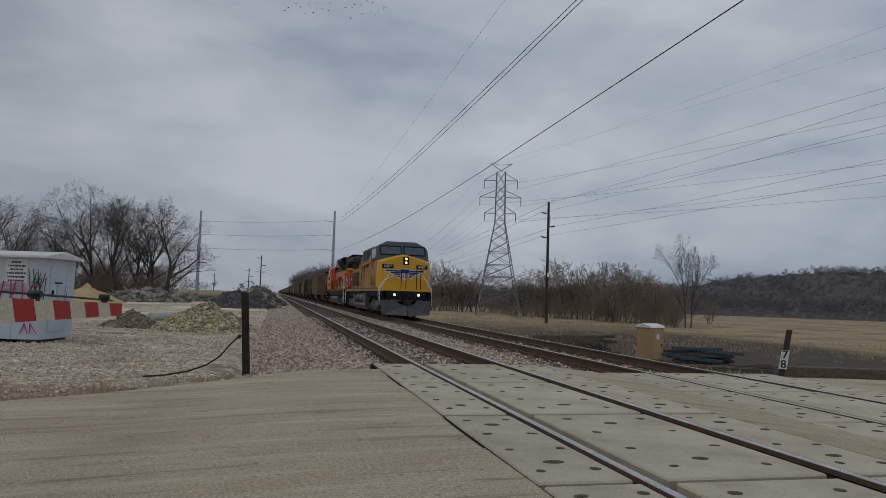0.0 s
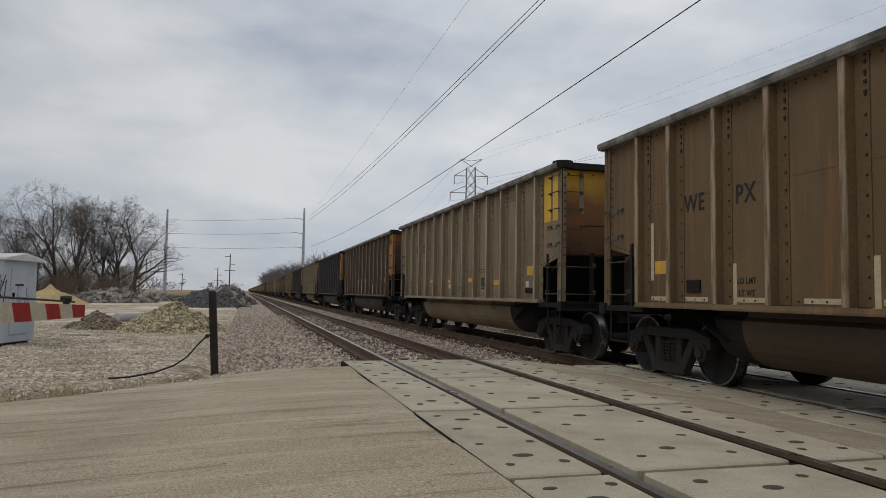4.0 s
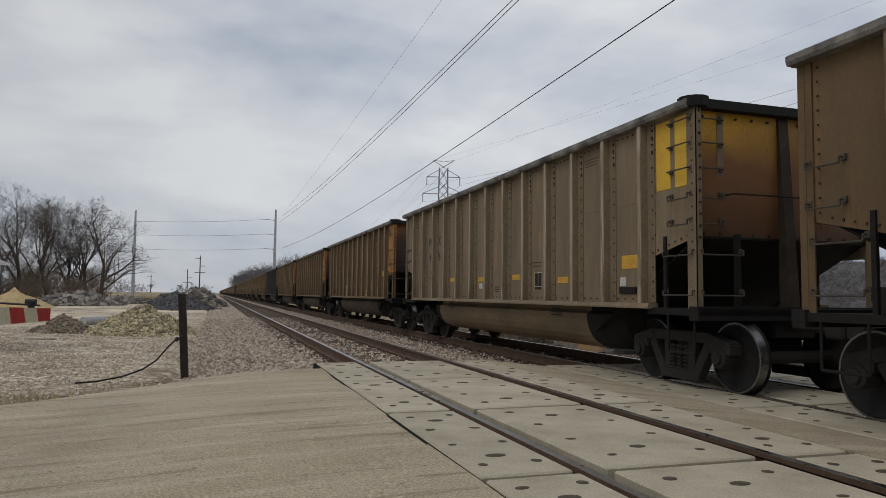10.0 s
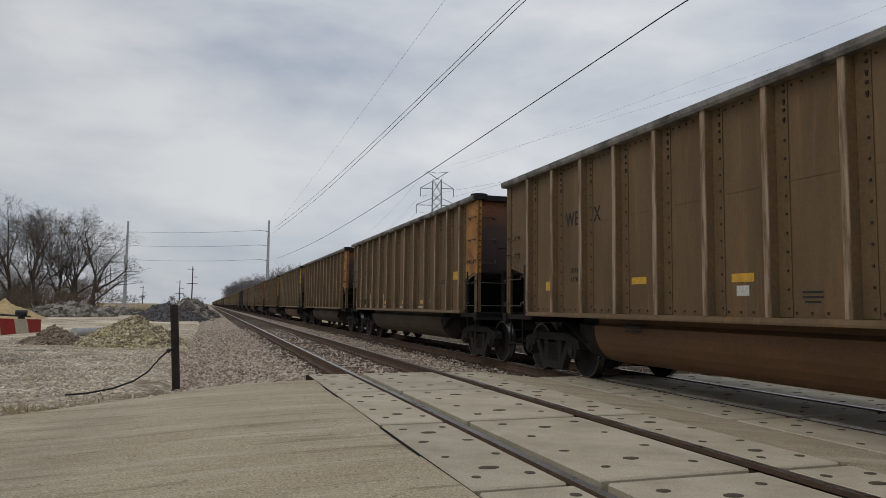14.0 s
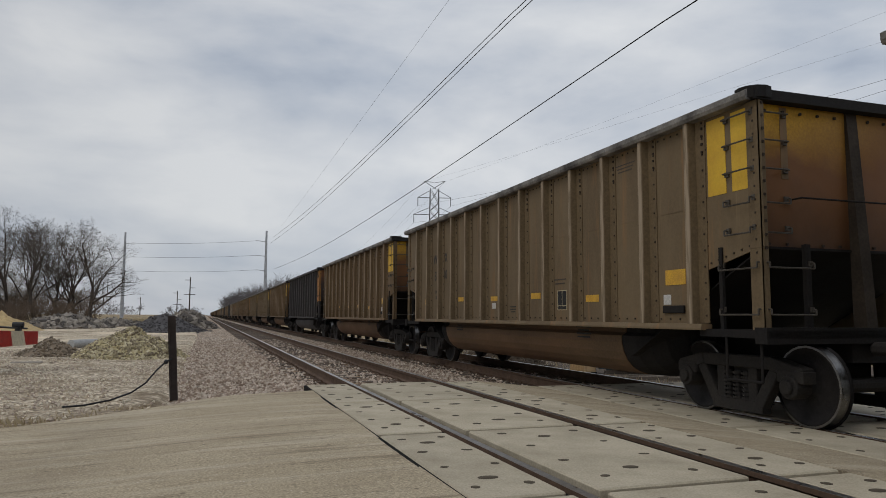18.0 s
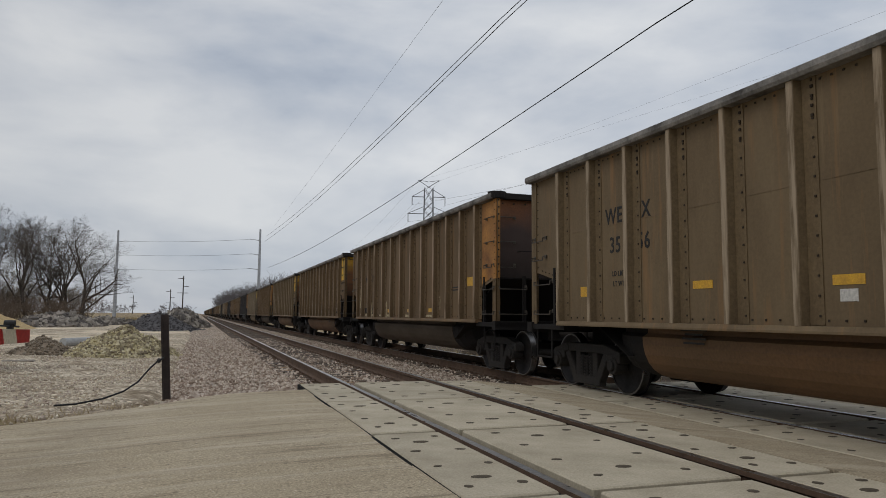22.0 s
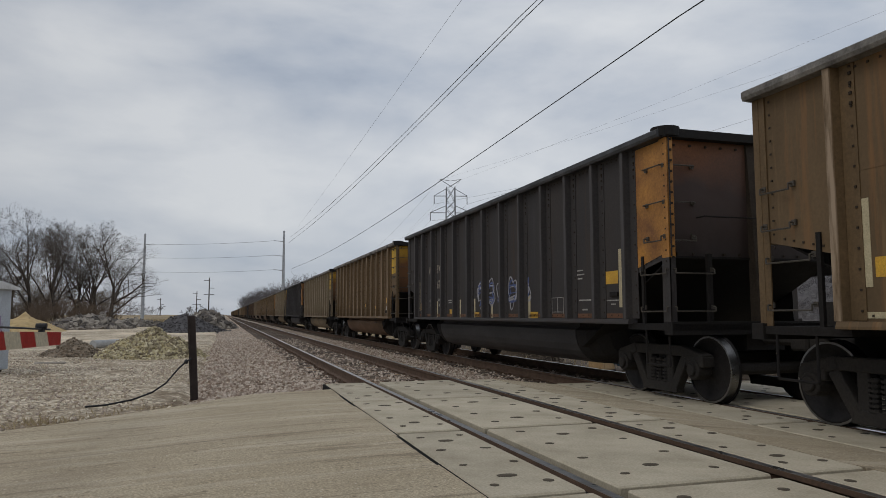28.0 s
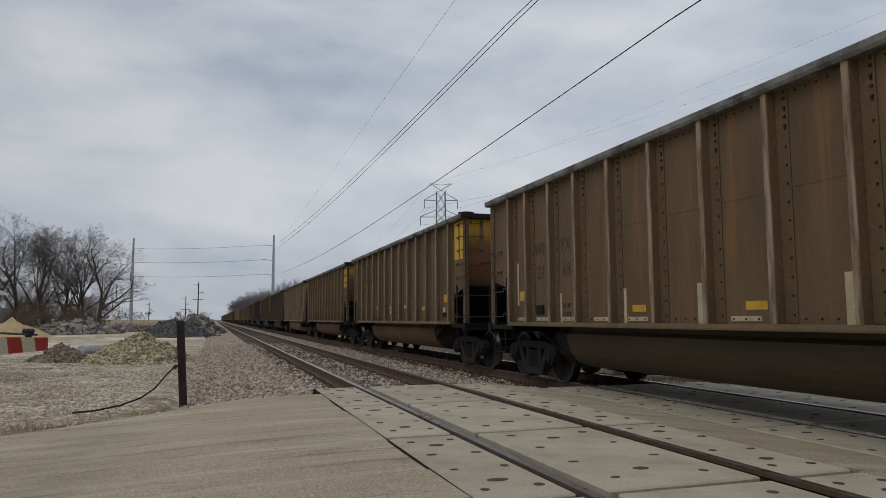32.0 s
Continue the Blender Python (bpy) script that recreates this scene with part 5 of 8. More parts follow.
def build_train_cars():
    masters = {(style, far): build_car(style, far) for style in ("steel", "dark", "alloy") for far in (False, True)}
    rnd = random.Random(5)
    spec = [(FIRST + i, r, False) for i, r in enumerate(ROSTER)]
    for k in range(FIRST + len(ROSTER), FIRST + len(ROSTER) + 34):
        spec.append((k, (rnd.choice(("brown", "brown", "olive", "black", "tan", "umber")), rnd.choice(("steel", "alloy")), "", ""), True))
    for k, (tone, style, left, right), far in spec:
        m = pose(FAR, -3.86 + 16.18 * k, FAR_Z)
        kind = "dark" if style == "steel" and tone in ("black", "umber") and k != 13 else style
        car = copy_thing(masters[kind, far], m)
        ends = "orange end panel" if style == "steel" else "bright yellow end patches"
        sprayed = k in GRAFFITI and not far
        restyle(car, tone, k, f"{WORDS[tone]} ribbed coal gondola with {ends}" + (" and graffiti" if sprayed else ""))
        if not far:
            ink = WHITE_INK if tone in ("black", "umber") else INK
            big = DIM_INK if k == 13 else CREAM_INK if tone in ("black", "umber") else FAINT_INK if k in (41, 45) else INK
            a, b, z = {"steel": (4.89, 3.87, 2.50), "dark": (4.68, 3.90, 2.50), "alloy": (4.61, 3.88, 2.72)}[kind]
            text_part("WE", 0.25, big, car, a, z)
            text_part("PX", 0.25, big, car, b, z)
            text_part(left, 0.25, big, car, a - 0.03, z - 0.44)
            text_part(right, 0.25, big, car, b - (0.0 if kind == "dark" else 0.02), z - 0.44)
            c, d = (4.75, 1.75) if k == 13 else {"steel": (3.86, 1.44), "dark": (4.67, 1.62), "alloy": (4.5, 1.86)}[kind]
            text_part("LD LMT", 0.08, ink, car, c, d)
            text_part("LT WT", 0.08, ink, car, c, d - 0.15)
            if kind == "dark":
                text_part("241700", 0.08, ink, car, 3.85, 1.63)
                text_part("44300", 0.08, ink, car, 3.78, 1.48)
            if style == "steel":
                text_part(left + right if len(left + right) == 4 else "", 0.2, INK, car, -6.62, 3.42, x=-1.483)
            if k == 42:
                text_part("244600", 0.08, ink, car, 3.72, 1.86)
                text_part("41400", 0.08, ink, car, 3.70, 1.71)
            if k == 13:
                text_part("242000", 0.08, ink, car, 3.86, 1.75)
                text_part("44000", 0.08, ink, car, 3.84, 1.60)
                bm = bmesh.new()
                box(bm, -1.4766, -1.4752, 3.56, 5.20, 1.42, 2.72)
                part("dark_patch", bm, PAINT["black"][1], car, "dark repainted patch behind the marks")
                bm = bmesh.new()
                box(bm, -1.478, -1.4755, 2.63, 3.20, 1.27, 1.51)
                part("blue_patch", bm, SPRAY["navy"], car, "small dark blue paint patch")
            if k == 8:
                filled_graffiti(car, [(1.28, 2.14), (0.74, 1.12), (0.16, 0.70), (-0.90, 0.0)], 1.16, 1.95, 31, "white", "white", True)
            if k == 17:
                filled_graffiti(car, [(1.26, 2.22), (0.14, 1.12), (-0.96, 0.0), (-2.03, -1.08), (-3.1, -2.15)], 1.16, 2.28, 37, "moss", "black", False)
                bm = bmesh.new()
                tag = random.Random(44)
                y = 1.3
                while y > -1.4:
                    zs = [tag.uniform(0.66, 0.92) for _ in range(4)]
                    stroke(bm, [(y - 0.09 * i, z) for i, z in enumerate(zs)], 0.009, -1.385)
                    y -= 0.3
                part("tub_scrawl", bm, SPRAY["pale"], car, "thin pale scrawl on the tub")
            if k == 13:
                green_tag(car)
            if sprayed:
                for y, z, w, h, letters, seed, colours in GRAFFITI[k]:
                    spray(car, y, z, w, h, letters, seed, colours)
        CARS.append((car, -3.86 + 16.18 * k))
    for master in masters.values():
        for ob in list(master.children_recursive) + [master]:
            bpy.data.objects.remove(ob)


build_train_cars()

# ---- the locomotives ----
UP_YELLOW = material("armour_yellow", (0.43, 0.225, 0.013), (0.24, 0.12, 0.014), rough=0.5, scale=0.8, fine=30, bump=0.03, amount=0.6, stretch=(1, 1, 0.5), fine_amount=0.12)
# Cleaner front paint, also brightened to hold the stronger light on the nose.
NOSE_LIT_YELLOW = material("washed_lit_yellow", (0.66, 0.36, 0.010), (0.52, 0.27, 0.012), rough=0.42, scale=0.8, fine=30, bump=0.02, amount=0.5, fine_amount=0.06)
UP_GREY = material("harbour_grey", (0.075, 0.078, 0.083), (0.035, 0.035, 0.037), rough=0.5, scale=1.2, fine=30, bump=0.03, amount=0.6, fine_amount=0.12, spec=0.3)
LOCO_RED = material("signal_red", (0.50, 0.035, 0.02), (0.26, 0.03, 0.02), rough=0.5, scale=2, fine=30, bump=0)
LOCO_BLUE = material("emblem_blue", (0.015, 0.025, 0.16), (0.03, 0.03, 0.09), rough=0.5, scale=3, fine=30, bump=0)
LOCO_WHITE = material("grab_white", (0.72, 0.72, 0.70), (0.5, 0.49, 0.47), rough=0.5, scale=5, fine=40, bump=0)
SLATE = material("dusty_frame_grey", (0.045, 0.044, 0.042), (0.024, 0.022, 0.021), rough=0.75, scale=2.5, fine=30, bump=0.1, amount=0.8, spec=0.25)
TRUCK_GREY = material("dusty_truck_grey", (0.19, 0.18, 0.165), (0.085, 0.078, 0.07), rough=0.7, scale=2.5, fine=30, bump=0.12, amount=0.7)
PLOW = material("scuffed_plow_grey", (0.075, 0.075, 0.076), (0.045, 0.043, 0.04), rough=0.55, scale=2.2, fine=30, bump=0.05, amount=0.8)
TANK_GREY = material("air_tank_grey", (0.135, 0.130, 0.122), (0.065, 0.062, 0.057), rough=0.55, scale=2, fine=30, bump=0.05)
DARK = material("loco_black", (0.010, 0.010, 0.012), (0.020, 0.019, 0.019), rough=0.55, scale=2, fine=30, bump=0.05, spec=0.12)
B_ORANGE = material("heritage_orange", (0.62, 0.115, 0.018), (0.36, 0.07, 0.02), rough=0.42, scale=0.9, fine=30, bump=0.03, amount=0.6, fine_amount=0.12)
B_YELLOW = material("stripe_yellow", (0.70, 0.40, 0.03), (0.45, 0.24, 0.03), rough=0.5, scale=3, fine=30, bump=0)
WINDOW = glass("cab_window", (0.05, 0.065, 0.075))
LAMP = glowing("lit_headlight", (1.0, 0.84, 0.58), 1.25)
RADIATOR = material("radiator_grey", (0.028, 0.029, 0.031), (0.016, 0.016, 0.017), rough=0.6, scale=1.5, fine=30, bump=0.03, spec=0.3)
FADED_RED = material("faded_flag_red", (0.22, 0.035, 0.03), (0.17, 0.06, 0.03), rough=0.6, scale=3, fine=30, bump=0, amount=0.9)
FADED_WHITE = material("faded_flag_white", (0.25, 0.235, 0.205), (0.20, 0.155, 0.10), rough=0.6, scale=3, fine=30, bump=0, amount=0.9)
FADED_BLUE = material("faded_flag_blue", (0.030, 0.034, 0.050), (0.055, 0.052, 0.055), rough=0.6, scale=3, fine=30, bump=0, amount=0.9)


def loco_wheels(truck, ys):
    for y in ys:
        for s in (-1, 1):
            share("wheel", TRUCK_PARTS["wheel"], truck, pose(s * 0.745, y, 0.525, 0, 0, 0 if s < 0 else 180) @ Matrix.Diagonal((1, 1.148, 1.148, 1)))
        bm = bmesh.new()
        rod(bm, (-0.72, y, 0.525), (0.72, y, 0.525), 0.1, sides=10)
        part("axle", bm, TRUCK, truck)


def loco_truck(loco, y, mat):
    bm = bmesh.new()
    box(bm, -0.9, 0.9, -2.2, 2.2, 0.55, 0.9)
    truck = part("truck", bm, DARK, loco, "three-axle locomotive truck, grey with road dust")
    truck.location = (0, y, 0)
    ys = (-1.98, 0.0, 1.98)
    loco_wheels(truck, ys)
    for s in (-1, 1):
        bm = bmesh.new()
        edge = [(-2.75, 0.66), (-2.65, 0.90), (-1.5, 0.97), (-1.1, 0.90), (1.1, 0.90), (1.5, 0.97), (2.65, 0.90), (2.75, 0.66)]
        for a in (1.98, 0.0, -1.98):
            edge += [(a + 0.56, 0.60), (a + 0.40, 0.30), (a - 0.40, 0.30), (a - 0.56, 0.60)]
        prism(bm, edge, 0, s * 1.0, s * 1.17)
        part("side_frame", bm, mat, truck, bevel=0.015)
        for a in ys:
            bm = bmesh.new()
            rod(bm, (s * 1.15, a, 0.52), (s * 1.25, a, 0.52), 0.2, sides=14)
            rod(bm, (s * 1.25, a, 0.52), (s * 1.31, a, 0.52), 0.11, sides=10)
            part("journal_box", bm, mat, truck)
        for a in (-1.0, 1.0, -2.55, 2.55):
            bm = bmesh.new()
            for k in range(4):
                rod(bm, (s * 1.09, a, 0.36 + 0.055 * k), (s * 1.09, a, 0.39 + 0.055 * k), 0.1, sides=10)
            rod(bm, (s * 1.09, a, 0.34), (s * 1.09, a, 0.6), 0.06, sides=8)
            part("coil_spring", bm, mat, truck)
        for a in (-1.35, 1.35):
            bm = bmesh.new()
            rod(bm, (s * 1.18, a - 0.28, 0.84), (s * 1.18, a + 0.28, 0.84), 0.13, sides=12)
            part("brake_cylinder", bm, mat, truck)
        bm = bmesh.new()
        bent(bm, [(s * 1.22, -2.6, 1.0), (s * 1.22, -0.5, 1.06), (s * 1.22, 0.6, 1.02), (s * 1.22, 2.6, 1.08)], 0.02)
        part("air_pipe", bm, DARK, truck)


def hand_rail(loco, ys, z0, z1, x, mat, posts=True):
    bm = bmesh.new()
    bent(bm, [(x, a, z1) for a in ys], 0.021, sides=6)
    part("handrail", bm, mat, loco)
    if posts:
        for a in ys:
            bm = bmesh.new()
            rod(bm, (x, a, z0), (x, a, z1), 0.024, sides=6)
            part("rail_post", bm, mat, loco)


def slab(name, loco, mat, x0, x1, y0, y1, z0, z1, label="", bevel=0.0):
    bm = bmesh.new()
    box(bm, x0, x1, y0, y1, z0, z1)
    return part(name, bm, mat, loco, label, bevel)


def bulb(loco, x, y, z, r, ahead=-1):
    bm = bmesh.new()
    rod(bm, (x, y, z), (x, y - ahead * 0.10, z), r * 1.25, sides=16)
    house = part("headlight_housing", bm, DARK, loco)
    bm = bmesh.new()
    rod(bm, (x, y + ahead * 0.012, z), (x, y, z), r, sides=16)
    part("headlight_lens", bm, LAMP, house, "lit headlight")


def build_yellow_loco():
    loco = empty("yellow_locomotive", "yellow and grey diesel locomotive leading the coal train", "locomotive")
    slab("underframe", loco, DARK, -1.3, 1.3, -10.2, 10.2, 1.15, 1.52)
    slab("walkway", loco, SLATE, -1.53, 1.53, -9.6, 9.95, 1.52, 1.60)
    for s in (-1, 1):
        slab("side_sill", loco, UP_YELLOW, *sorted((s * 1.50, s * 1.545)), -9.6, 9.95, 1.49, 1.62, "yellow sill stripe")
        slab("sill_stripe", loco, UP_GREY, *sorted((s * 1.50, s * 1.542)), -9.0, 9.95, 1.622, 1.70)
    # nose and cab
    bm = bmesh.new()
    def ring(y, w, zt, zc):
        return [bm.verts.new(p) for p in ((-w, y, 1.60), (-w, y, zt), (-0.12, y, zc), (0.12, y, zc), (w, y, zt), (w, y, 1.60))]
    rings = [ring(-9.62, 1.37, 3.20, 3.60), ring(-9.45, 1.51, 3.23, 3.64), ring(-8.80, 1.515, 3.36, 3.70), ring(-6.0, 1.505, 3.38, 3.5)]
    for p, q in zip(rings, rings[1:]):
        for i in range(5):
            bm.faces.new((p[i], p[i + 1], q[i + 1], q[i]))
    bm.faces.new(rings[0][::-1])
    part("nose", bm, NOSE_LIT_YELLOW, loco, "broad yellow nose", bevel=0.02)
    bm = bmesh.new()
    prism(bm, [(-1.53, 1.62), (-1.53, 3.40), (1.53, 3.40), (1.53, 1.62)], 1, -8.4, -1.2)
    part("cab_side", bm, UP_YELLOW, loco)
    bm = bmesh.new()
    rows = []
    for x, top in ((-1.53, 4.10), (-1.46, 4.22), (-0.9, 4.52), (0.9, 4.52), (1.46, 4.22), (1.53, 4.10)):
        rows.append([bm.verts.new((x, y, z)) for y, z in ((-9.03, 3.32), (-11.35 + 0.70 * (top - 0.1), top - 0.1), (-11.2 + 0.70 * top, top), (-6.2, top), (-6.2, 3.32))])
    for p, q in zip(rows, rows[1:]):
        for i in range(5):
            bm.faces.new((p[i], p[(i + 1) % 5], q[(i + 1) % 5], q[i]))
    bm.faces.new(rows[0][::-1])
    bm.faces.new(rows[-1])
    cab = part("cab", bm, UP_GREY, loco, "grey cab with rounded roof")
    for x0, x1 in ((-1.34, -0.09), (0.09, 1.34)):
        bm = bmesh.new()
        prism(bm, [(x0, 3.68), (x0 * 0.96 if x0 < -1 else x0, 4.20), (x1 * 0.96 if x1 > 1 else x1, 4.20), (x1, 3.68)], 1, -0.02, 0.02)
        bmesh.ops.transform(bm, matrix=Matrix(((1, 0, 0, 0), (0, 1, 0.70, -11.36), (0, 0, 1, 0), (0, 0, 0, 1))), verts=bm.verts)
        pane = part("windshield", bm, WINDOW, cab, "dark windshield")
        bm = bmesh.new()
        for a, b in (((x0, 3.68), (x0, 4.2)), ((x1, 3.68), (x1, 4.2)), ((x0, 3.68), (x1, 3.68)), ((x0, 4.2), (x1, 4.2))):
            rod(bm, (a[0], -11.35 + 0.70 * a[1] - 0.03, a[1]), (b[0], -11.35 + 0.70 * b[1] - 0.03, b[1]), 0.035, sides=6)
        rod(bm, ((x0 + x1) / 2, -11.38 + 0.70 * 3.9, 3.9), ((x0 + x1) / 2 - 0.2, -11.38 + 0.7 * 4.2, 4.2), 0.012, sides=4)
        part("window_frame", bm, DARK, cab, "black rubber window frame")
    slab("roof_block", loco, UP_GREY, -1.50, 1.50, -6.2, -1.2, 3.40, 4.27, "grey louvred upper block", 0.06)
    for y0, y1, z0, z1 in ((-7.95, -7.25, 3.52, 4.05), (-7.12, -6.35, 3.52, 4.05)):
        slab("cab_side_window", loco, WINDOW, -1.537, -1.48, y0, y1, z0, z1, "dark cab side window")
    for y0, y1 in ((-5.2, -4.45), (-4.2, -3.55), (-2.7, -1.9)):
        slab("grille", loco, DARK, -1.512, -1.48, y0, y1, 3.58, 4.12, "black air grille")
    slab("red_stripe", loco, LOCO_RED, -1.537, -1.50, -6.2, -1.2, 3.385, 3.45, "red stripe under the grey roof")
    for i, y in enumerate((-1.3, -2.6, -3.9, -5.1)):
        slab("body_door", loco, UP_YELLOW, -1.545, -1.53, y - 1.1, y - 0.06, 1.78, 3.26)
    slab("mirror", loco, LOCO_WHITE, -1.78, -1.72, -7.2, -7.1, 3.35, 3.62)
    # louvred panel on the nose side
    slab("louvre_panel", loco, UP_YELLOW, -1.55, -1.53, -8.06, -6.1, 1.80, 2.46)
    for k in range(9):
        for y0, y1 in ((-8.0, -7.15), (-6.95, -6.16)):
            slab("louvre", loco, DARK, -1.556, -1.55, y0, y1, 1.86 + k * 0.065, 1.885 + k * 0.065)
    # hood, radiator wings, stack
    bm = bmesh.new()
    prism(bm, [(-0.97, 1.60), (-0.97, 3.82), (-0.72, 4.0), (0.72, 4.0), (0.97, 3.82), (0.97, 1.60)], 1, -1.2, 9.75)
    part("hood", bm, UP_YELLOW, loco, "long yellow engine hood")
    bm = bmesh.new()
    prism(bm, [(-0.985, 3.96), (-0.96, 4.06), (-0.82, 4.17), (-0.6, 4.22), (0.6, 4.22), (0.82, 4.17), (0.96, 4.06), (0.985, 3.96)], 1, -1.2, 5.0)
    part("hood_roof", bm, UP_GREY, loco, "grey hood roof")
    for s in (-1, 1):
        slab("red_stripe", loco, LOCO_RED, *sorted((s * 0.97, s * 0.978)), -1.2, 4.7, 3.86, 3.958)
        for k in range(10):
            y = -1.0 + k * 0.56
            door = slab("hood_door", loco, UP_YELLOW, *sorted((s * 0.97, s * 0.982)), y, y + 0.53, 1.82, 3.76)
            if s < 0:
                slab("door_gap", loco, DARK, -0.9835, -0.972, y + 0.532, y + 0.548, 1.80, 3.78, "dark gap between the hood doors")
                for z in (1.95, 3.62):
                    slab("door_latch", door, SLATE, -1.0, -0.982, y + 0.42, y + 0.48, z - 0.05, z + 0.05)
    bm = bmesh.new()
    edge = [(0.0, 3.80), (0.98, 3.80), (1.52, 3.83), (1.52, 4.10), (1.44, 4.19), (1.2, 4.24), (0.0, 4.26)]
    rows = [[bm.verts.new((x * k, y, z + dz)) for x, z in [(-a, c) for a, c in edge[::-1]] + edge[1:-1]] for y, k, dz in ((4.55, 0.66, -0.06), (5.25, 0.98, -0.02), (6.0, 1.0, 0), (9.95, 1.0, 0))]
    n = len(rows[0])
    for p, q in zip(rows, rows[1:]):
        for i in range(n):
            bm.faces.new((p[i], p[(i + 1) % n], q[(i + 1) % n], q[i]))
    bm.faces.new(rows[0])
    bm.faces.new(rows[-1][::-1])
    part("radiator_wing", bm, RADIATOR, loco, "overhanging black-grey radiator roof")
    slab("red_stripe", loco, LOCO_RED, -1.02, -0.97, 5.6, 9.9, 3.73, 3.80)
    for y0, y1 in ((5.8, 6.9), (7.0, 8.1), (8.2, 9.35)):
        bm = bmesh.new()
        prism(bm, [(-0.975, 3.30), (-1.10, 3.72), (-1.07, 3.74), (-0.96, 3.34)], 1, y0, y1)
        part("radiator_screen", bm, DARK, loco, "black radiator screen")
    for k in range(9):
        y = 5.1 + k * 0.5
        slab("filter_door", loco, DARK, -0.985, -0.97, y + 0.06, y + 0.30, 1.95, 3.05)
    bm = bmesh.new()
    rod(bm, (0, 3.72, 4.1), (0, 3.72, 4.50), 0.48, sides=18)
    rod(bm, (0, 3.72, 4.49), (0, 3.72, 4.54), 0.54, sides=18)
    part("exhaust_stack", bm, UP_GREY, loco)
    bm = bmesh.new()
    for a in (-0.2, 0.0, 0.2):
        rod(bm, (a, 1.9, 4.38), (a, 2.45, 4.38), 0.05, 0.10, sides=10)
    rod(bm, (0, 2.2, 4.15), (0, 2.2, 4.36), 0.05)
    part("air_horn", bm, DARK, loco)
    # waving flag painted on the hood doors
    def wave(u):
        return 0.10 * math.sin(u * 2.2 + 0.4) + 0.05 * math.sin(u * 5.1)

    def flag_top(u):
        """Upper edge of the cloth, u metres behind its left end; it climbs to the blue field."""
        return 3.40 + 0.27 * smoothstep(1.7, 2.5, u) - 0.5 * smoothstep(3.2, 4.6, u) + 0.6 * wave(u)

    def flag_foot(u):
        return 2.0 + 0.18 * math.sin(u * 2.4 + 2.6) - 0.05 * u * 0.4 + 0.5 * smoothstep(3.8, 4.7, u)
    n = 26
    for k in range(11):
        bm = bmesh.new()
        rows = []
        for i in range(n + 1):
            u = 4.7 * i / n
            lo, hi = flag_foot(u), flag_top(u)
            rows.append([bm.verts.new((-0.9865, 3.86 - u, lo + (hi - lo) * f / 11 + 0.25 * wave(u) * math.sin(math.pi * f / 11))) for f in (k, k + 1)])
        for (p, q), (r, t) in zip(rows, rows[1:]):
            bm.faces.new((p, r, t, q))
        part("flag_stripe", bm, FADED_RED if k % 2 == 0 else FADED_WHITE, loco, "faded red flag stripe" if k % 2 == 0 else "faded white flag stripe")
    bm = bmesh.new()
    rows = []
    for i in range(13):
        u = 1.75 + 2.75 * i / 12
        rows.append([bm.verts.new((-0.989, 3.86 - u, z)) for z in (flag_top(u) - 0.75 * smoothstep(1.5, 2.4, u) - 0.12 * math.sin(u * 3), flag_top(u) + 0.015)])
    for (p, q), (r, t) in zip(rows, rows[1:]):
        bm.faces.new((p, r, t, q))
    canton = part("flag_canton", bm, FADED_BLUE, loco, "faded blue starred field")
    rnd = random.Random(2)
    for k in range(30):
        u = 2.2 + (k % 10) * 0.22 + (k // 10 % 2) * 0.1
        z = flag_top(u) - 0.16 - (k // 10) * 0.2
        slab("flag_star", canton, FADED_WHITE, -0.992, -0.990, 3.86 - u - 0.028, 3.86 - u + 0.028, z - 0.028, z + 0.028)
    # lettering
    share("road_number", lettering("6557", 0.46, LOCO_RED), loco, Matrix.Translation((-1.549, -7.12, 3.02)) @ SIDEWAYS, "red road number")
    share("slogan", lettering("BUILDING AMERICA", 0.17, INK), loco, Matrix.Translation((-1.549, -4.1, 3.12)) @ SIDEWAYS)
    for x in (-1.02, 1.0):
        board = slab("number_board", loco, DARK, x - 0.33, x + 0.33, -9.68, -9.55, 2.83, 3.06, "black number board", 0.02)
        share("number", lettering("6557", 0.155, LOCO_WHITE), board, Matrix.Translation((x, -9.684, 2.945)) @ FRONTWARD)
    # emblem on the nose, as plain shapes
    for s in (-1, 1):
        bm = bmesh.new()
        prism(bm, [(s * 0.1, 2.42), (s * 0.1, 2.76), (s * 1.25, 2.76), (s * 1.22, 2.64), (s * 0.95, 2.58), (s * 0.9, 2.48), (s * 0.55, 2.44), (s * 0.45, 2.26), (s * 0.3, 2.24)], 1, -9.632, -9.625)
        part("emblem_border", bm, LOCO_WHITE, loco)
        for k, (w, z) in enumerate(((1.18, 2.675), (0.88, 2.57), (0.68, 2.47), (0.45, 2.34))):
            bm = bmesh.new()
            prism(bm, [(s * 0.12, z - 0.03), (s * 0.12, z + 0.055), (s * w, z + 0.055), (s * (w - 0.06), z - 0.03)], 1, -9.638, -9.632)
            part("emblem_wing", bm, LOCO_BLUE, loco, "blue wing of the emblem")
    bm = bmesh.new()
    prism(bm, [(-0.27, 2.8), (0.0, 2.84), (0.27, 2.8), (0.25, 2.34), (0.0, 2.12), (-0.25, 2.34)], 1, -9.645, -9.638)
    shield = part("emblem_shield", bm, LOCO_WHITE, loco, "white shield of the emblem")
    slab("emblem_field", shield, LOCO_BLUE, -0.25, 0.25, -9.65, -9.645, 2.56, 2.79, "blue field of the shield")
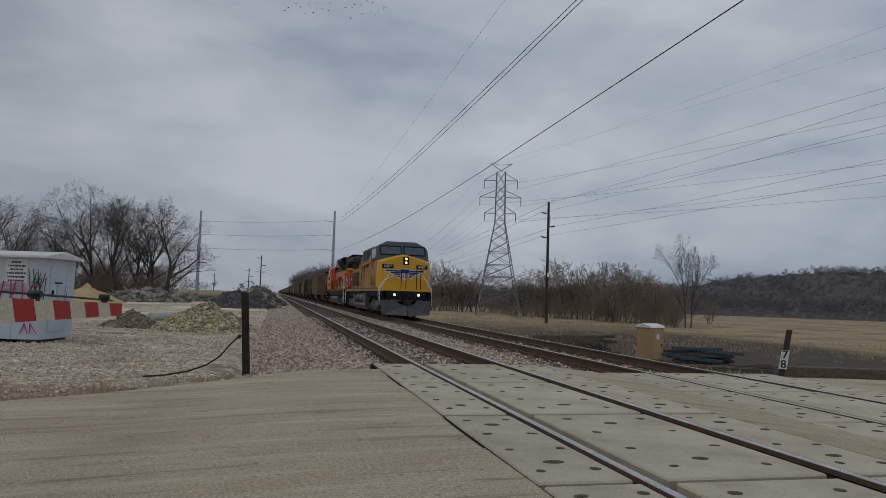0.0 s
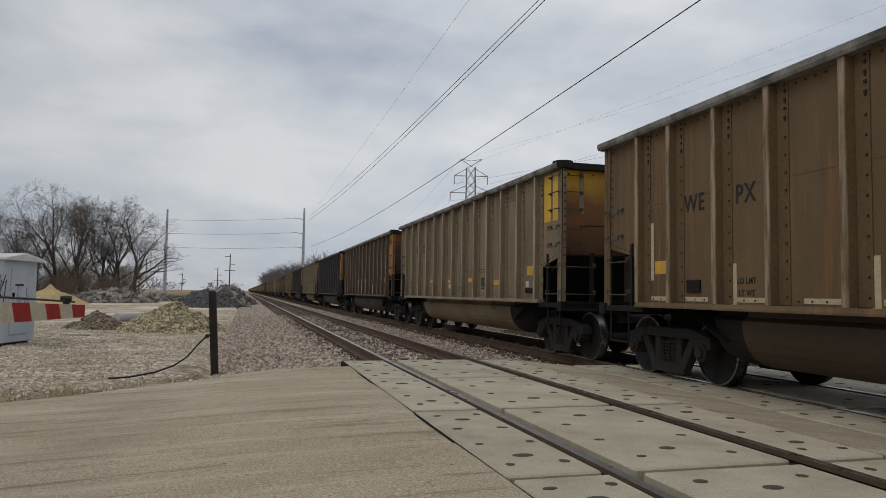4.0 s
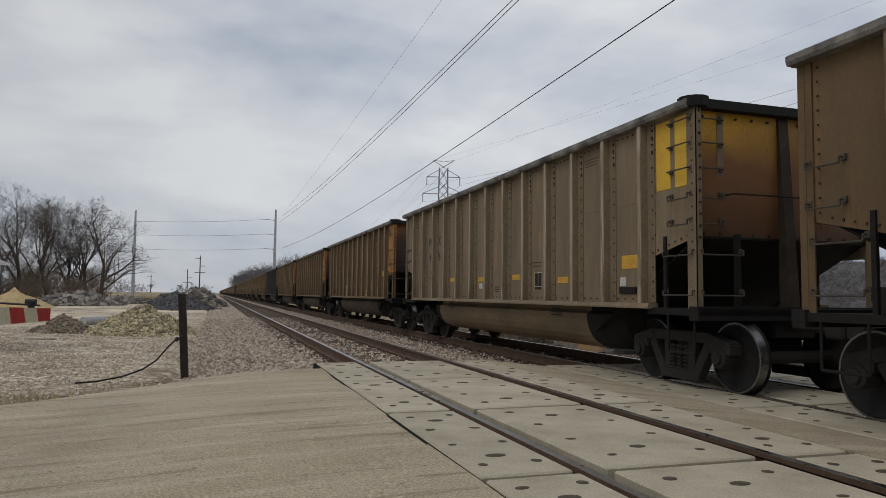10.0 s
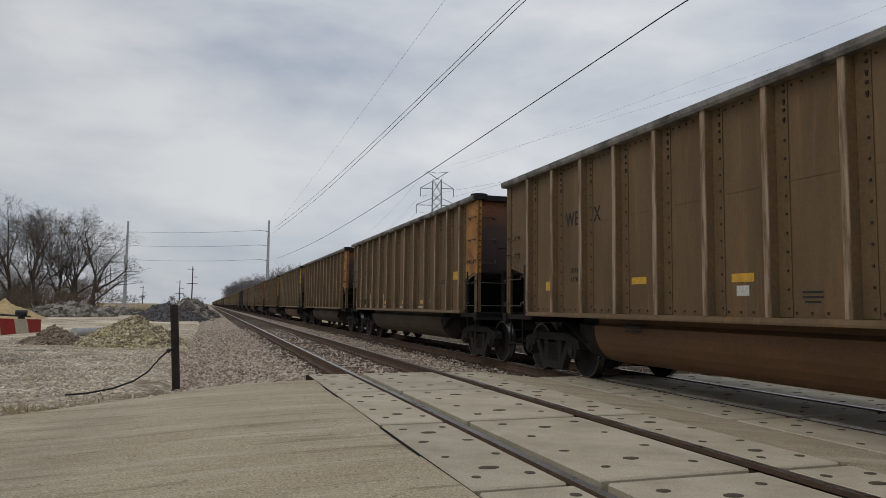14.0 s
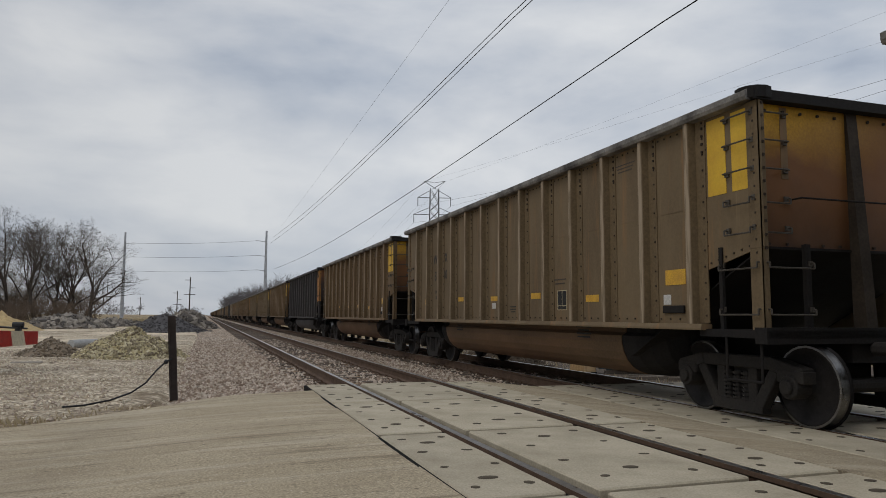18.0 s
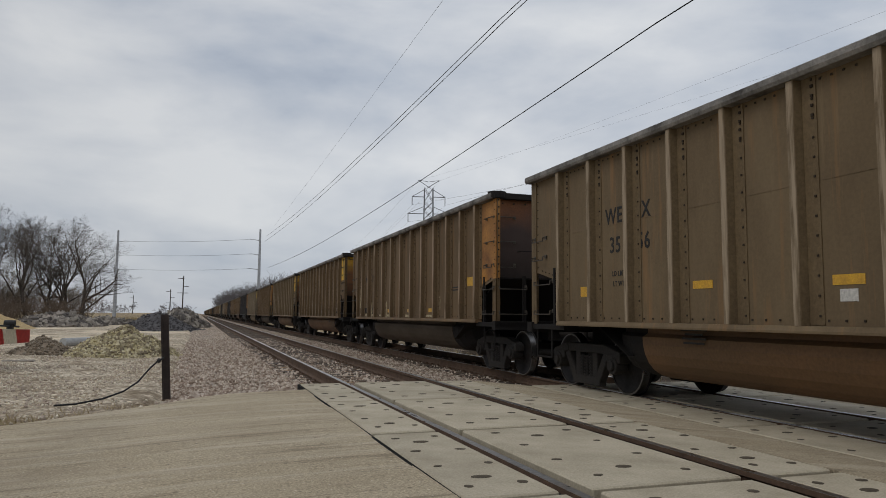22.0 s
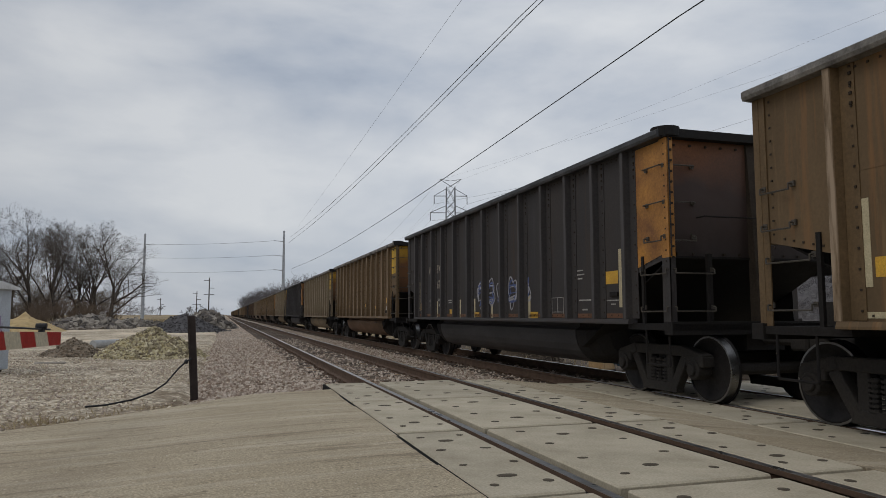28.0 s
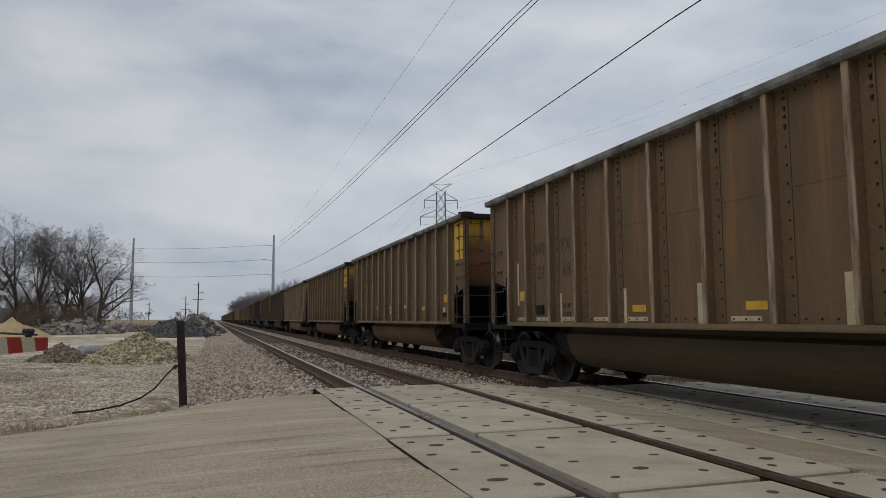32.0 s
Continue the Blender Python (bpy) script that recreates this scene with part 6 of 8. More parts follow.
    for k in range(4):
        slab("emblem_bar", shield, LOCO_RED, -0.21 + k * 0.12, -0.15 + k * 0.12, -9.65, -9.645, 2.26, 2.54, "red bar of the shield")
    bm = bmesh.new()
    prism(bm, [(-5.55, 3.35), (-5.92, 3.35), (-5.90, 2.95), (-5.735, 2.78), (-5.57, 2.95)], 0, -1.552, -1.548)
    badge = part("side_shield", bm, LOCO_WHITE, loco, "small white and red shield")
    slab("shield_field", badge, LOCO_BLUE, -1.554, -1.552, -5.90, -5.57, 3.16, 3.34)
    for k in range(4):
        slab("shield_bar", badge, LOCO_RED, -1.554, -1.552, -5.88 + k * 0.085, -5.84 + k * 0.085, 2.92, 3.14)
    slab("nose_door", loco, NOSE_LIT_YELLOW, 0.24, 0.80, -9.629, -9.615, 1.75, 2.95)
    for x in (-0.28, 0.0, 0.62, 0.86):
        bm = bmesh.new()
        bent(bm, [(x, -10.1, 1.62), (x, -10.1, 2.72), (x, -9.64, 2.72)], 0.024)
        part("front_handrail", bm, DARK, loco, "black front handrail")
    slab("headlight_box", loco, DARK, -0.12, 0.22, -9.66, -9.6, 3.06, 3.52, "black headlight box")
    bulb(loco, 0.05, -9.67, 3.40, 0.075)
    bulb(loco, 0.05, -9.67, 3.18, 0.075)
    for s in (-1, 1):
        bulb(loco, s * 0.70, -10.42, 1.30, 0.08)
    # front platform, plow, handrails, steps
    slab("front_platform", loco, NOSE_LIT_YELLOW, -1.5, 1.5, -10.15, -9.6, 1.50, 1.62, "yellow front sill")
    slab("anticlimber", loco, DARK, -1.15, 1.15, -10.38, -10.1, 1.02, 1.44, "black pilot beam", 0.03)
    for s in (-1, 1):
        bm = bmesh.new()
        v = [bm.verts.new(p) for p in ((s * 0.01, -10.98, 0.12), (s * 1.38, -10.38, 0.16), (s * 1.50, -10.28, 0.98), (s * 0.62, -10.52, 1.0), (s * 0.42, -10.6, 0.78), (s * 0.01, -10.72, 0.70))]
        bm.faces.new(v)
        r = bmesh.ops.extrude_face_region(bm, geom=bm.faces[:])
        bmesh.ops.translate(bm, verts=[e for e in r["geom"] if isinstance(e, bmesh.types.BMVert)], vec=(0, 0.06, 0))
        part("snow_plow", bm, PLOW, loco, "grey-black snow plow blade")
        slab("step_well", loco, DARK, *sorted((s * 1.15, s * 1.5)), -10.2, -9.55, 0.45, 1.5, "", 0.02)
        for z in (0.5, 0.85, 1.2):
            slab("step", loco, SLATE, *sorted((s * 1.38, s * 1.56)), -10.25, -9.6, z, z + 0.03)
        bm = bmesh.new()
        bent(bm, [(s * 1.52, -10.2, 0.7), (s * 1.52, -10.2, 1.65), (s * 1.05, -10.12, 2.35), (s * 1.05, -9.65, 2.45)], 0.021)
        bent(bm, [(s * 1.52, -9.72, 0.7), (s * 1.54, -9.72, 1.65), (s * 1.2, -9.9, 2.2), (s * 0.55, -9.66, 2.45)], 0.021)
        part("corner_handrail", bm, LOCO_WHITE, loco, "white corner handrail")
        slab("rear_steps", loco, SLATE, *sorted((s * 1.15, s * 1.5)), 9.6, 10.2, 0.45, 1.5, "", 0.02)
        bm = bmesh.new()
        bent(bm, [(s * 1.5, 10.1, 0.6), (s * 1.5, 10.1, 1.7), (s * 1.0, 10.1, 2.6)], 0.021)
        bent(bm, [(s * 1.52, 9.7, 0.6), (s * 1.52, 9.7, 2.7)], 0.021)
        part("corner_handrail", bm, LOCO_WHITE, loco, "white corner handrail")
    bm = bmesh.new()
    bent(bm, [(-0.45, -10.42, 1.42), (-0.35, -10.55, 0.95), (-0.1, -10.6, 0.85), (0.15, -10.55, 1.3), (0.4, -10.6, 0.9), (0.55, -10.45, 1.4)], 0.025)
    part("brake_hose", bm, TRUCK, loco, "dark air hoses")
    for y in (-10.75, 10.75):
        bm = bmesh.new()
        box(bm, -0.16, 0.16, y - 0.4, y + 0.4, 0.72, 1.02)
        part("coupler", bm, TRUCK, loco, bevel=0.04)
    hand_rail(loco, (-1.0, 1.43, 3.01, 4.3, 5.31, 6.6, 8.0, 9.6), 1.6, 2.68, -1.50, UP_GREY)
    bm = bmesh.new()
    bent(bm, [(-1.5, -1.0, 2.68), (-1.56, -1.8, 3.1), (-1.58, -6.2, 3.3)], 0.021)
    part("cab_handrail", bm, UP_GREY, loco)
    for y in (-3.1, -4.6, -1.9):
        slab("grab_bar", loco, DARK, -1.60, -1.575, y - 0.015, y + 0.015, 2.3, 3.2)
    # under the frame
    bm = bmesh.new()
    prism(bm, [(-1.46, 0.70), (-1.50, 0.66), (-1.50, 0.50), (-1.25, 0.26), (1.25, 0.26), (1.50, 0.50), (1.46, 0.70)], 1, -3.4, 3.95)
    part("fuel_tank", bm, TANK_GREY, loco, "dusty grey fuel tank", bevel=0.03)
    for y0, y1 in ((-1.75, 0.15), (0.75, 2.6)):
        bm = bmesh.new()
        rod(bm, (-1.22, y0, 1.03), (-1.22, y1, 1.03), 0.27, sides=24)
        for y in (y0 + 0.3, y1 - 0.3):
            rod(bm, (-1.22, y - 0.02, 1.03), (-1.22, y + 0.02, 1.03), 0.28, sides=24)
        for y in (y0, y1):
            ball(bm, (-1.22, y, 1.03), 0.268, 2, (1, 0.4, 1))
        part("air_tank", bm, TANK_GREY, loco, "grey air reservoir", smooth=True)
    slab("battery_box", loco, TANK_GREY, -1.5, -1.2, -3.4, -2.1, 0.72, 1.34, "", 0.02)
    slab("box_locker", loco, TANK_GREY, -1.49, -1.2, 2.98, 3.93, 0.702, 1.23, "", 0.02)
    slab("red_valve", loco, LOCO_RED, -1.51, -1.5, -2.5, -2.3, 0.78, 1.28)
    loco_truck(loco, 7.12, TRUCK_GREY)
    loco_truck(loco, -6.95, TRUCK_GREY)
    return loco


def build_orange_loco():
    """The second unit, its long hood end leading."""
    loco = empty("orange_locomotive", "orange and black diesel locomotive with yellow stripes", "locomotive")
    slab("underframe", loco, DARK, -1.3, 1.3, -10.6, 10.6, 1.15, 1.52)
    slab("walkway", loco, DARK, -1.5, 1.5, -10.75, 10.3, 1.54, 1.72)
    for k in range(26):
        y = -10.4 + k * 0.8
        slab("sill_block", loco, B_YELLOW if k % 2 else DARK, -1.515, -1.5, y, y + 0.4, 1.55, 1.71)
    bm = bmesh.new()
    prism(bm, [(-0.98, 1.72), (-0.98, 3.32), (0.98, 3.32), (0.98, 1.72)], 1, -9.9, 5.0)
    part("hood", bm, B_ORANGE, loco, "long orange engine hood", bevel=0.02)
    bm = bmesh.new()
    box(bm, -1.2, 1.2, -10.3, -8.4, 1.72, 3.30)
    part("rear_hood", bm, B_ORANGE, loco, "orange hood end", bevel=0.12)
    bm = bmesh.new()
    box(bm, -1.22, 1.22, -10.32, -8.38, 3.30, 3.55)
    part("hood_stripe", bm, B_YELLOW, loco, "yellow stripe round the hood end", bevel=0.1)
    bm = bmesh.new()
    box(bm, -1.23, 1.23, -10.33, -8.37, 3.38, 3.42)
    part("pin_stripe", bm, DARK, loco)
    bm = bmesh.new()
    prism(bm, [(-1.2, 3.55), (-1.2, 4.45), (-0.8, 4.78), (0.8, 4.78), (1.2, 4.45), (1.2, 3.55)], 1, -10.28, -8.2)
    part("hood_end_roof", bm, DARK, loco, "black hood end", bevel=0.05)
    bm = bmesh.new()
    prism(bm, [(-0.98, 3.50), (-1.55, 4.28), (-1.55, 4.52), (-1.3, 4.62), (1.3, 4.62), (1.55, 4.52), (1.55, 4.28), (0.98, 3.50)], 1, -8.2, -3.2)
    part("radiator_housing", bm, DARK, loco, "flared black radiator housing", bevel=0.03)
    slab("stripe", loco, B_YELLOW, -0.99, -0.98, -8.3, 5.0, 3.32, 3.50, "yellow hood stripe")
    slab("pin_stripe", loco, DARK, -0.995, -0.985, -8.3, 5.0, 3.39, 3.42)
    slab("stripe", loco, B_YELLOW, -0.99, -0.98, -8.3, 5.0, 1.78, 1.95, "yellow hood stripe")
    bm = bmesh.new()
    prism(bm, [(-0.98, 3.50), (-0.98, 3.72), (-0.7, 3.98), (0.7, 3.98), (0.98, 3.72), (0.98, 3.50)], 1, -3.2, 5.0)
    part("hood_roof", bm, DARK, loco, "black hood roof")
    slab("roof_box", loco, DARK, -0.7, 0.7, 0.5, 3.4, 3.9, 4.25, "", 0.05)
    # inertial grille
    slab("grille", loco, LOCO_RED, -1.215, -1.2, -9.9, -8.55, 1.92, 3.16, "dark red grille")
    for k in range(8):
        slab("grille_bar", loco, B_ORANGE, -1.24, -1.215, -9.88 + k * 0.185, -9.84 + k * 0.185, 1.92, 3.16)
    for z in (2.2, 2.5, 2.8):
        slab("grille_bar", loco, B_ORANGE, -1.24, -1.215, -9.9, -8.55, z, z + 0.03)
    slab("brown_door", loco, DARK, -0.995, -0.98, -7.4, -6.7, 1.8, 3.2, "dark hood door")
    for k in range(14):
        y = -6.3 + k * 0.78
        slab("hood_door", loco, B_ORANGE, -0.994, -0.98, y, y + 0.68, 2.0, 3.24)
    # maker's mark as plain slanted bars
    for k in range(4):
        y = 1.75 - k * 1.15
        bm = bmesh.new()
        prism(bm, [(y, 2.45), (y - 0.25, 2.98), (y - 1.0, 2.98), (y - 0.8, 2.45)], 0, -1.003, -0.997)
        part("mark_bar", bm, DARK, loco, "black slanted company mark")
    bm = bmesh.new()
    prism(bm, [(2.3, 2.15), (2.2, 2.3), (-1.8, 2.36), (-1.2, 2.28)], 0, -1.003, -0.997)
    part("mark_swoosh", bm, DARK, loco, "black underline of the mark")
    share("road_number", lettering("9385", 0.22, DARK), loco, Matrix.Translation((-0.35, -10.31, 3.08)) @ FRONTWARD, "black road number")
    share("road_number", lettering("9385", 0.25, DARK), loco, Matrix.Translation((-1.505, 8.6, 2.9)) @ SIDEWAYS, "black road number")
    bulb(loco, 0.35, -10.32, 4.05, 0.09)
    bulb(loco, 0.6, -10.32, 4.05, 0.09)
    # cab at the trailing end
    slab("cab_side", loco, B_ORANGE, -1.5, 1.5, 4.9, 9.9, 1.72, 3.35, "orange cab", 0.04)
    bm = bmesh.new()
    prism(bm, [(-1.48, 3.35), (-1.42, 3.95), (-0.8, 4.35), (0.8, 4.35), (1.42, 3.95), (1.48, 3.35)], 1, 6.3, 9.0)
    part("cab", bm, B_ORANGE, loco, "orange cab roof", bevel=0.03)
    for y0, y1 in ((6.6, 7.3), (7.5, 8.5)):
        slab("cab_side_window", loco, WINDOW, -1.46, -1.40, y0, y1, 3.42, 3.86, "dark cab window")
    for z in (2.05, 2.75):
        slab("cab_vent", loco, DARK, -1.51, -1.5, 6.2, 8.0, z, z + 0.36, "black vent")
    slab("equipment_rack", loco, DARK, -0.95, 0.95, 5.0, 6.3, 3.35, 4.1, "", 0.04)
    # steps, rails, pilot
    for s in (-1, 1):
        for y in (-10.6, 10.3):
            slab("step_well", loco, DARK, *sorted((s * 1.1, s * 1.48)), y - 0.35, y + 0.3, 0.45, 1.54, "", 0.02)
            for z in (0.5, 0.85, 1.2):
                slab("step", loco, LOCO_WHITE, *sorted((s * 1.3, s * 1.52)), y - 0.4, y + 0.3, z, z + 0.03)
        bm = bmesh.new()
        bent(bm, [(s * 1.5, -10.95, 0.6), (s * 1.5, -10.95, 1.8), (s * 1.15, -11.0, 2.6), (s * 0.5, -11.0, 2.62)], 0.022)
        bent(bm, [(s * 1.5, -10.25, 0.6), (s * 1.5, -10.25, 1.9), (s * 1.46, -10.1, 2.1), (s * 1.46, -10.0, 2.55), (s * 1.46, -9.7, 2.62)], 0.022)
        part("corner_handrail", bm, LOCO_WHITE, loco, "white corner handrail")
    for y in (-11.3, 11.0):
        bm = bmesh.new()
        box(bm, -0.16, 0.16, y - 0.35, y + 0.35, 0.72, 1.02)
        part("coupler", bm, TRUCK, loco, bevel=0.04)
    slab("pilot", loco, DARK, -1.4, 1.4, -10.9, -10.7, 0.2, 1.5, "black pilot plate", 0.03)
    slab("pilot", loco, DARK, -1.4, 1.4, 10.5, 10.7, 0.2, 1.5, "black pilot plate", 0.03)
    hand_rail(loco, (-9.7, -8.6, -7.2, -5.6, -4.0, -2.4, -0.8, 0.8, 2.4, 4.4), 1.72, 2.62, -1.46, DARK)
    bm = bmesh.new()
    prism(bm, [(-1.40, 1.0), (-1.46, 0.85), (-1.25, 0.34), (1.25, 0.34), (1.46, 0.85), (1.40, 1.0)], 1, -3.6, 4.0)
    part("fuel_tank", bm, TANK_GREY, loco, "pale grey fuel tank", bevel=0.03)
    bm = bmesh.new()
    for z in (1.12, 1.24, 1.36):
        bent(bm, [(-1.35, -8.0, z), (-1.35, 5.0, z)], 0.035)
    part("pipes", bm, SLATE, loco, "pipes along the frame")
    dusty = material("brown_dusty_truck", (0.15, 0.12, 0.095), (0.07, 0.058, 0.05), rough=0.75, scale=3, fine=30, bump=0.1)
    loco_truck(loco, -7.5, dusty)
    loco_truck(loco, 7.3, dusty)
    return loco


YELLOW_LOCO = (build_yellow_loco(), 50.55)
ORANGE_LOCO = (build_orange_loco(), 73.3)

# ---- the yard beside the track ----
POST = material("rusty_steel_post", (0.045, 0.030, 0.024), (0.022, 0.016, 0.014), rough=0.8, scale=5, fine=40, bump=0.3)
WOOD_DARK = material("weathered_timber", (0.10, 0.078, 0.058), (0.045, 0.036, 0.03), rough=0.9, scale=3, fine=40, bump=0.4, stretch=(4, 1, 4), varied=0.3)
POLE_WOOD = material("creosote_pole", (0.055, 0.038, 0.028), (0.028, 0.021, 0.017), rough=0.85, scale=2, fine=30, bump=0.3, stretch=(5, 5, 0.5))
GALVANISED = material("galvanised_steel", (0.42, 0.43, 0.44), (0.30, 0.31, 0.32), rough=0.5, metal=0.5, scale=1, fine=30, bump=0.02)
LATTICE = material("lattice_steel", (0.20, 0.205, 0.21), (0.13, 0.13, 0.13), rough=0.6, metal=0.3, scale=1, fine=20, bump=0.0)
WIRE = material("power_cable", (0.012, 0.012, 0.013), rough=0.6, scale=5, fine=20, bump=0)
# Paler, bluer copy of WIRE: haze on the far lines is painted in.
WIRE_HAZED = material("hazed_cable", (0.10, 0.105, 0.115), rough=0.6, scale=5, fine=20, bump=0)


def rubble(name, label, centre, size, height, count, stone, mats, seed, peak=0.0, squash=1.0):
    """A heap: a lumpy cone with loose stones all over it."""
    rnd = random.Random(seed)
    cx, cy = centre
    rx, ry = size
    z0 = ground_height(cx, cy)

    def top(x, y):
        u = math.hypot((x - cx) / rx, (y - cy) / ry)
        n = 0.5 + 0.5 * noise.noise((x * 0.9 / max(0.5, rx * 0.3), y * 0.9 / max(0.5, rx * 0.3), seed))
        h = max(0.0, 1 - u) ** (1.15 - peak) * height * (0.72 + 0.55 * n)
        return z0 - 0.06 + h + 0.12 * height * noise.noise((x * 2.1, y * 2.1, seed + 4.0)) * max(0, 1 - u)
    n = 36
    xs = [cx - rx * 1.05 + 2.1 * rx * i / n for i in range(n + 1)]
    ys = [cy - ry * 1.05 + 2.1 * ry * i / n for i in range(n + 1)]
    data = sheet(xs, ys, top)
    data.materials.append(mats[0])
    heap = tagged(new(name, data), label, "heap")
    base = [Vector(v) for v in ((1, 0, 0), (-1, 0, 0), (0, 1, 0), (0, -1, 0), (0, 0, 1), (0, 0, -1))]
    tris = ((0, 2, 4), (2, 1, 4), (1, 3, 4), (3, 0, 4), (2, 0, 5), (1, 2, 5), (3, 1, 5), (0, 3, 5))
    for k, mat in enumerate(mats):
        verts, faces = [], []
        for i in range(count // len(mats)):
            a, r = rnd.uniform(0, 6.2832), math.sqrt(rnd.random()) * 1.08
            x, y = cx + rx * r * math.cos(a), cy + ry * r * math.sin(a)
            s = stone * rnd.uniform(0.4, 1.25) ** 1.5
            turn = Euler((rnd.random() * 6, rnd.random() * 6, rnd.random() * 6)).to_matrix()
            c = Vector((x, y, top(x, y) + s * 0.3))
            m = len(verts)
            verts += [tuple(turn @ (v * s * rnd.uniform(0.6, 1.3)) + c) for v in base]
            faces += [(m + p, m + q, m + o) for p, q, o in tris]
        data = bpy.data.meshes.new("stones")
        data.from_pydata(verts, [], faces)
        data.materials.append(mat)
        ob = new("stone_cover", data)
        ob.parent = heap
        tagged(ob, kind="stuff")
    return heap


def stone(name, c):
    return material(name, c, tuple(v * 0.55 for v in c), rough=0.92, scale=2.5, fine=20, bump=0.3)


YELLOW_STONE = [stone("limestone", c) for c in ((0.52, 0.44, 0.25), (0.37, 0.31, 0.19), (0.64, 0.56, 0.37), (0.25, 0.20, 0.13))]
SLATE_STONE = [stone("dark_chips", c) for c in ((0.085, 0.078, 0.078), (0.056, 0.052, 0.053), (0.115, 0.105, 0.105))]
GREY_STONE = [stone("broken_concrete", c) for c in ((0.21, 0.18, 0.15), (0.11, 0.095, 0.082), (0.33, 0.29, 0.24))]
SAND = [stone("yellow_sand", (0.50, 0.36, 0.17))]
BROWN_STONE = [stone("brown_gravel", c) for c in ((0.25, 0.19, 0.13), (0.17, 0.13, 0.09), (0.33, 0.27, 0.20))]

rubble("gravel_heap", "heap of yellow limestone rubble on the yard", (-2.32, 25.60), (1.72, 2.08), 0.90, 3800, 0.064, YELLOW_STONE, 3, peak=0.35)
rubble("brown_gravel_heap", "low heap of brown gravel on the yard", (-4.72, 26.00), (1.08, 1.28), 0.62, 900, 0.056, BROWN_STONE, 8, peak=0.1)
rubble("dark_gravel_heap", "dark grey heap of crushed slag by the track", (-3.12, 63.20), (3.44, 5.60), 1.60, 1800, 0.080, SLATE_STONE, 5)
rubble("broken_rock_heap", "heap of broken rock behind the slag", (-1.60, 73.60), (2.72, 4.00), 1.84, 700, 0.272, GREY_STONE, 15, peak=0.3)
rubble("sand_heap", "smooth heap of yellow sand", (-15.92, 67.20), (3.36, 4.80), 1.64, 300, 0.040, SAND, 9)
rubble("concrete_rubble", "long heap of grey broken concrete", (-12.96, 78.40), (4.00, 4.00), 1.24, 900, 0.320, GREY_STONE, 21, peak=0.45)
rubble("concrete_rubble", "low scattered grey concrete rubble", (-10.08, 89.60), (3.68, 4.00), 0.80, 420, 0.288, GREY_STONE, 27, peak=0.35)


def build_post():
    z0 = 0.01
    post = empty("crossing_post", "dark rusty steel post leaning beside the road", "post")
    bm = bmesh.new()
    m = Matrix(((1, 0, -0.062, 0), (0, 1, 0, 0), (0, 0, 1, 0), (0, 0, 0, 1)))
    box(bm, -0.06, 0.06, -0.010, 0.010, 0, 1.335)
    box(bm, -0.06, -0.04, -0.04, 0.04, 0, 1.335)
    box(bm, 0.04, 0.06, -0.04, 0.04, 0, 1.335)
    bmesh.ops.transform(bm, matrix=m, verts=bm.verts)
    part("beam", bm, POST, post)
    post.location = (-0.426, 12.18, z0)
    cable = bmesh.new()
    pts = [(-0.48, 12.14, 0.673), (-0.58, 12.12, 0.609), (-0.68, 12.08, 0.513), (-0.84, 11.92, 0.313), (-1.02, 11.76, 0.193), (-1.28, 11.56, 0.113), (-1.60, 11.32, 0.077), (-1.84, 11.16, 0.081)]
    bent(cable, pts, 0.014)
    ball(cable, (-0.56, 12.10, 0.625), 0.04)
    thing("loose_cable", cable, WIRE, "black cable hanging from the post to the ground", "cable")


build_post()


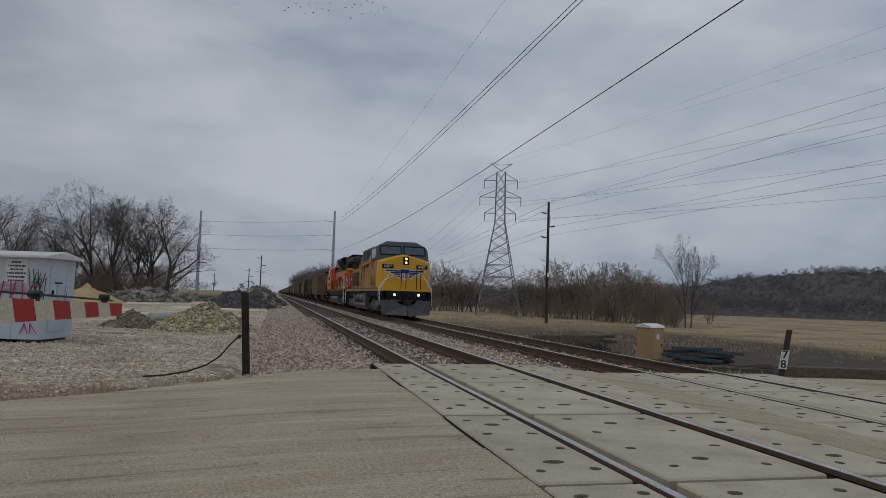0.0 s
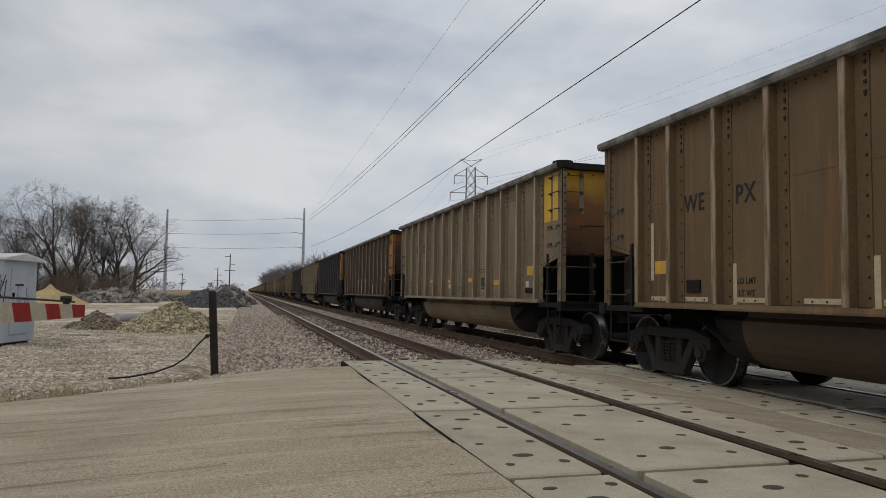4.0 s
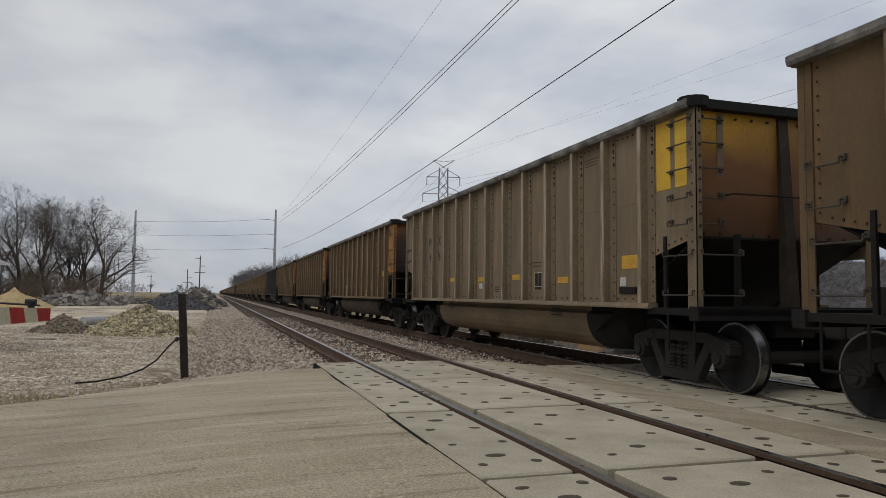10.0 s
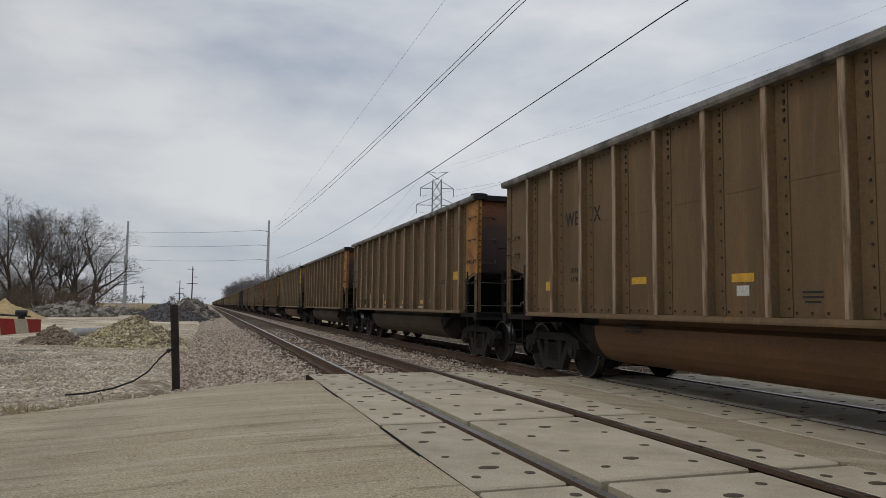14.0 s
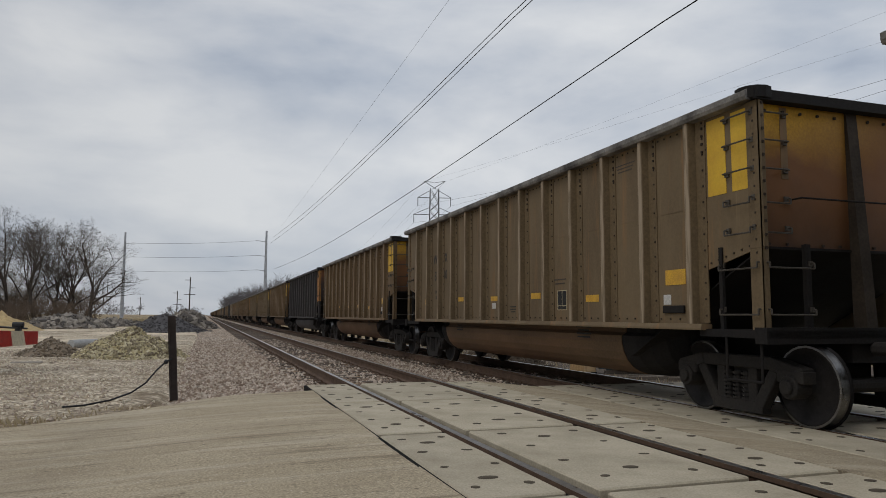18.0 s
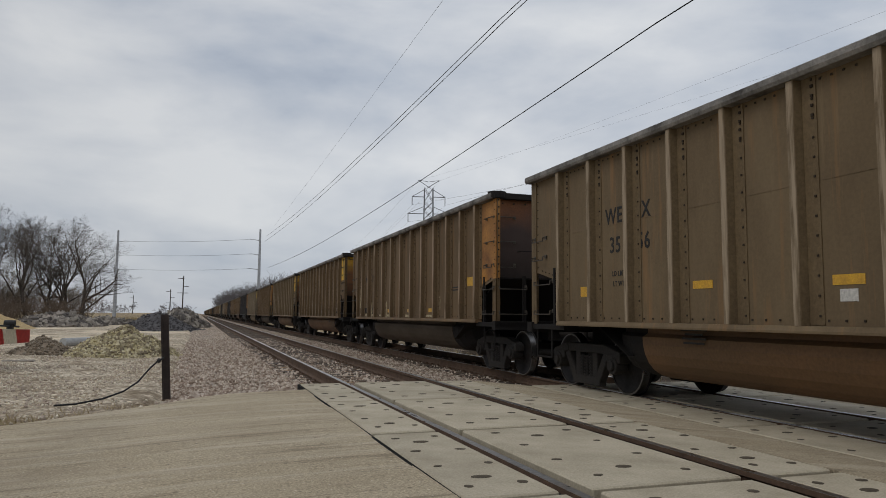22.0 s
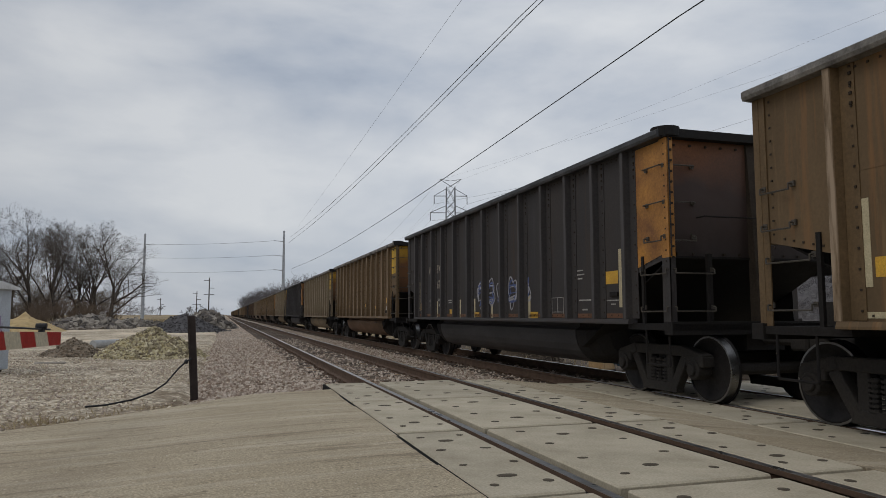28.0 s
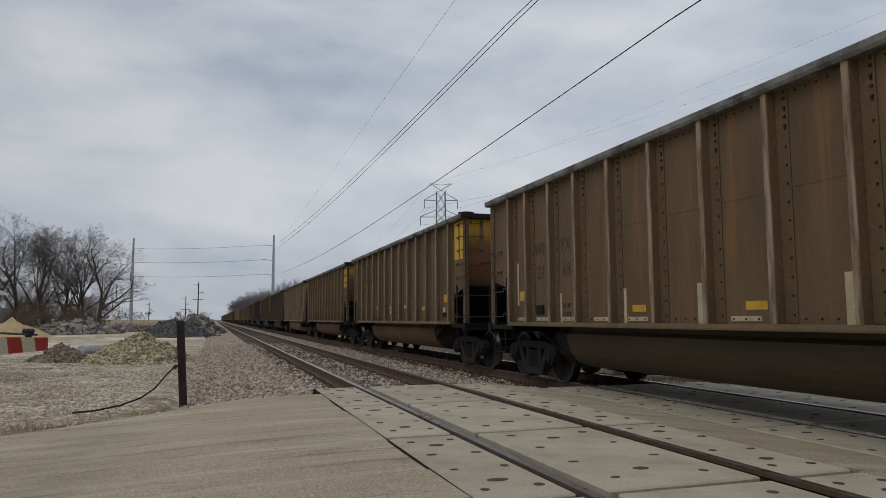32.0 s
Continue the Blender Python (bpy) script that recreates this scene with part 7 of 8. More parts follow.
def build_shed():
    shed = empty("signal_shed", "pale grey steel signal shed with graffiti", "shed")
    wall = material("pale_grey_sheet", (0.50, 0.54, 0.58), (0.36, 0.39, 0.42), rough=0.55, scale=1.2, fine=25, bump=0.04, amount=0.5)
    roof = material("white_roof_sheet", (0.68, 0.68, 0.67), (0.5, 0.49, 0.47), rough=0.6, scale=1.5, fine=20, bump=0.03)
    pink = material("pink_spray", (0.62, 0.05, 0.22), rough=0.7, scale=6, fine=20, bump=0, amount=0.3)
    tag_ink = material("black_spray", (0.03, 0.03, 0.035), rough=0.7, scale=6, fine=20, bump=0)
    sign = material("white_sign", (0.66, 0.66, 0.63), (0.5, 0.5, 0.48), rough=0.5, scale=3, fine=30, bump=0)
    # local frame: x along the long wall to the corner at the origin, y away from the road
    L, W, Z0, H = 3.6, 1.72, 0.20, 2.60
    bm = bmesh.new()
    box(bm, -L, 0, 0, W, Z0, H)
    part("body", bm, wall, shed, bevel=0.015)
    bm = bmesh.new()
    prism(bm, [(-0.16, H), (W / 2, H + 0.16), (W + 0.16, H), (W + 0.16, H - 0.06), (-0.16, H - 0.06)], 0, -L - 0.15, 0.16)
    part("roof", bm, roof, shed, "white metal roof")
    for x in (-L + 0.2, -1.8, -0.5):
        bm = bmesh.new()
        box(bm, x, x + 0.35, 0.05, W - 0.05, -0.05, Z0)
        part("skid_block", bm, WOOD_DARK, shed)
    for k in range(5):
        bm = bmesh.new()
        x = -L + 0.35 + k * 0.8
        box(bm, x - 0.012, x + 0.012, -0.012, 0.002, Z0, H - 0.06)
        part("seam", bm, wall, shed)
    bm = bmesh.new()
    box(bm, 0, 0.03, 0.35, 1.25, 0.42, 2.3)
    door = part("door", bm, wall, shed, "closed steel door", bevel=0.006)
    bm = bmesh.new()
    box(bm, 0.03, 0.045, 0.55, 0.95, 1.82, 1.86)
    part("door_vent", bm, DARK, door)
    bm = bmesh.new()
    box(bm, 0.03, 0.07, 0.42, 0.48, 1.45, 1.62)
    part("door_handle", bm, DARK, door)
    bm = bmesh.new()
    box(bm, -1.08, -0.46, -0.02, -0.004, 1.80, 2.48)
    board = part("sign", bm, sign, shed, "white sign with black lettering")
    words = random.Random(12)
    for k, w in enumerate((0.30, 0.52, 0.36, 0.54, 0.50, 0.46)):
        bm = bmesh.new()
        x = -0.77 - w / 2
        while x < -0.77 + w / 2:
            step = words.uniform(0.03, 0.10)
            box(bm, x, min(x + step, -0.77 + w / 2), -0.026, -0.02, 2.375 - k * 0.105, 2.425 - k * 0.105)
            x += step + 0.022
        part("text_bar", bm, tag_ink, board)

    def scrawl(points, mat, r, name, label):
        bm = bmesh.new()
        for a, b in zip(points, points[1:]):
            if a and b:
                d = Vector((b[0] - a[0], 0, b[1] - a[1]))
                m = Matrix.Translation(((a[0] + b[0]) / 2, -0.006, (a[1] + b[1]) / 2)) @ d.to_track_quat("X", "Y").to_matrix().to_4x4()
                box(bm, -d.length / 2 - r, d.length / 2 + r, -0.003, 0.003, -r, r, m)
        part(name, bm, mat, shed, label)
    for x0 in (-0.42, -0.29, -0.16):
        scrawl([(x0, 2.2), (x0 + 0.08, 1.55), (x0 + 0.22, 2.1), None, (x0 + 0.05, 1.8), (x0 + 0.25, 1.95), (x0 + 0.2, 1.35)], tag_ink, 0.018, "graffiti", "black graffiti tag")
    for x0, h in ((-2.6, 1.4), (-2.0, 1.45), (-1.6, 1.42), (-1.2, 1.4), (-0.86, 1.4), (-0.38, 1.3)):
        scrawl([(x0, h - 0.05), (x0 + 0.08, h + 0.42), (x0 + 0.3, h + 0.45), (x0 + 0.30, h - 0.02), None, (x0 + 0.1, h + 0.2), (x0 + 0.42, h + 0.24)], pink, 0.04, "graffiti", "pink graffiti tag")
    scrawl([(-1.9, 1.6), (-1.2, 1.74), (-0.6, 1.7)], pink, 0.03, "graffiti", "pink graffiti line")
    bm = bmesh.new()
    rnd = random.Random(4)
    for k in range(10):
        y, z = 0.4 + 0.09 * k, 0.9 + rnd.uniform(0, 0.5)
        box(bm, 0.032, 0.036, y, y + 0.03, z, z + rnd.uniform(0.2, 0.5))
    part("graffiti", bm, material("violet_spray", (0.30, 0.20, 0.36), rough=0.7, scale=6, fine=20, bump=0), shed, "violet graffiti on the door")
    for z in (0.4,):
        scrawl([(-0.55, z), (-0.45, z + 0.25), (-0.35, z), None, (-0.28, z), (-0.28, z + 0.25), (-0.1, z)], pink, 0.03, "graffiti", "pink graffiti tag")
    shed.matrix_world = pose(-5.2, 17.92, -0.06, 0, 0, -14) @ Matrix.Scale(0.8, 4)


build_shed()


def build_gate():
    gate = empty("crossing_gate", "lowered crossing gate arm with red and white stripes", "crossing gate")
    red = material("gate_red", (0.42, 0.022, 0.018), (0.26, 0.02, 0.018), rough=0.35, scale=3, fine=30, bump=0, amount=0.4)
    white = material("gate_white", (0.62, 0.56, 0.42), (0.48, 0.42, 0.31), rough=0.4, scale=3, fine=30, bump=0, amount=0.4)
    n, step = 12, 0.405
    for k in range(n):
        y0, y1 = -k * step, -(k + 1) * step
        h0, h1 = 0.070 + 0.0032 * k, 0.070 + 0.0032 * (k + 1)
        s = -0.09
        bm = bmesh.new()
        v = [(0, y0 + (s if k else 0), h0), (0, y0, -h0), (0, y1, -h1), (0, y1 + s, h1)]
        f = [bm.verts.new(p) for p in v]
        b = [bm.verts.new((0.03, p[1], p[2])) for p in v]
        bm.faces.new(f)
        bm.faces.new(b[::-1])
        for i in range(4):
            bm.faces.new((f[i], b[i], b[(i + 1) % 4], f[(i + 1) % 4]))
        part("red_stripe" if k % 2 == 0 else "white_stripe", bm, red if k % 2 == 0 else white, gate)
    bm = bmesh.new()
    bent(bm, [(0.015, -0.35, 0.10), (0.015, -1.3, 0.115), (0.015, -2.4, 0.13), (0.015, -4.8, 0.16)], 0.010)
    part("lamp_cable", bm, WIRE, gate)
    for y in (-0.62, -2.45, -3.9):
        bm = bmesh.new()
        box(bm, -0.01, 0.04, y - 0.03, y + 0.03, 0.075, 0.12)
        rod(bm, (-0.04, y, 0.135), (0.06, y, 0.135), 0.03, sides=10)
        part("gate_lamp", bm, WIRE, gate)
    bm = bmesh.new()
    rod(bm, (0.0, -6.5, -1.05), (0.0, -6.5, 1.0), 0.08, sides=12)
    box(bm, -0.25, 0.25, -6.75, -6.3, -0.1, 0.35)
    part("gate_mast", bm, GALVANISED, gate, "grey gate mast")
    bm = bmesh.new()
    box(bm, -0.03, 0.06, -6.4, -4.7, -0.14, 0.14)
    part("arm_bracket", bm, GALVANISED, gate)
    tip, other = Vector((-1.783, 8.95, 1.104)), Vector((-1.96, 6.6, 1.15))
    d = tip - other
    yaw = math.degrees(math.atan2(-d.x, d.y))
    gate.matrix_world = pose(tip.x, tip.y, tip.z, math.degrees(math.atan2(d.z, d.length)), 0, yaw)


build_gate()


def build_yard_bits():
    bm = bmesh.new()
    rod(bm, (-5.04, 31.7, 0.175), (-3.92, 33.3, 0.175), 0.175, sides=14)
    thing("concrete_pipe", bm, stone("pipe_concrete", (0.42, 0.42, 0.41)), "grey concrete pipe lying on the yard", "pipe", smooth=False)
    bm = bmesh.new()
    box(bm, -5.7, -5.1, 26.7, 27.1, 0.0, 0.19)
    thing("stone_block", bm, GREY_STONE[1], "dark stone block on the yard", "stone block", bevel=0.05)
    bm = bmesh.new()
    box(bm, -5.0, -4.2, 22.1, 22.35, 0.0, 0.065)
    thing("concrete_kerb", bm, GREY_STONE[2], "pale concrete slab lying in the gravel", "concrete slab", bevel=0.03)
    # yard gravel near the road edge
    rnd = random.Random(31)
    base = [Vector(v) for v in ((1, 0, 0), (-1, 0, 0), (0, 1, 0), (0, -1, 0), (0, 0, 1), (0, 0, -1))]
    tris = ((0, 2, 4), (2, 1, 4), (1, 3, 4), (3, 0, 4), (2, 0, 5), (1, 2, 5), (3, 1, 5), (0, 3, 5))
    for mat in (stone("tan_gravel", (0.60, 0.50, 0.37)), stone("cream_gravel", (0.72, 0.63, 0.49)), STONES[0]):
        verts, faces = [], []
        for i in range(4200):
            y = 8 + 24 * rnd.random() ** 1.5
            x = rnd.uniform(-7.5, 0.1)
            if y < edge_y(x) + 0.1 or noise.noise((x * 0.6, y * 0.45, 3)) < -0.15 or (y - edge_y(x) < 1.6 and rnd.random() < 0.75):
                continue
            s = rnd.uniform(0.013, 0.04)
            turn = Euler((rnd.random() * 6, rnd.random() * 6, rnd.random() * 6)).to_matrix()
            c = Vector((x, y, ground_height(x, y) + s * 0.3))
            m = len(verts)
            verts += [tuple(turn @ (v * s * rnd.uniform(0.6, 1.3)) + c) for v in base]
            faces += [(m + p, m + q, m + o) for p, q, o in tris]
        data = bpy.data.meshes.new("stones")
        data.from_pydata(verts, [], faces)
        data.materials.append(mat)
        tagged(new("yard_gravel", data), "loose pale gravel on the yard", "gravel", kind="stuff")


build_yard_bits()


# ---- beyond the far track ----
def build_toilet():
    wc = empty("portable_toilet", "tan plastic portable toilet with a white roof", "portable toilet")
    tan = material("tan_plastic", (0.44, 0.29, 0.14), (0.34, 0.22, 0.11), rough=0.5, scale=1.5, fine=25, bump=0.02)
    white = material("white_plastic", (0.74, 0.74, 0.72), (0.6, 0.6, 0.58), rough=0.45, scale=2, fine=25, bump=0.02)
    bm = bmesh.new()
    box(bm, -0.55, 0.55, -0.55, 0.55, 0.12, 2.02)
    part("cabin", bm, tan, wc, bevel=0.03)
    for k in range(5):
        bm = bmesh.new()
        box(bm, -0.565, -0.55, -0.45 + k * 0.2, -0.37 + k * 0.2, 0.25, 1.9)
        part("wall_rib", bm, tan, wc)
    bm = bmesh.new()
    prism(bm, [(-0.62, 2.0), (-0.5, 2.14), (0.0, 2.26), (0.5, 2.14), (0.62, 2.0)], 0, -0.62, 0.62)
    part("roof", bm, white, wc, "white plastic roof", bevel=0.02)
    bm = bmesh.new()
    box(bm, -0.4, 0.4, -0.585, -0.55, 0.2, 1.92)
    door = part("door", bm, tan, wc, bevel=0.015)
    bm = bmesh.new()
    box(bm, -0.12, 0.12, -0.592, -0.585, 1.35, 1.65)
    part("door_sign", bm, white, door, "white sign")
    bm = bmesh.new()
    box(bm, 0.28, 0.34, -0.62, -0.585, 0.95, 1.1)
    part("door_handle", bm, DARK, door)
    bm = bmesh.new()
    box(bm, -0.58, 0.58, -0.58, 0.58, 0.0, 0.12)
    part("skid", bm, DARK, wc)
    wc.matrix_world = pose(21.5, 38.0, ground_height(21.5, 38.0) - 0.02, 0, 0, 20)


build_toilet()


def build_marker():
    post = empty("milepost", "leaning dark steel marker post with a white number plate", "marker post")
    bm = bmesh.new()
    lean = Matrix(((1, 0, 0.16, 0), (0, 1, 0, 0), (0, 0, 1, 0), (0, 0, 0, 1)))
    box(bm, -0.055, 0.055, -0.03, 0.03, -0.1, 1.0)
    bmesh.ops.transform(bm, matrix=lean, verts=bm.verts)
    part("post", bm, POST, post)
    bm = bmesh.new()
    box(bm, -0.075, 0.075, -0.05, -0.035, 0.20, 0.58)
    bmesh.ops.transform(bm, matrix=lean, verts=bm.verts)
    plate = part("number_plate", bm, LOCO_WHITE, post, "white plate with two black digits")
    for text, z in (("7", 0.485), ("8", 0.295)):
        share("digit", lettering(text, 0.17, INK), plate, Matrix.Translation((0.16 * z, -0.053, z)) @ FRONTWARD)
    post.matrix_world = pose(10.05, 12.6, -0.06, 0, 0, -38)


build_marker()


def build_timbers():
    rnd = random.Random(14)
    blue = material("weathered_blue_paint", (0.05, 0.09, 0.12), (0.035, 0.045, 0.05), rough=0.7, scale=3, fine=30)
    for cx, cy, count, row in ((18.3, 41.5, 42, 6), (24.9, 37.6, 18, 4)):
        for i in range(count):
            bm = bmesh.new()
            length = rnd.uniform(2.2, 3.2)
            box(bm, -length / 2, length / 2, -0.11, 0.11, -0.09, 0.09)
            layer = i // row
            x = cx + (i % row - row / 2) * 0.62 + rnd.uniform(-0.25, 0.25)
            y = cy + (i % row - row / 2) * 0.25 + rnd.uniform(-0.5, 0.5)
            mat = blue if row == 4 and i % 3 else WOOD_DARK
            ob = thing("old_tie", bm, mat, "old weathered railway tie in a loose pile", "timber", "discarded railway ties", bevel=0.012)
            ob.matrix_world = pose(x, y, ground_height(cx, cy) + 0.09 + 0.185 * layer, rnd.uniform(-3, 3), rnd.uniform(-4, 4), -25 + rnd.uniform(-18, 18))
    for i, (x, y, yaw, length) in enumerate(((12.8, 13.6, -14, 3.6), (15.4, 12.4, -20, 3.2), (23.5, 33.5, -35, 3.0), (22.0, 33.0, -18, 2.6), (25.6, 33.6, -40, 3.0), (26.0, 35.0, 10, 3.0), (24.6, 31.6, -30, 3.0))):
        bm = bmesh.new()
        box(bm, -length / 2, length / 2, -0.13, 0.13, -0.11, 0.11)
        ob = thing("old_tie", bm, WOOD_DARK, "old weathered railway tie lying on the soil", "timber", "discarded railway ties", bevel=0.015)
        z = ground_height(x, y)
        ob.matrix_world = pose(x, y, (z if y > 14 else -0.12) + 0.08, 0, 0, yaw)


build_timbers()


# ---- power lines ----
def place(az, d):
    return d * math.sin(radians(az)), d * math.cos(radians(az))


def catenary(a, b, sag, n=24):
    a, b = Vector(a), Vector(b)
    return [a.lerp(b, i / n) - Vector((0, 0, sag * 4 * (i / n) * (1 - i / n))) for i in range(n + 1)]


def wire(points, r, mat=None):
    bm = bmesh.new()
    rings = []
    for i, p in enumerate(points):
        d = (points[min(i + 1, len(points) - 1)] - points[max(i - 1, 0)]).normalized()
        u = d.cross(Vector((0, 0, 1))).normalized()
        w = u.cross(d)
        rings.append([bm.verts.new(p + r * (math.cos(k * 1.5708) * u + math.sin(k * 1.5708) * w)) for k in range(4)])
    for p, q in zip(rings, rings[1:]):
        for k in range(4):
            bm.faces.new((p[k], p[(k + 1) % 4], q[(k + 1) % 4], q[k]))
    return thing("power_line", bm, mat or WIRE, "overhead power line between poles", "power line", "overhead lines")


def monopole(az, d, top, arms, name="steel_pole"):
    x, y = place(az, d)
    base = -0.6
    pole = empty("transmission_pole", "tall grey steel power pole with short arms", "power pole", "transmission poles")
    bm = bmesh.new()
    rod(bm, (0, 0, 0), (0, 0, top - base), 0.50, 0.24, sides=14)
    part("shaft", bm, GALVANISED, pole, smooth=False)
    tips = []
    for z, side in arms:
        bm = bmesh.new()
        rod(bm, (0, 0, z - base), (side * 2.0, 0, z - base + 0.25), 0.10, 0.05, sides=6)
        rod(bm, (side * 2.0, 0, z - base + 0.25), (side * 2.6, 0, z - base + 0.22), 0.09, sides=6)
        part("arm", bm, GALVANISED, pole)
        tips.append(Vector((x + side * 2.6, y, z + 0.22)))
    pole.location = (x, y, base)
    return tips


LEFT_TIPS = monopole(-5.83, 207, 1.37 + 207 * math.tan(radians(6.03)), [(20.2, 1), (16.5, 1), (12.7, 1)])
RIGHT_TIPS = monopole(4.36, 190, 1.37 + 190 * math.tan(radians(6.59)), [(20.4, -1), (16.6, -1), (12.8, -1)])
for a, b in zip(LEFT_TIPS, RIGHT_TIPS):
    wire(catenary(a, b, 0.35), 0.030, WIRE_HAZED)


def build_small_poles():
    for az, d, top in ((-1.17, 330, 17.7), (-2.05, 420, 14.5), (-4.6, 520, 13)):
        x, y = place(az, d)
        pole = empty("utility_pole", "distant wooden utility pole with crossarms", "power pole", "distant utility poles")
        bm = bmesh.new()
        rod(bm, (0, 0, -0.5), (0, 0, top), 0.3, 0.2, sides=8)
        part("shaft", bm, POLE_WOOD, pole)
        for k, z in enumerate((top - 1.2, top - 4.6, top - 7.5)):
            bm = bmesh.new()
            box(bm, -2.2 if k != 1 else -0.2, 2.2 if k != 0 else 0.4, -0.12, 0.12, z - 0.12, z + 0.12)
            part("crossarm", bm, POLE_WOOD, pole)
        pole.location = (x, y, 0)


build_small_poles()


def build_tower():
    x, y = place(17.68, 145)
    base, top = -2.3, 1.37 + 145 * math.tan(radians(10.83))
    tower = empty("lattice_tower", "steel lattice transmission tower in the field", "transmission tower")
    Ht = top - base
    levels = [0, 2.6, 5.4, 8.2, 10.6, 13.2, 15.4, 17.4, 19.4, 21.4, 23.4, 25.2, 27.0, Ht - 1.6]

    def half(z):
        return 4.4 - (4.4 - 1.0) * min(1, z / 19.4) if z < 19.4 else 1.0 - 0.15 * (z - 19.4) / (Ht - 19.4)
    corners = ((-1, -1), (1, -1), (1, 1), (-1, 1))
    for cx, cy in corners:
        bm = bmesh.new()
        for a, b in zip(levels, levels[1:]):
            rod(bm, (cx * half(a), cy * half(a), a), (cx * half(b), cy * half(b), b), 0.10, sides=4)
        part("leg", bm, LATTICE, tower)
    for k, (a, b) in enumerate(zip(levels, levels[1:])):
        for (ax, ay), (bx, by) in zip(corners, corners[1:] + corners[:1]):
            bm = bmesh.new()
            rod(bm, (ax * half(a), ay * half(a), a), (bx * half(b), by * half(b), b), 0.05, sides=4)
            rod(bm, (bx * half(a), by * half(a), a), (ax * half(b), ay * half(b), b), 0.05, sides=4)
            if k in (1, 2, 3, 4):
                rod(bm, (ax * half(b), ay * half(b), b), (bx * half(b), by * half(b), b), 0.06, sides=4)
            part("bracing", bm, LATTICE, tower)
    tips = []
    for z, w in ((Ht - 3.4, 3.4), (Ht - 6.9, 4.2), (Ht - 10.2, 3.2)):
        for s in (-1, 1):
            bm = bmesh.new()
            rod(bm, (s * 0.9, 0, z), (s * w, 0, z), 0.08, sides=4)
            rod(bm, (s * 0.9, 0, z + 1.5), (s * w, 0, z + 0.05), 0.06, sides=4)
            part("crossarm", bm, LATTICE, tower)
            bm = bmesh.new()
            rod(bm, (s * w, 0, z), (s * w, 0, z - 1.7), 0.09, sides=6)
            part("insulator", bm, LATTICE, tower)
            tips.append(Vector((x, y, base)) + Matrix.Rotation(radians(-14), 3, "Z") @ Vector((s * w, 0, z - 1.7)))
    for s in (-1, 1):
        bm = bmesh.new()
        rod(bm, (0.4 * -s, 0, Ht - 1.6), (s * 2.2, 0, Ht + 0.1), 0.07, sides=4)
        rod(bm, (s * 0.2, 0, Ht - 0.2), (s * 2.2, 0, Ht + 0.1), 0.05, sides=4)
        part("peak", bm, LATTICE, tower)
        tips.append(Vector((x, y, base)) + Matrix.Rotation(radians(-14), 3, "Z") @ Vector((s * 2.2, 0, Ht)))
    tower.matrix_world = pose(x, y, base, 0, 0, -14)
    return tips


TOWER_TIPS = build_tower()


def build_utility_pole():
    x, y = place(21.56, 113)
    z0 = ground_height(x, y)
    top = 1.37 + 113 * math.tan(radians(7.88))
    pole = empty("utility_pole", "dark creosoted wooden utility pole in the field", "power pole")
    bm = bmesh.new()
    rod(bm, (0, 0, -0.4), (0, 0, top - z0), 0.26, 0.18, sides=12)
    part("shaft", bm, POLE_WOOD, pole)
    tips = [Vector((x, y, top - 0.2))]
    for k, (dz, s) in enumerate(((1.86, -1), (3.93, 1), (5.7, -1))):
        bm = bmesh.new()
        rod(bm, (0, 0, top - z0 - dz), (s * 1.14, 0, top - z0 - dz + 0.17), 0.07, sides=6)
        rod(bm, (s * 0.5, 0, top - z0 - dz), (s * 1.14, 0, top - z0 - dz + 0.17), 0.13, 0.09, sides=8)
        part("insulator", bm, WIRE, pole)
        tips.append(Vector((x + s * 1.14, y, top - dz + 0.17)))
    bm = bmesh.new()
    rod(bm, (0.0, -0.3, 7.3), (0.0, -0.3, 7.9), 0.14, sides=8)
    part("white_marker", bm, LOCO_WHITE, pole, "white tag on the pole")
    bm = bmesh.new()
    rod(bm, (0.17, -0.14, top - z0 - 3.7), (0.17, -0.14, top - z0 - 2.0), 0.09, sides=6)
    part("arrester", bm, GALVANISED, pole)
    pole.location = (x, y, z0)
    return tips


UTILITY_TIPS = build_utility_pole()

def at_angle(az, el, d):
    x, y = place(az, d)
    return Vector((x, y, 1.37 + d * math.tan(radians(el))))


def line_by_angles(start, az, el, height, r, mat, beyond=1.9, sag=0.25):
    """A straight span from start over the point that is seen at az, el at that height, and on."""
    d = (height - 1.37) / math.tan(radians(el))
    b = at_angle(az, el, d)
    n = 24
    wire([start.lerp(b, beyond * i / n) - Vector((0, 0, sag * math.sin(math.pi * min(1, i * beyond / n)))) for i in range(n + 1)], r, mat)


for az0, el0, az1, el1, h in ((4.73, 5.67, 23.94, 23.2, 19.5), (4.85, 6.1, 23.44, 23.22, 20.5), (5.0, 3.62, 36.08, 22.24, 13.6)):
    line_by_angles(at_angle(az0, el0, 188), az1, el1, h, 0.032 if h < 15 else 0.034, WIRE, 1.6, 1.35 if h < 15 else 1.0)
line_by_angles(at_angle(5.4, 6.9, 188), 17.59, 23.33, 23.0, 0.011, WIRE_HAZED, 1.6)
for (az1, el1), tip in zip(((45.31, 14.29), (45.29, 12.71), (45.27, 10.43), (45.26, 9.35)), UTILITY_TIPS):
    line_by_angles(tip, az1, el1, tip.z + 0.4, 0.013, WIRE)
    x, y = place(9.0, 330)
    wire(catenary(tip, (x, y, tip.z - 1.0), 1.6), 0.02, WIRE_HAZED)
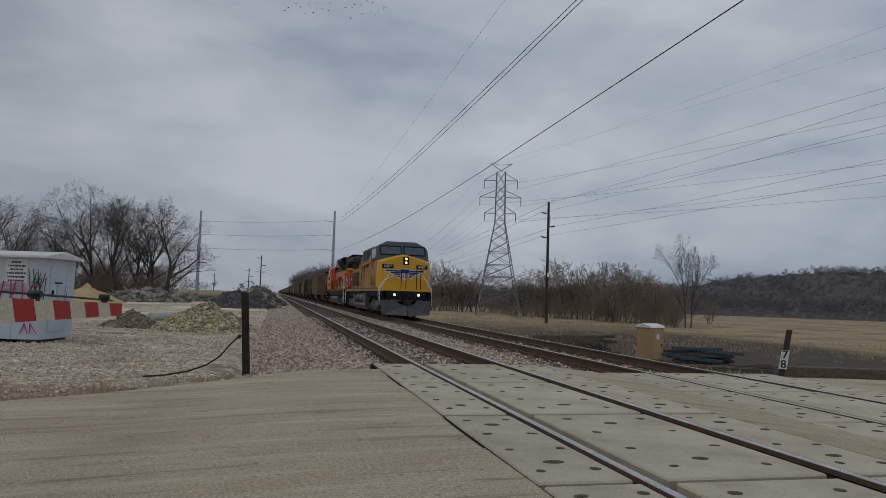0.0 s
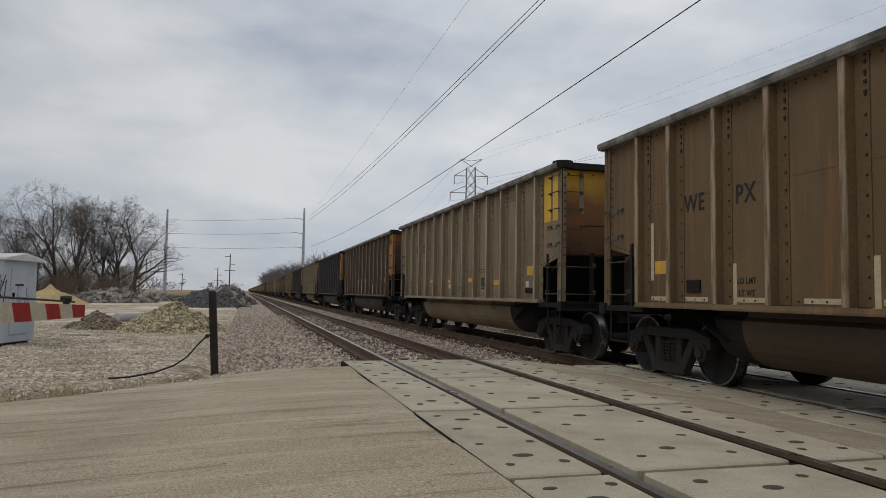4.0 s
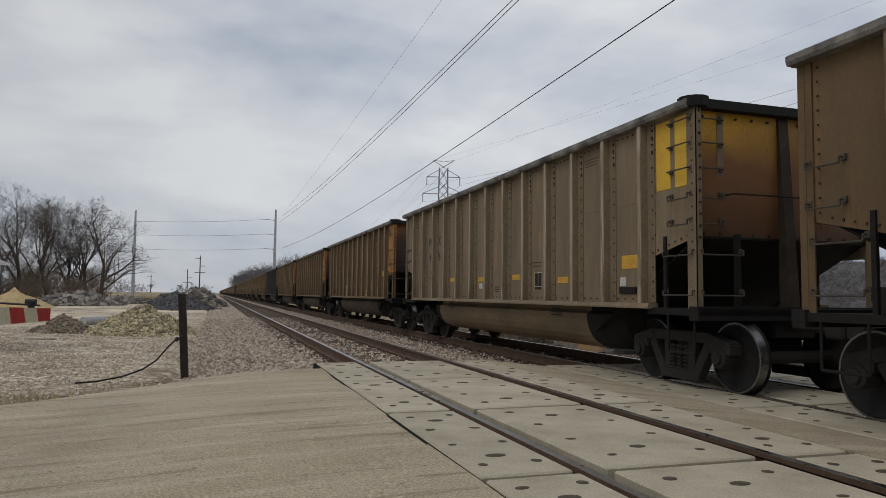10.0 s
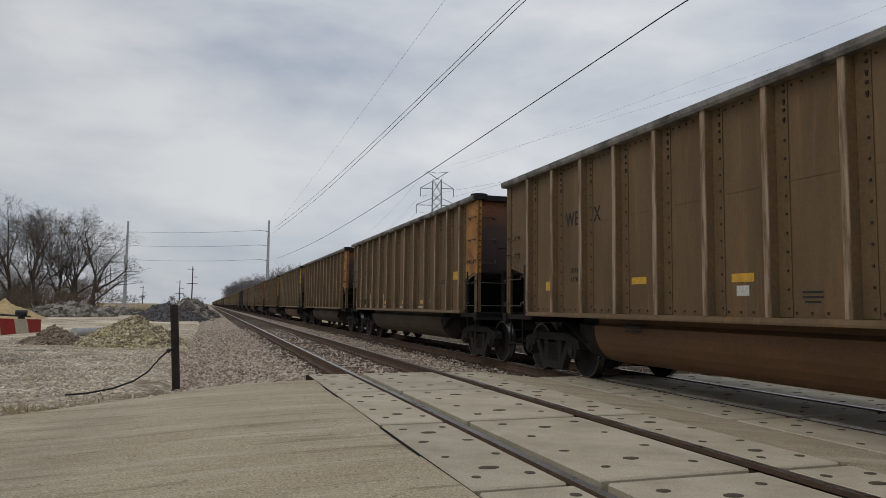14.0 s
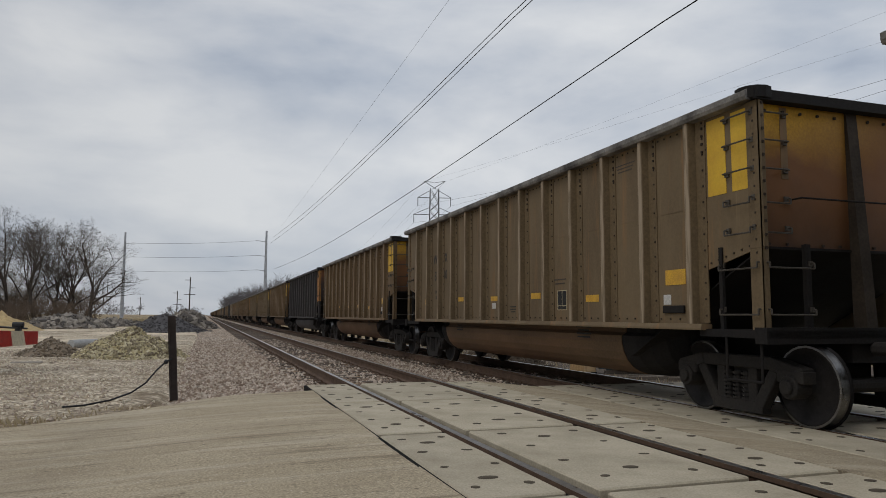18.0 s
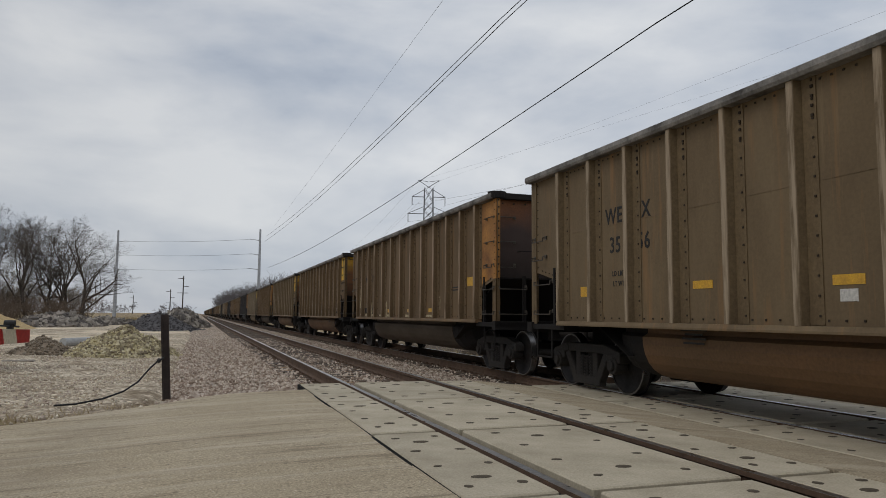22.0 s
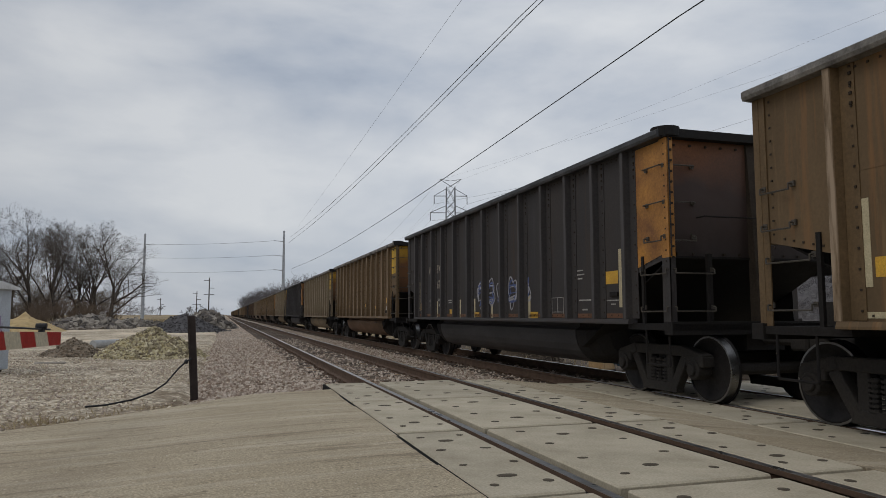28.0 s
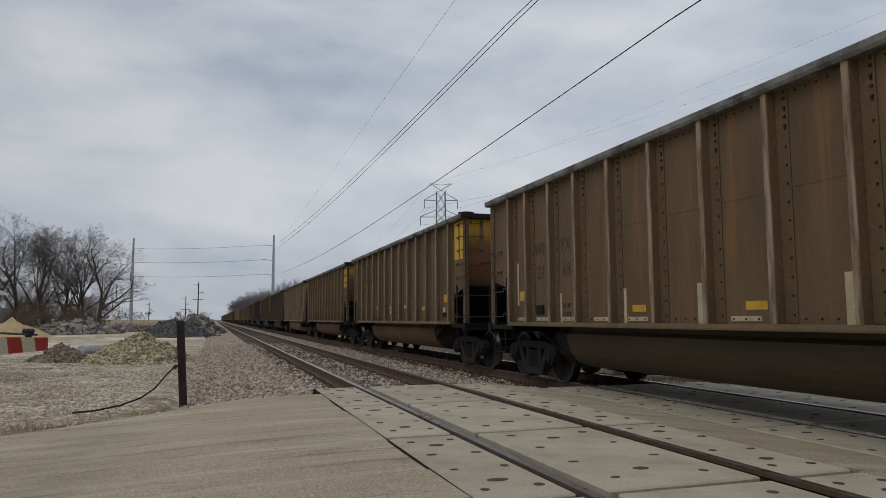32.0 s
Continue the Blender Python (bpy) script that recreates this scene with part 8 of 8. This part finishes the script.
for k, (az1, el1) in enumerate(((45.3, 13.35), (45.32, 15.23), (45.27, 10.12), (45.29, 12.22), (45.25, 7.89), (45.26, 8.89), (45.34, 17.81), (45.35, 19.27))):
    line_by_angles(TOWER_TIPS[k], az1, el1, TOWER_TIPS[k].z + 1.0, 0.016 if k < 6 else 0.008, WIRE_HAZED)
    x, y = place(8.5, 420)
    wire(catenary(TOWER_TIPS[k], (x + (k % 2) * 7, y, TOWER_TIPS[k].z - 1), 5.0), 0.016, WIRE_HAZED)


# ---- trees and woods ----
BARK = material("grey_brown_bark", (0.085, 0.066, 0.052), (0.045, 0.036, 0.03), rough=0.95, scale=1.5, fine=12, bump=0.3)
TWIG = material("bare_twigs", (0.115, 0.095, 0.080), (0.075, 0.062, 0.052), rough=0.95, scale=0.5, fine=5, bump=0.0)
BRUSH = material("dry_brush", (0.235, 0.185, 0.135), (0.16, 0.125, 0.093), rough=0.95, scale=0.4, fine=5, bump=0.0)
# Far twigs greyer and paler than TWIG, with the air's haze in their colour.
HAZED_TWIG = material("hazed_bare_woods", (0.155, 0.138, 0.132), (0.105, 0.094, 0.096), rough=1.0, scale=0.03, fine=0.4, bump=0.0, amount=0.9)
STRAW = material("dry_grass_blades", (0.46, 0.37, 0.22), (0.29, 0.225, 0.13), rough=0.95, scale=0.8, fine=9, bump=0)


def grow(rnd, height, levels=4, trunk=0.3, stems=1, bole=0.42, open_angle=34, start=0.45, twig=0.012, sway=0.10, dense=0.92):
    """Segments (start, end, radius, radius, level) of a bare tree, trunk first."""
    segs = []
    pieces = (7, 6, 4, 3, 2, 2)

    def branch(p, d, length, r, level):
        n = pieces[level]
        first = start if level == 0 else 0.2
        for i in range(n):
            bend = sway
            d = (d + Vector((rnd.uniform(-1, 1), rnd.uniform(-1, 1), rnd.uniform(-0.6, 0.9))) * bend).normalized()
            q = p + d * (length / n)
            r2 = max(r * (1 - 0.62 / n), twig)
            segs.append((p, q, r, r2, level))
            p, r = q, r2
            f = (i + 1) / n
            if level < levels and f > first and rnd.random() < dense:
                side(p, d, length, r, level, f)
        if level < levels:
            for k in range(2 if level < levels - 1 else 1):
                side(p, d, length, r * 1.2, level, 1.0, 0.55)

    def side(p, d, length, r, level, f, wide=1.0):
        a = rnd.uniform(0, 6.2832)
        u = d.orthogonal().normalized()
        u = (Matrix.Rotation(a, 3, d) @ u)
        t = radians(open_angle * (1 if level == 0 else 1.25) * wide * rnd.uniform(0.7, 1.35))
        nd = d * math.cos(t) + u * math.sin(t)
        nd = (nd + Vector((0, 0, 0.22 if level < 2 else 0.1))).normalized()
        if nd.z < -0.15:
            nd.z *= -0.3
        grown = (1.15, 0.64, 0.74, 0.8, 0.8)[level] * (1.15 - 0.5 * f if level else 1.0) * rnd.uniform(0.7, 1.1)
        branch(p, nd, length * grown, max(r * rnd.uniform(0.45, 0.68), twig), level + 1)
    for k in range(stems):
        a = 6.2832 * k / stems + rnd.uniform(-0.5, 0.5)
        lean = Vector((math.cos(a) * 0.3, math.sin(a) * 0.3, 1)) if stems > 1 else Vector((rnd.uniform(-0.1, 0.1), rnd.uniform(-0.1, 0.1), 1))
        foot = Vector((math.cos(a), math.sin(a), 0)) * (0.05 * height if stems > 1 else 0)
        branch(foot, lean.normalized(), height * bole * rnd.uniform(0.8, 1.1), trunk, 0)
    k = height / max(s[1].z for s in segs)
    return [(a * k, b * k, r, q, lv) for a, b, r, q, lv in segs]


def seg_mesh(segs, name, mat, m=None, least=0.0, thin=3):
    verts, faces = [], []
    add_segs(verts, faces, segs, m, least, thin)
    data = bpy.data.meshes.new(name)
    data.from_pydata(verts, [], faces)
    data.materials.append(mat)
    return data


def add_segs(verts, faces, segs, m=None, least=0.0, thin=3):
    """Tapered tubes; twigs of the level thin and finer are slender blades."""
    for a, b, r, q, lv in segs:
        if m is not None:
            a, b = m @ a, m @ b
        d = b - a
        if lv >= thin:
            u = d.cross(Vector((0.2, 1.0, 0.15) if len(verts) % 2 else (-0.35, 1.0, 0.1))).normalized() * max(r, least) * 1.15
            n = len(verts)
            verts.extend((tuple(a - u), tuple(a + u), tuple(b + u * 0.35)))
            faces.append((n, n + 1, n + 2))
            continue
        u = d.cross(Vector((0.31, 0.17, 0.93)))
        if u.length < 1e-6:
            u = Vector((1, 0, 0))
        u.normalize()
        w = u.cross(d).normalized()
        n = len(verts)
        sides = 6 if lv < 2 and least == 0 else 3
        for p, rr in ((a, max(r, least)), (b, max(q, least))):
            for k in range(sides):
                t = 6.2832 * k / sides
                verts.append(tuple(p + rr * (math.cos(t) * u + math.sin(t) * w)))
        for k in range(sides):
            faces.append((n + k, n + (k + 1) % sides, n + sides + (k + 1) % sides, n + sides + k))


def make_tree(name, label, segs, category="tree", group="", twig=None):
    tree = empty(name, label, category, group)
    if category == "shrub":
        for name, low, high, mat in (("stem_frame", 0, 1, BARK), ("crown", 2, 9, twig)):
            ob = new(name, seg_mesh([s for s in segs if low <= s[4] <= high], name, mat, None, 0.0, 2))
            ob.parent = tree
        return tree
    trunk = new("trunk", seg_mesh([s for s in segs if s[4] < 1], "trunk", BARK))
    limbs = new("branch_frame", seg_mesh([s for s in segs if s[4] in (1, 2)], "branch_frame", BARK))
    crown = new("crown", seg_mesh([s for s in segs if s[4] > 2], "crown", twig or TWIG))
    for ob in (trunk, limbs, crown):
        ob.parent = tree
    tagged(crown, "fine bare twigs")
    return tree


def plant(master, x, y, size, yaw, sink=0.1):
    ob = copy_thing(master, pose(x, y, ground_height(x, y) - sink, 0, 0, yaw))
    ob.scale = (size, size, size)
    return ob


def build_trees():
    rnd = random.Random(42)
    big = [make_tree("bare_tree", "tall bare cottonwood in winter at the yard edge", grow(random.Random(q), 17.4, 5, 0.34, 1, 0.36, 40, 0.3, 0.014, 0.12, 0.97), group="trees behind the yard") for q in (1, 2, 5)]
    wide = make_tree("bare_tree", "wide-crowned bare tree in winter at the yard edge", grow(random.Random(6), 15.5, 5, 0.38, 1, 0.24, 52, 0.15, 0.014, 0.12, 0.97), group="trees behind the yard")
    lone = make_tree("bare_tree", "lone bare tree standing in the dry field", grow(random.Random(12), 15.6, 5, 0.24, 1, 0.42, 30, 0.42, 0.017, 0.08, 0.97))
    shrubs = [make_tree("bare_shrub", "bare brushy thicket tree in winter", grow(random.Random(q), 9.0, 4, 0.10, 3, 0.34, 42, 0.05, 0.026, 0.12, 0.76), "shrub", "thicket", BRUSH) for q in (21, 22, 23)]
    # the grove behind the yard: bearing in degrees, distance, size
    for k, (az, d, size) in enumerate(((-24.5, 112, 0.85), (-21.5, 108, 0.82), (-19.4, 108, 0.84), (-18.3, 112, 0.80), (-17.2, 118, 0.76), (-15.4, 114, 0.78), (-13.2, 111, 0.97), (-12.3, 118, 0.95), (-11.3, 110, 0.93), (-10.3, 117, 0.92), (-9.5, 112, 0.86), (-28, 110, 1.0), (-31, 116, 0.9))):
        x, y = place(az, d)
        plant(big[k % 3], x, y, size * 0.95, rnd.uniform(0, 360))
    for az, d, size in ((-7.9, 108, 0.95), (-9.0, 116, 0.9), (-14.2, 120, 0.9), (-16.6, 104, 0.62), (-20.4, 104, 0.8), (-26, 105, 0.86)):
        x, y = place(az, d)
        plant(wide, x, y, size, rnd.uniform(0, 360))
    for k in range(34):
        x, y = place(-33 + k * 0.74 + rnd.uniform(-0.5, 0.5), rnd.uniform(113, 126))
        plant(shrubs[k % 3], x, y, rnd.uniform(0.45, 0.95), rnd.uniform(0, 360))
    # the field's lone pair and the thicket along it
    for az, d, yaw, size in ((32.1, 121, 40, 1.0), (32.5, 124, 190, 0.88)):
        x, y = place(az, d)
        plant(lone, x, y, size, yaw).scale = (size * 0.55, size * 0.55, size)
    for az, d, size in ((10.8, 205, 0.95), (11.5, 200, 1.05), (12.2, 205, 1.1), (12.9, 200, 1.15), (13.6, 196, 1.15), (14.3, 192, 1.1), (15.0, 190, 1.1), (15.7, 192, 1.1), (16.4, 205, 1.05), (19.0, 172, 1.05), (19.8, 168, 1.1), (20.5, 175, 1.15),
                        (21.2, 165, 1.15), (22.0, 170, 1.1), (22.8, 160, 1.12), (23.7, 158, 1.1), (24.5, 166, 1.1), (25.3, 150, 0.95), (26.2, 146, 0.92), (27.0, 152, 1.0), (27.8, 145, 0.98), (28.6, 150, 1.0), (29.3, 140, 0.88), (30.1, 146, 0.95),
                        (30.8, 138, 0.8), (31.4, 134, 0.7), (33.8, 150, 0.6), (26.6, 136, 0.7), (29.8, 128, 0.62), (31.2, 124, 0.5)):
        x, y = place(az, d)
        plant(shrubs[rnd.randrange(3)], x, y, size * rnd.uniform(0.95, 1.45), rnd.uniform(0, 360))
    low = [grow(random.Random(60 + q), 4.6, 3, 0.05, 3, 0.4, 40, 0.04, 0.016, 0.14, 0.5) for q in range(4)]

    def stand(label, mat, spots):
        verts, faces = [], []
        for x, y, size in spots:
            add_segs(verts, faces, low[rnd.randrange(4)], pose(x, y, ground_height(x, y) - 0.1, 0, 0, rnd.uniform(0, 360)) @ Matrix.Scale(size, 4), 0.012, 1)
        data = bpy.data.meshes.new("brush")
        data.from_pydata(verts, [], faces)
        data.materials.append(mat)
        tagged(new("low_brush", data), label, "brush", kind="stuff")
    scrub = material("brown_scrub", (0.150, 0.108, 0.076), (0.095, 0.070, 0.052), rough=0.95, scale=0.3, fine=5, bump=0.0)
    stand("dense brown leafless scrub under the grove", scrub, [(*place(-33 + 25.6 * rnd.random() ** 1.15, rnd.uniform(100, 116)), rnd.uniform(0.3, 0.75) + 0.45 * rnd.random() ** 3) for k in range(170)])
    spots = []
    for k in range(190):
        az = rnd.uniform(10.3, 31.6)
        near = np.interp(az, (10, 17, 19, 25, 29, 32), (196, 188, 164, 146, 130, 124))
        spots.append((*place(az, near + rnd.uniform(-6, 14)), rnd.uniform(0.5, 1.35)))
    stand("grey-brown leafless thicket along the field", BRUSH, spots)
    for m in big + [wide, lone] + shrubs:
        for ob in list(m.children_recursive) + [m]:
            bpy.data.objects.remove(ob)


build_trees()


def hill_height(az, d):
    """Wooded bluff on the far side of the field."""
    crest = np.interp(az, (6, 16, 30, 34, 36, 39, 44, 62), (2, 7, 12, 17, 21.5, 26, 28, 29))
    return -2.5 + crest * smoothstep(335, 600, d) + 1.6 * noise.noise((az * 0.3, d * 0.008, 2)) * smoothstep(330, 400, d)


def build_woods():
    steps_az = [4 + 0.22 * i for i in range(310)]
    steps_d = [310 + 12 * i for i in range(34)]
    verts, faces = [], []
    for d in steps_d:
        for az in steps_az:
            x, y = place(az, d)
            lump = 2.6 * abs(noise.noise((x * 0.085, y * 0.085, 1.0))) + 2.2 * noise.noise((x * 0.21, y * 0.21, 6.0)) + 1.2 * noise.noise((x * 0.5, y * 0.5, 9.0))
            verts.append((x, y, hill_height(az, d) - (1.2 if d < 330 else -2.6 - lump)))
    n = len(steps_az)
    faces = [(j * n + i, j * n + i + 1, (j + 1) * n + i + 1, (j + 1) * n + i) for j in range(len(steps_d) - 1) for i in range(n - 1)]
    data = bpy.data.meshes.new("bluff")
    data.from_pydata(verts, [], faces)
    data.materials.append(material("leaf_litter", (0.095, 0.083, 0.078), (0.060, 0.053, 0.052), rough=1.0, scale=0.06, fine=0.5, bump=0, fine_amount=0.5))
    tagged(new("bluff", data), "wooded bluff beyond the field", "hill", kind="structure")
    rnd = random.Random(77)
    kinds = [grow(random.Random(100 + q), 11.0, 3, 0.15, 1, 0.36, 44, 0.12, 0.03, 0.12, 0.50) for q in range(6)]

    def wood(name, label, spots):
        verts, faces = [], []
        for x, y, z, sx, sz, least in spots:
            m = pose(x, y, z, 0, 0, rnd.uniform(0, 360)) @ Matrix.Diagonal((sx, sx, sz, 1))
            add_segs(verts, faces, kinds[rnd.randrange(6)], m, least, 1)
        data = bpy.data.meshes.new("woods")
        data.from_pydata(verts, [], faces)
        data.materials.append(HAZED_TWIG)
        tagged(new(name, data), label, "woods", kind="stuff")
    for lo, hi, count in ((328, 360, 330), (360, 470, 460), (470, 640, 620)):
        spots = []
        for i in range(count):
            az, d = rnd.uniform(7, 52), rnd.uniform(lo, hi)
            s = rnd.uniform(0.55, 0.95)
            spots.append((*place(az, d), hill_height(az, d) - 0.4, s * 1.35, s, 0.06 * d / 300))
        wood("distant_woods", "grey-brown leafless woods on the bluff", spots)
    spots = []
    for i in range(330):
        y, s = 210 + 420 * rnd.random() ** 1.4, rnd.uniform(1.15, 1.75)
        spots.append((15 + max(0, 420 - y) * 0.042 + rnd.uniform(0, 11), y, -1.5, s, s * 0.92, 0.052 * y / 300))
    for i in range(110):
        d, s = rnd.uniform(430, 900), rnd.uniform(0.5, 0.95)
        x, y = place(rnd.uniform(-36, 1.5), d)
        if not -6 < x < 11:
            spots.append((x, y, 0.2, s * 1.4, s, 0.05 * d / 300))
    wood("distant_trees", "low leafless trees along the line and horizon", spots)


build_woods()


def build_grass():
    rnd = random.Random(19)
    verts, faces = [], []

    def tuft(x, y, h, n, spreadr):
        z = ground_height(x, y) - 0.02
        for k in range(n):
            a = rnd.uniform(0, 6.28)
            bx, by = x + rnd.gauss(0, spreadr), y + rnd.gauss(0, spreadr)
            lx, ly = math.cos(a) * h * rnd.uniform(0.1, 0.6), math.sin(a) * h * rnd.uniform(0.1, 0.6)
            w = rnd.uniform(0.006, 0.014) * (1 + y / 60)
            m = len(verts)
            hh = h * rnd.uniform(0.5, 1.1)
            verts.extend([(bx - w, by, z), (bx + w, by, z), (bx + lx * 0.4, by + ly * 0.4, z + hh * 0.7), (bx + lx, by + ly, z + hh)])
            faces.extend([(m, m + 1, m + 2), (m, m + 2, m + 3)])
    for i in range(110):
        x = rnd.uniform(-7.2, -0.7)
        y = edge_y(x) + abs(rnd.gauss(0, 0.55)) + 0.08
        tuft(x, y, rnd.uniform(0.04, 0.13), 12, 0.12)
    for i in range(520):
        x, y = rnd.uniform(9.9, 14.5), rnd.uniform(13, 60)
        tuft(x, y, rnd.uniform(0.12, 0.42), 10, 0.18)
    for i in range(900):
        x, y = rnd.uniform(11, 60), rnd.uniform(40, 120)
        tuft(x, y, rnd.uniform(0.15, 0.5), 8, 0.4)
    for i in range(500):
        x, y = rnd.uniform(-36, -8), rnd.uniform(100, 150)
        tuft(x, y, rnd.uniform(0.3, 0.9), 9, 0.6)
    data = bpy.data.meshes.new("grass")
    data.from_pydata(verts, [], faces)
    data.materials.append(STRAW)
    tagged(new("dry_grass", data), "dry yellow winter grass tufts", "grass", kind="stuff")
    brush = make_tree("bare_shrub", "small bare brush by the track bank", grow(random.Random(55), 1.6, 3, 0.014, 5, 0.5, 34, 0.15, 0.004, 0.16, 0.5), "shrub", "brush", BRUSH)
    for x, y, s in ((14.6, 29.0, 1.3), (14.0, 30.6, 1.2), (13.6, 33.5, 1.0), (15.2, 31.4, 1.3), (13.2, 36.5, 1.0), (10.9, 17.0, 0.4), (14.9, 35.0, 1.1), (12.6, 42, 0.9), (12.2, 47, 1.0), (11.6, 12.9, 0.3)):
        plant(brush, x, y, s, rnd.uniform(0, 360))
    for ob in list(brush.children_recursive) + [brush]:
        bpy.data.objects.remove(ob)


build_grass()


# ---- a flock of small birds that leaves over the line at the start ----
BIRDS = []


def build_birds():
    rnd = random.Random(8)
    feather = material("dark_plumage", (0.03, 0.03, 0.035), rough=0.9, scale=4, fine=30, bump=0)
    bm = bmesh.new()
    ball(bm, (0, 0, 0), 0.055, 1, (0.8, 2.0, 0.8))
    prism(bm, [(-0.02, -0.10), (0.02, -0.10), (0.05, -0.20), (-0.05, -0.20)], 2, -0.008, 0.008)
    body = mesh_of(bm, feather, "bird")
    bm = bmesh.new()
    prism(bm, [(0.03, 0.06), (0.12, 0.08), (0.24, -0.02), (0.12, -0.04), (0.03, -0.05)], 2, -0.006, 0.006)
    wing = mesh_of(bm, feather, "wing")
    for i in range(40):
        az, el, d = rnd.uniform(-0.9, 8.1), 21.4 + 1.7 * rnd.random() ** 0.6, rnd.uniform(112, 130)
        bird = new("bird", body)
        tagged(bird, "small dark bird flying in a flock", "bird", "flock of birds")
        for s in (-1, 1):
            flap = rnd.uniform(-35, 35)
            share("wing", wing, bird, pose(0, 0, 0, 0, -s * flap, 0) @ Matrix.Diagonal((s, 1, 1, 1)))
        BIRDS.append((bird, at_angle(az, el, d), Vector((rnd.uniform(-2.5, -0.8), rnd.uniform(-1, 1), rnd.uniform(4.6, 6.0))), rnd.uniform(0, 360)))


build_birds()


# ---- what moves ----
# the train surges a little on its way: seconds, metres behind (+) or ahead (-) of an even pace
SURGE = ((0, 0), (1, 0), (2, 0), (3.5, -0.12), (5, -0.23), (6, -0.27), (7, -0.28), (8, -0.43), (9, -0.07), (10, 0), (11, 0.11), (12, -0.42), (13, 0.12), (14.5, -0.15), (16, -0.33),
         (17, 0.15), (18, 0), (19, 0), (20, 0.05), (21, -0.43), (22, -0.17), (23, -0.06), (24, -0.06), (25, -0.45), (26, 0.06), (27.5, -0.2), (29, -0.43), (30, -0.18), (31, -0.08), (32, 0.11))


def motions():
    for car, y in CARS + [YELLOW_LOCO, ORANGE_LOCO]:
        walk(car, [(t, pose(FAR, y - SPEED * t + surge, FAR_Z)) for t, surge in SURGE])
    for bird, start, speed, yaw in BIRDS:
        walk(bird, [(t, Matrix.Translation(start + speed * t) @ pose(0, 0, 0, 0, 0, yaw)) for t in (0, 16, 32)])


motions()
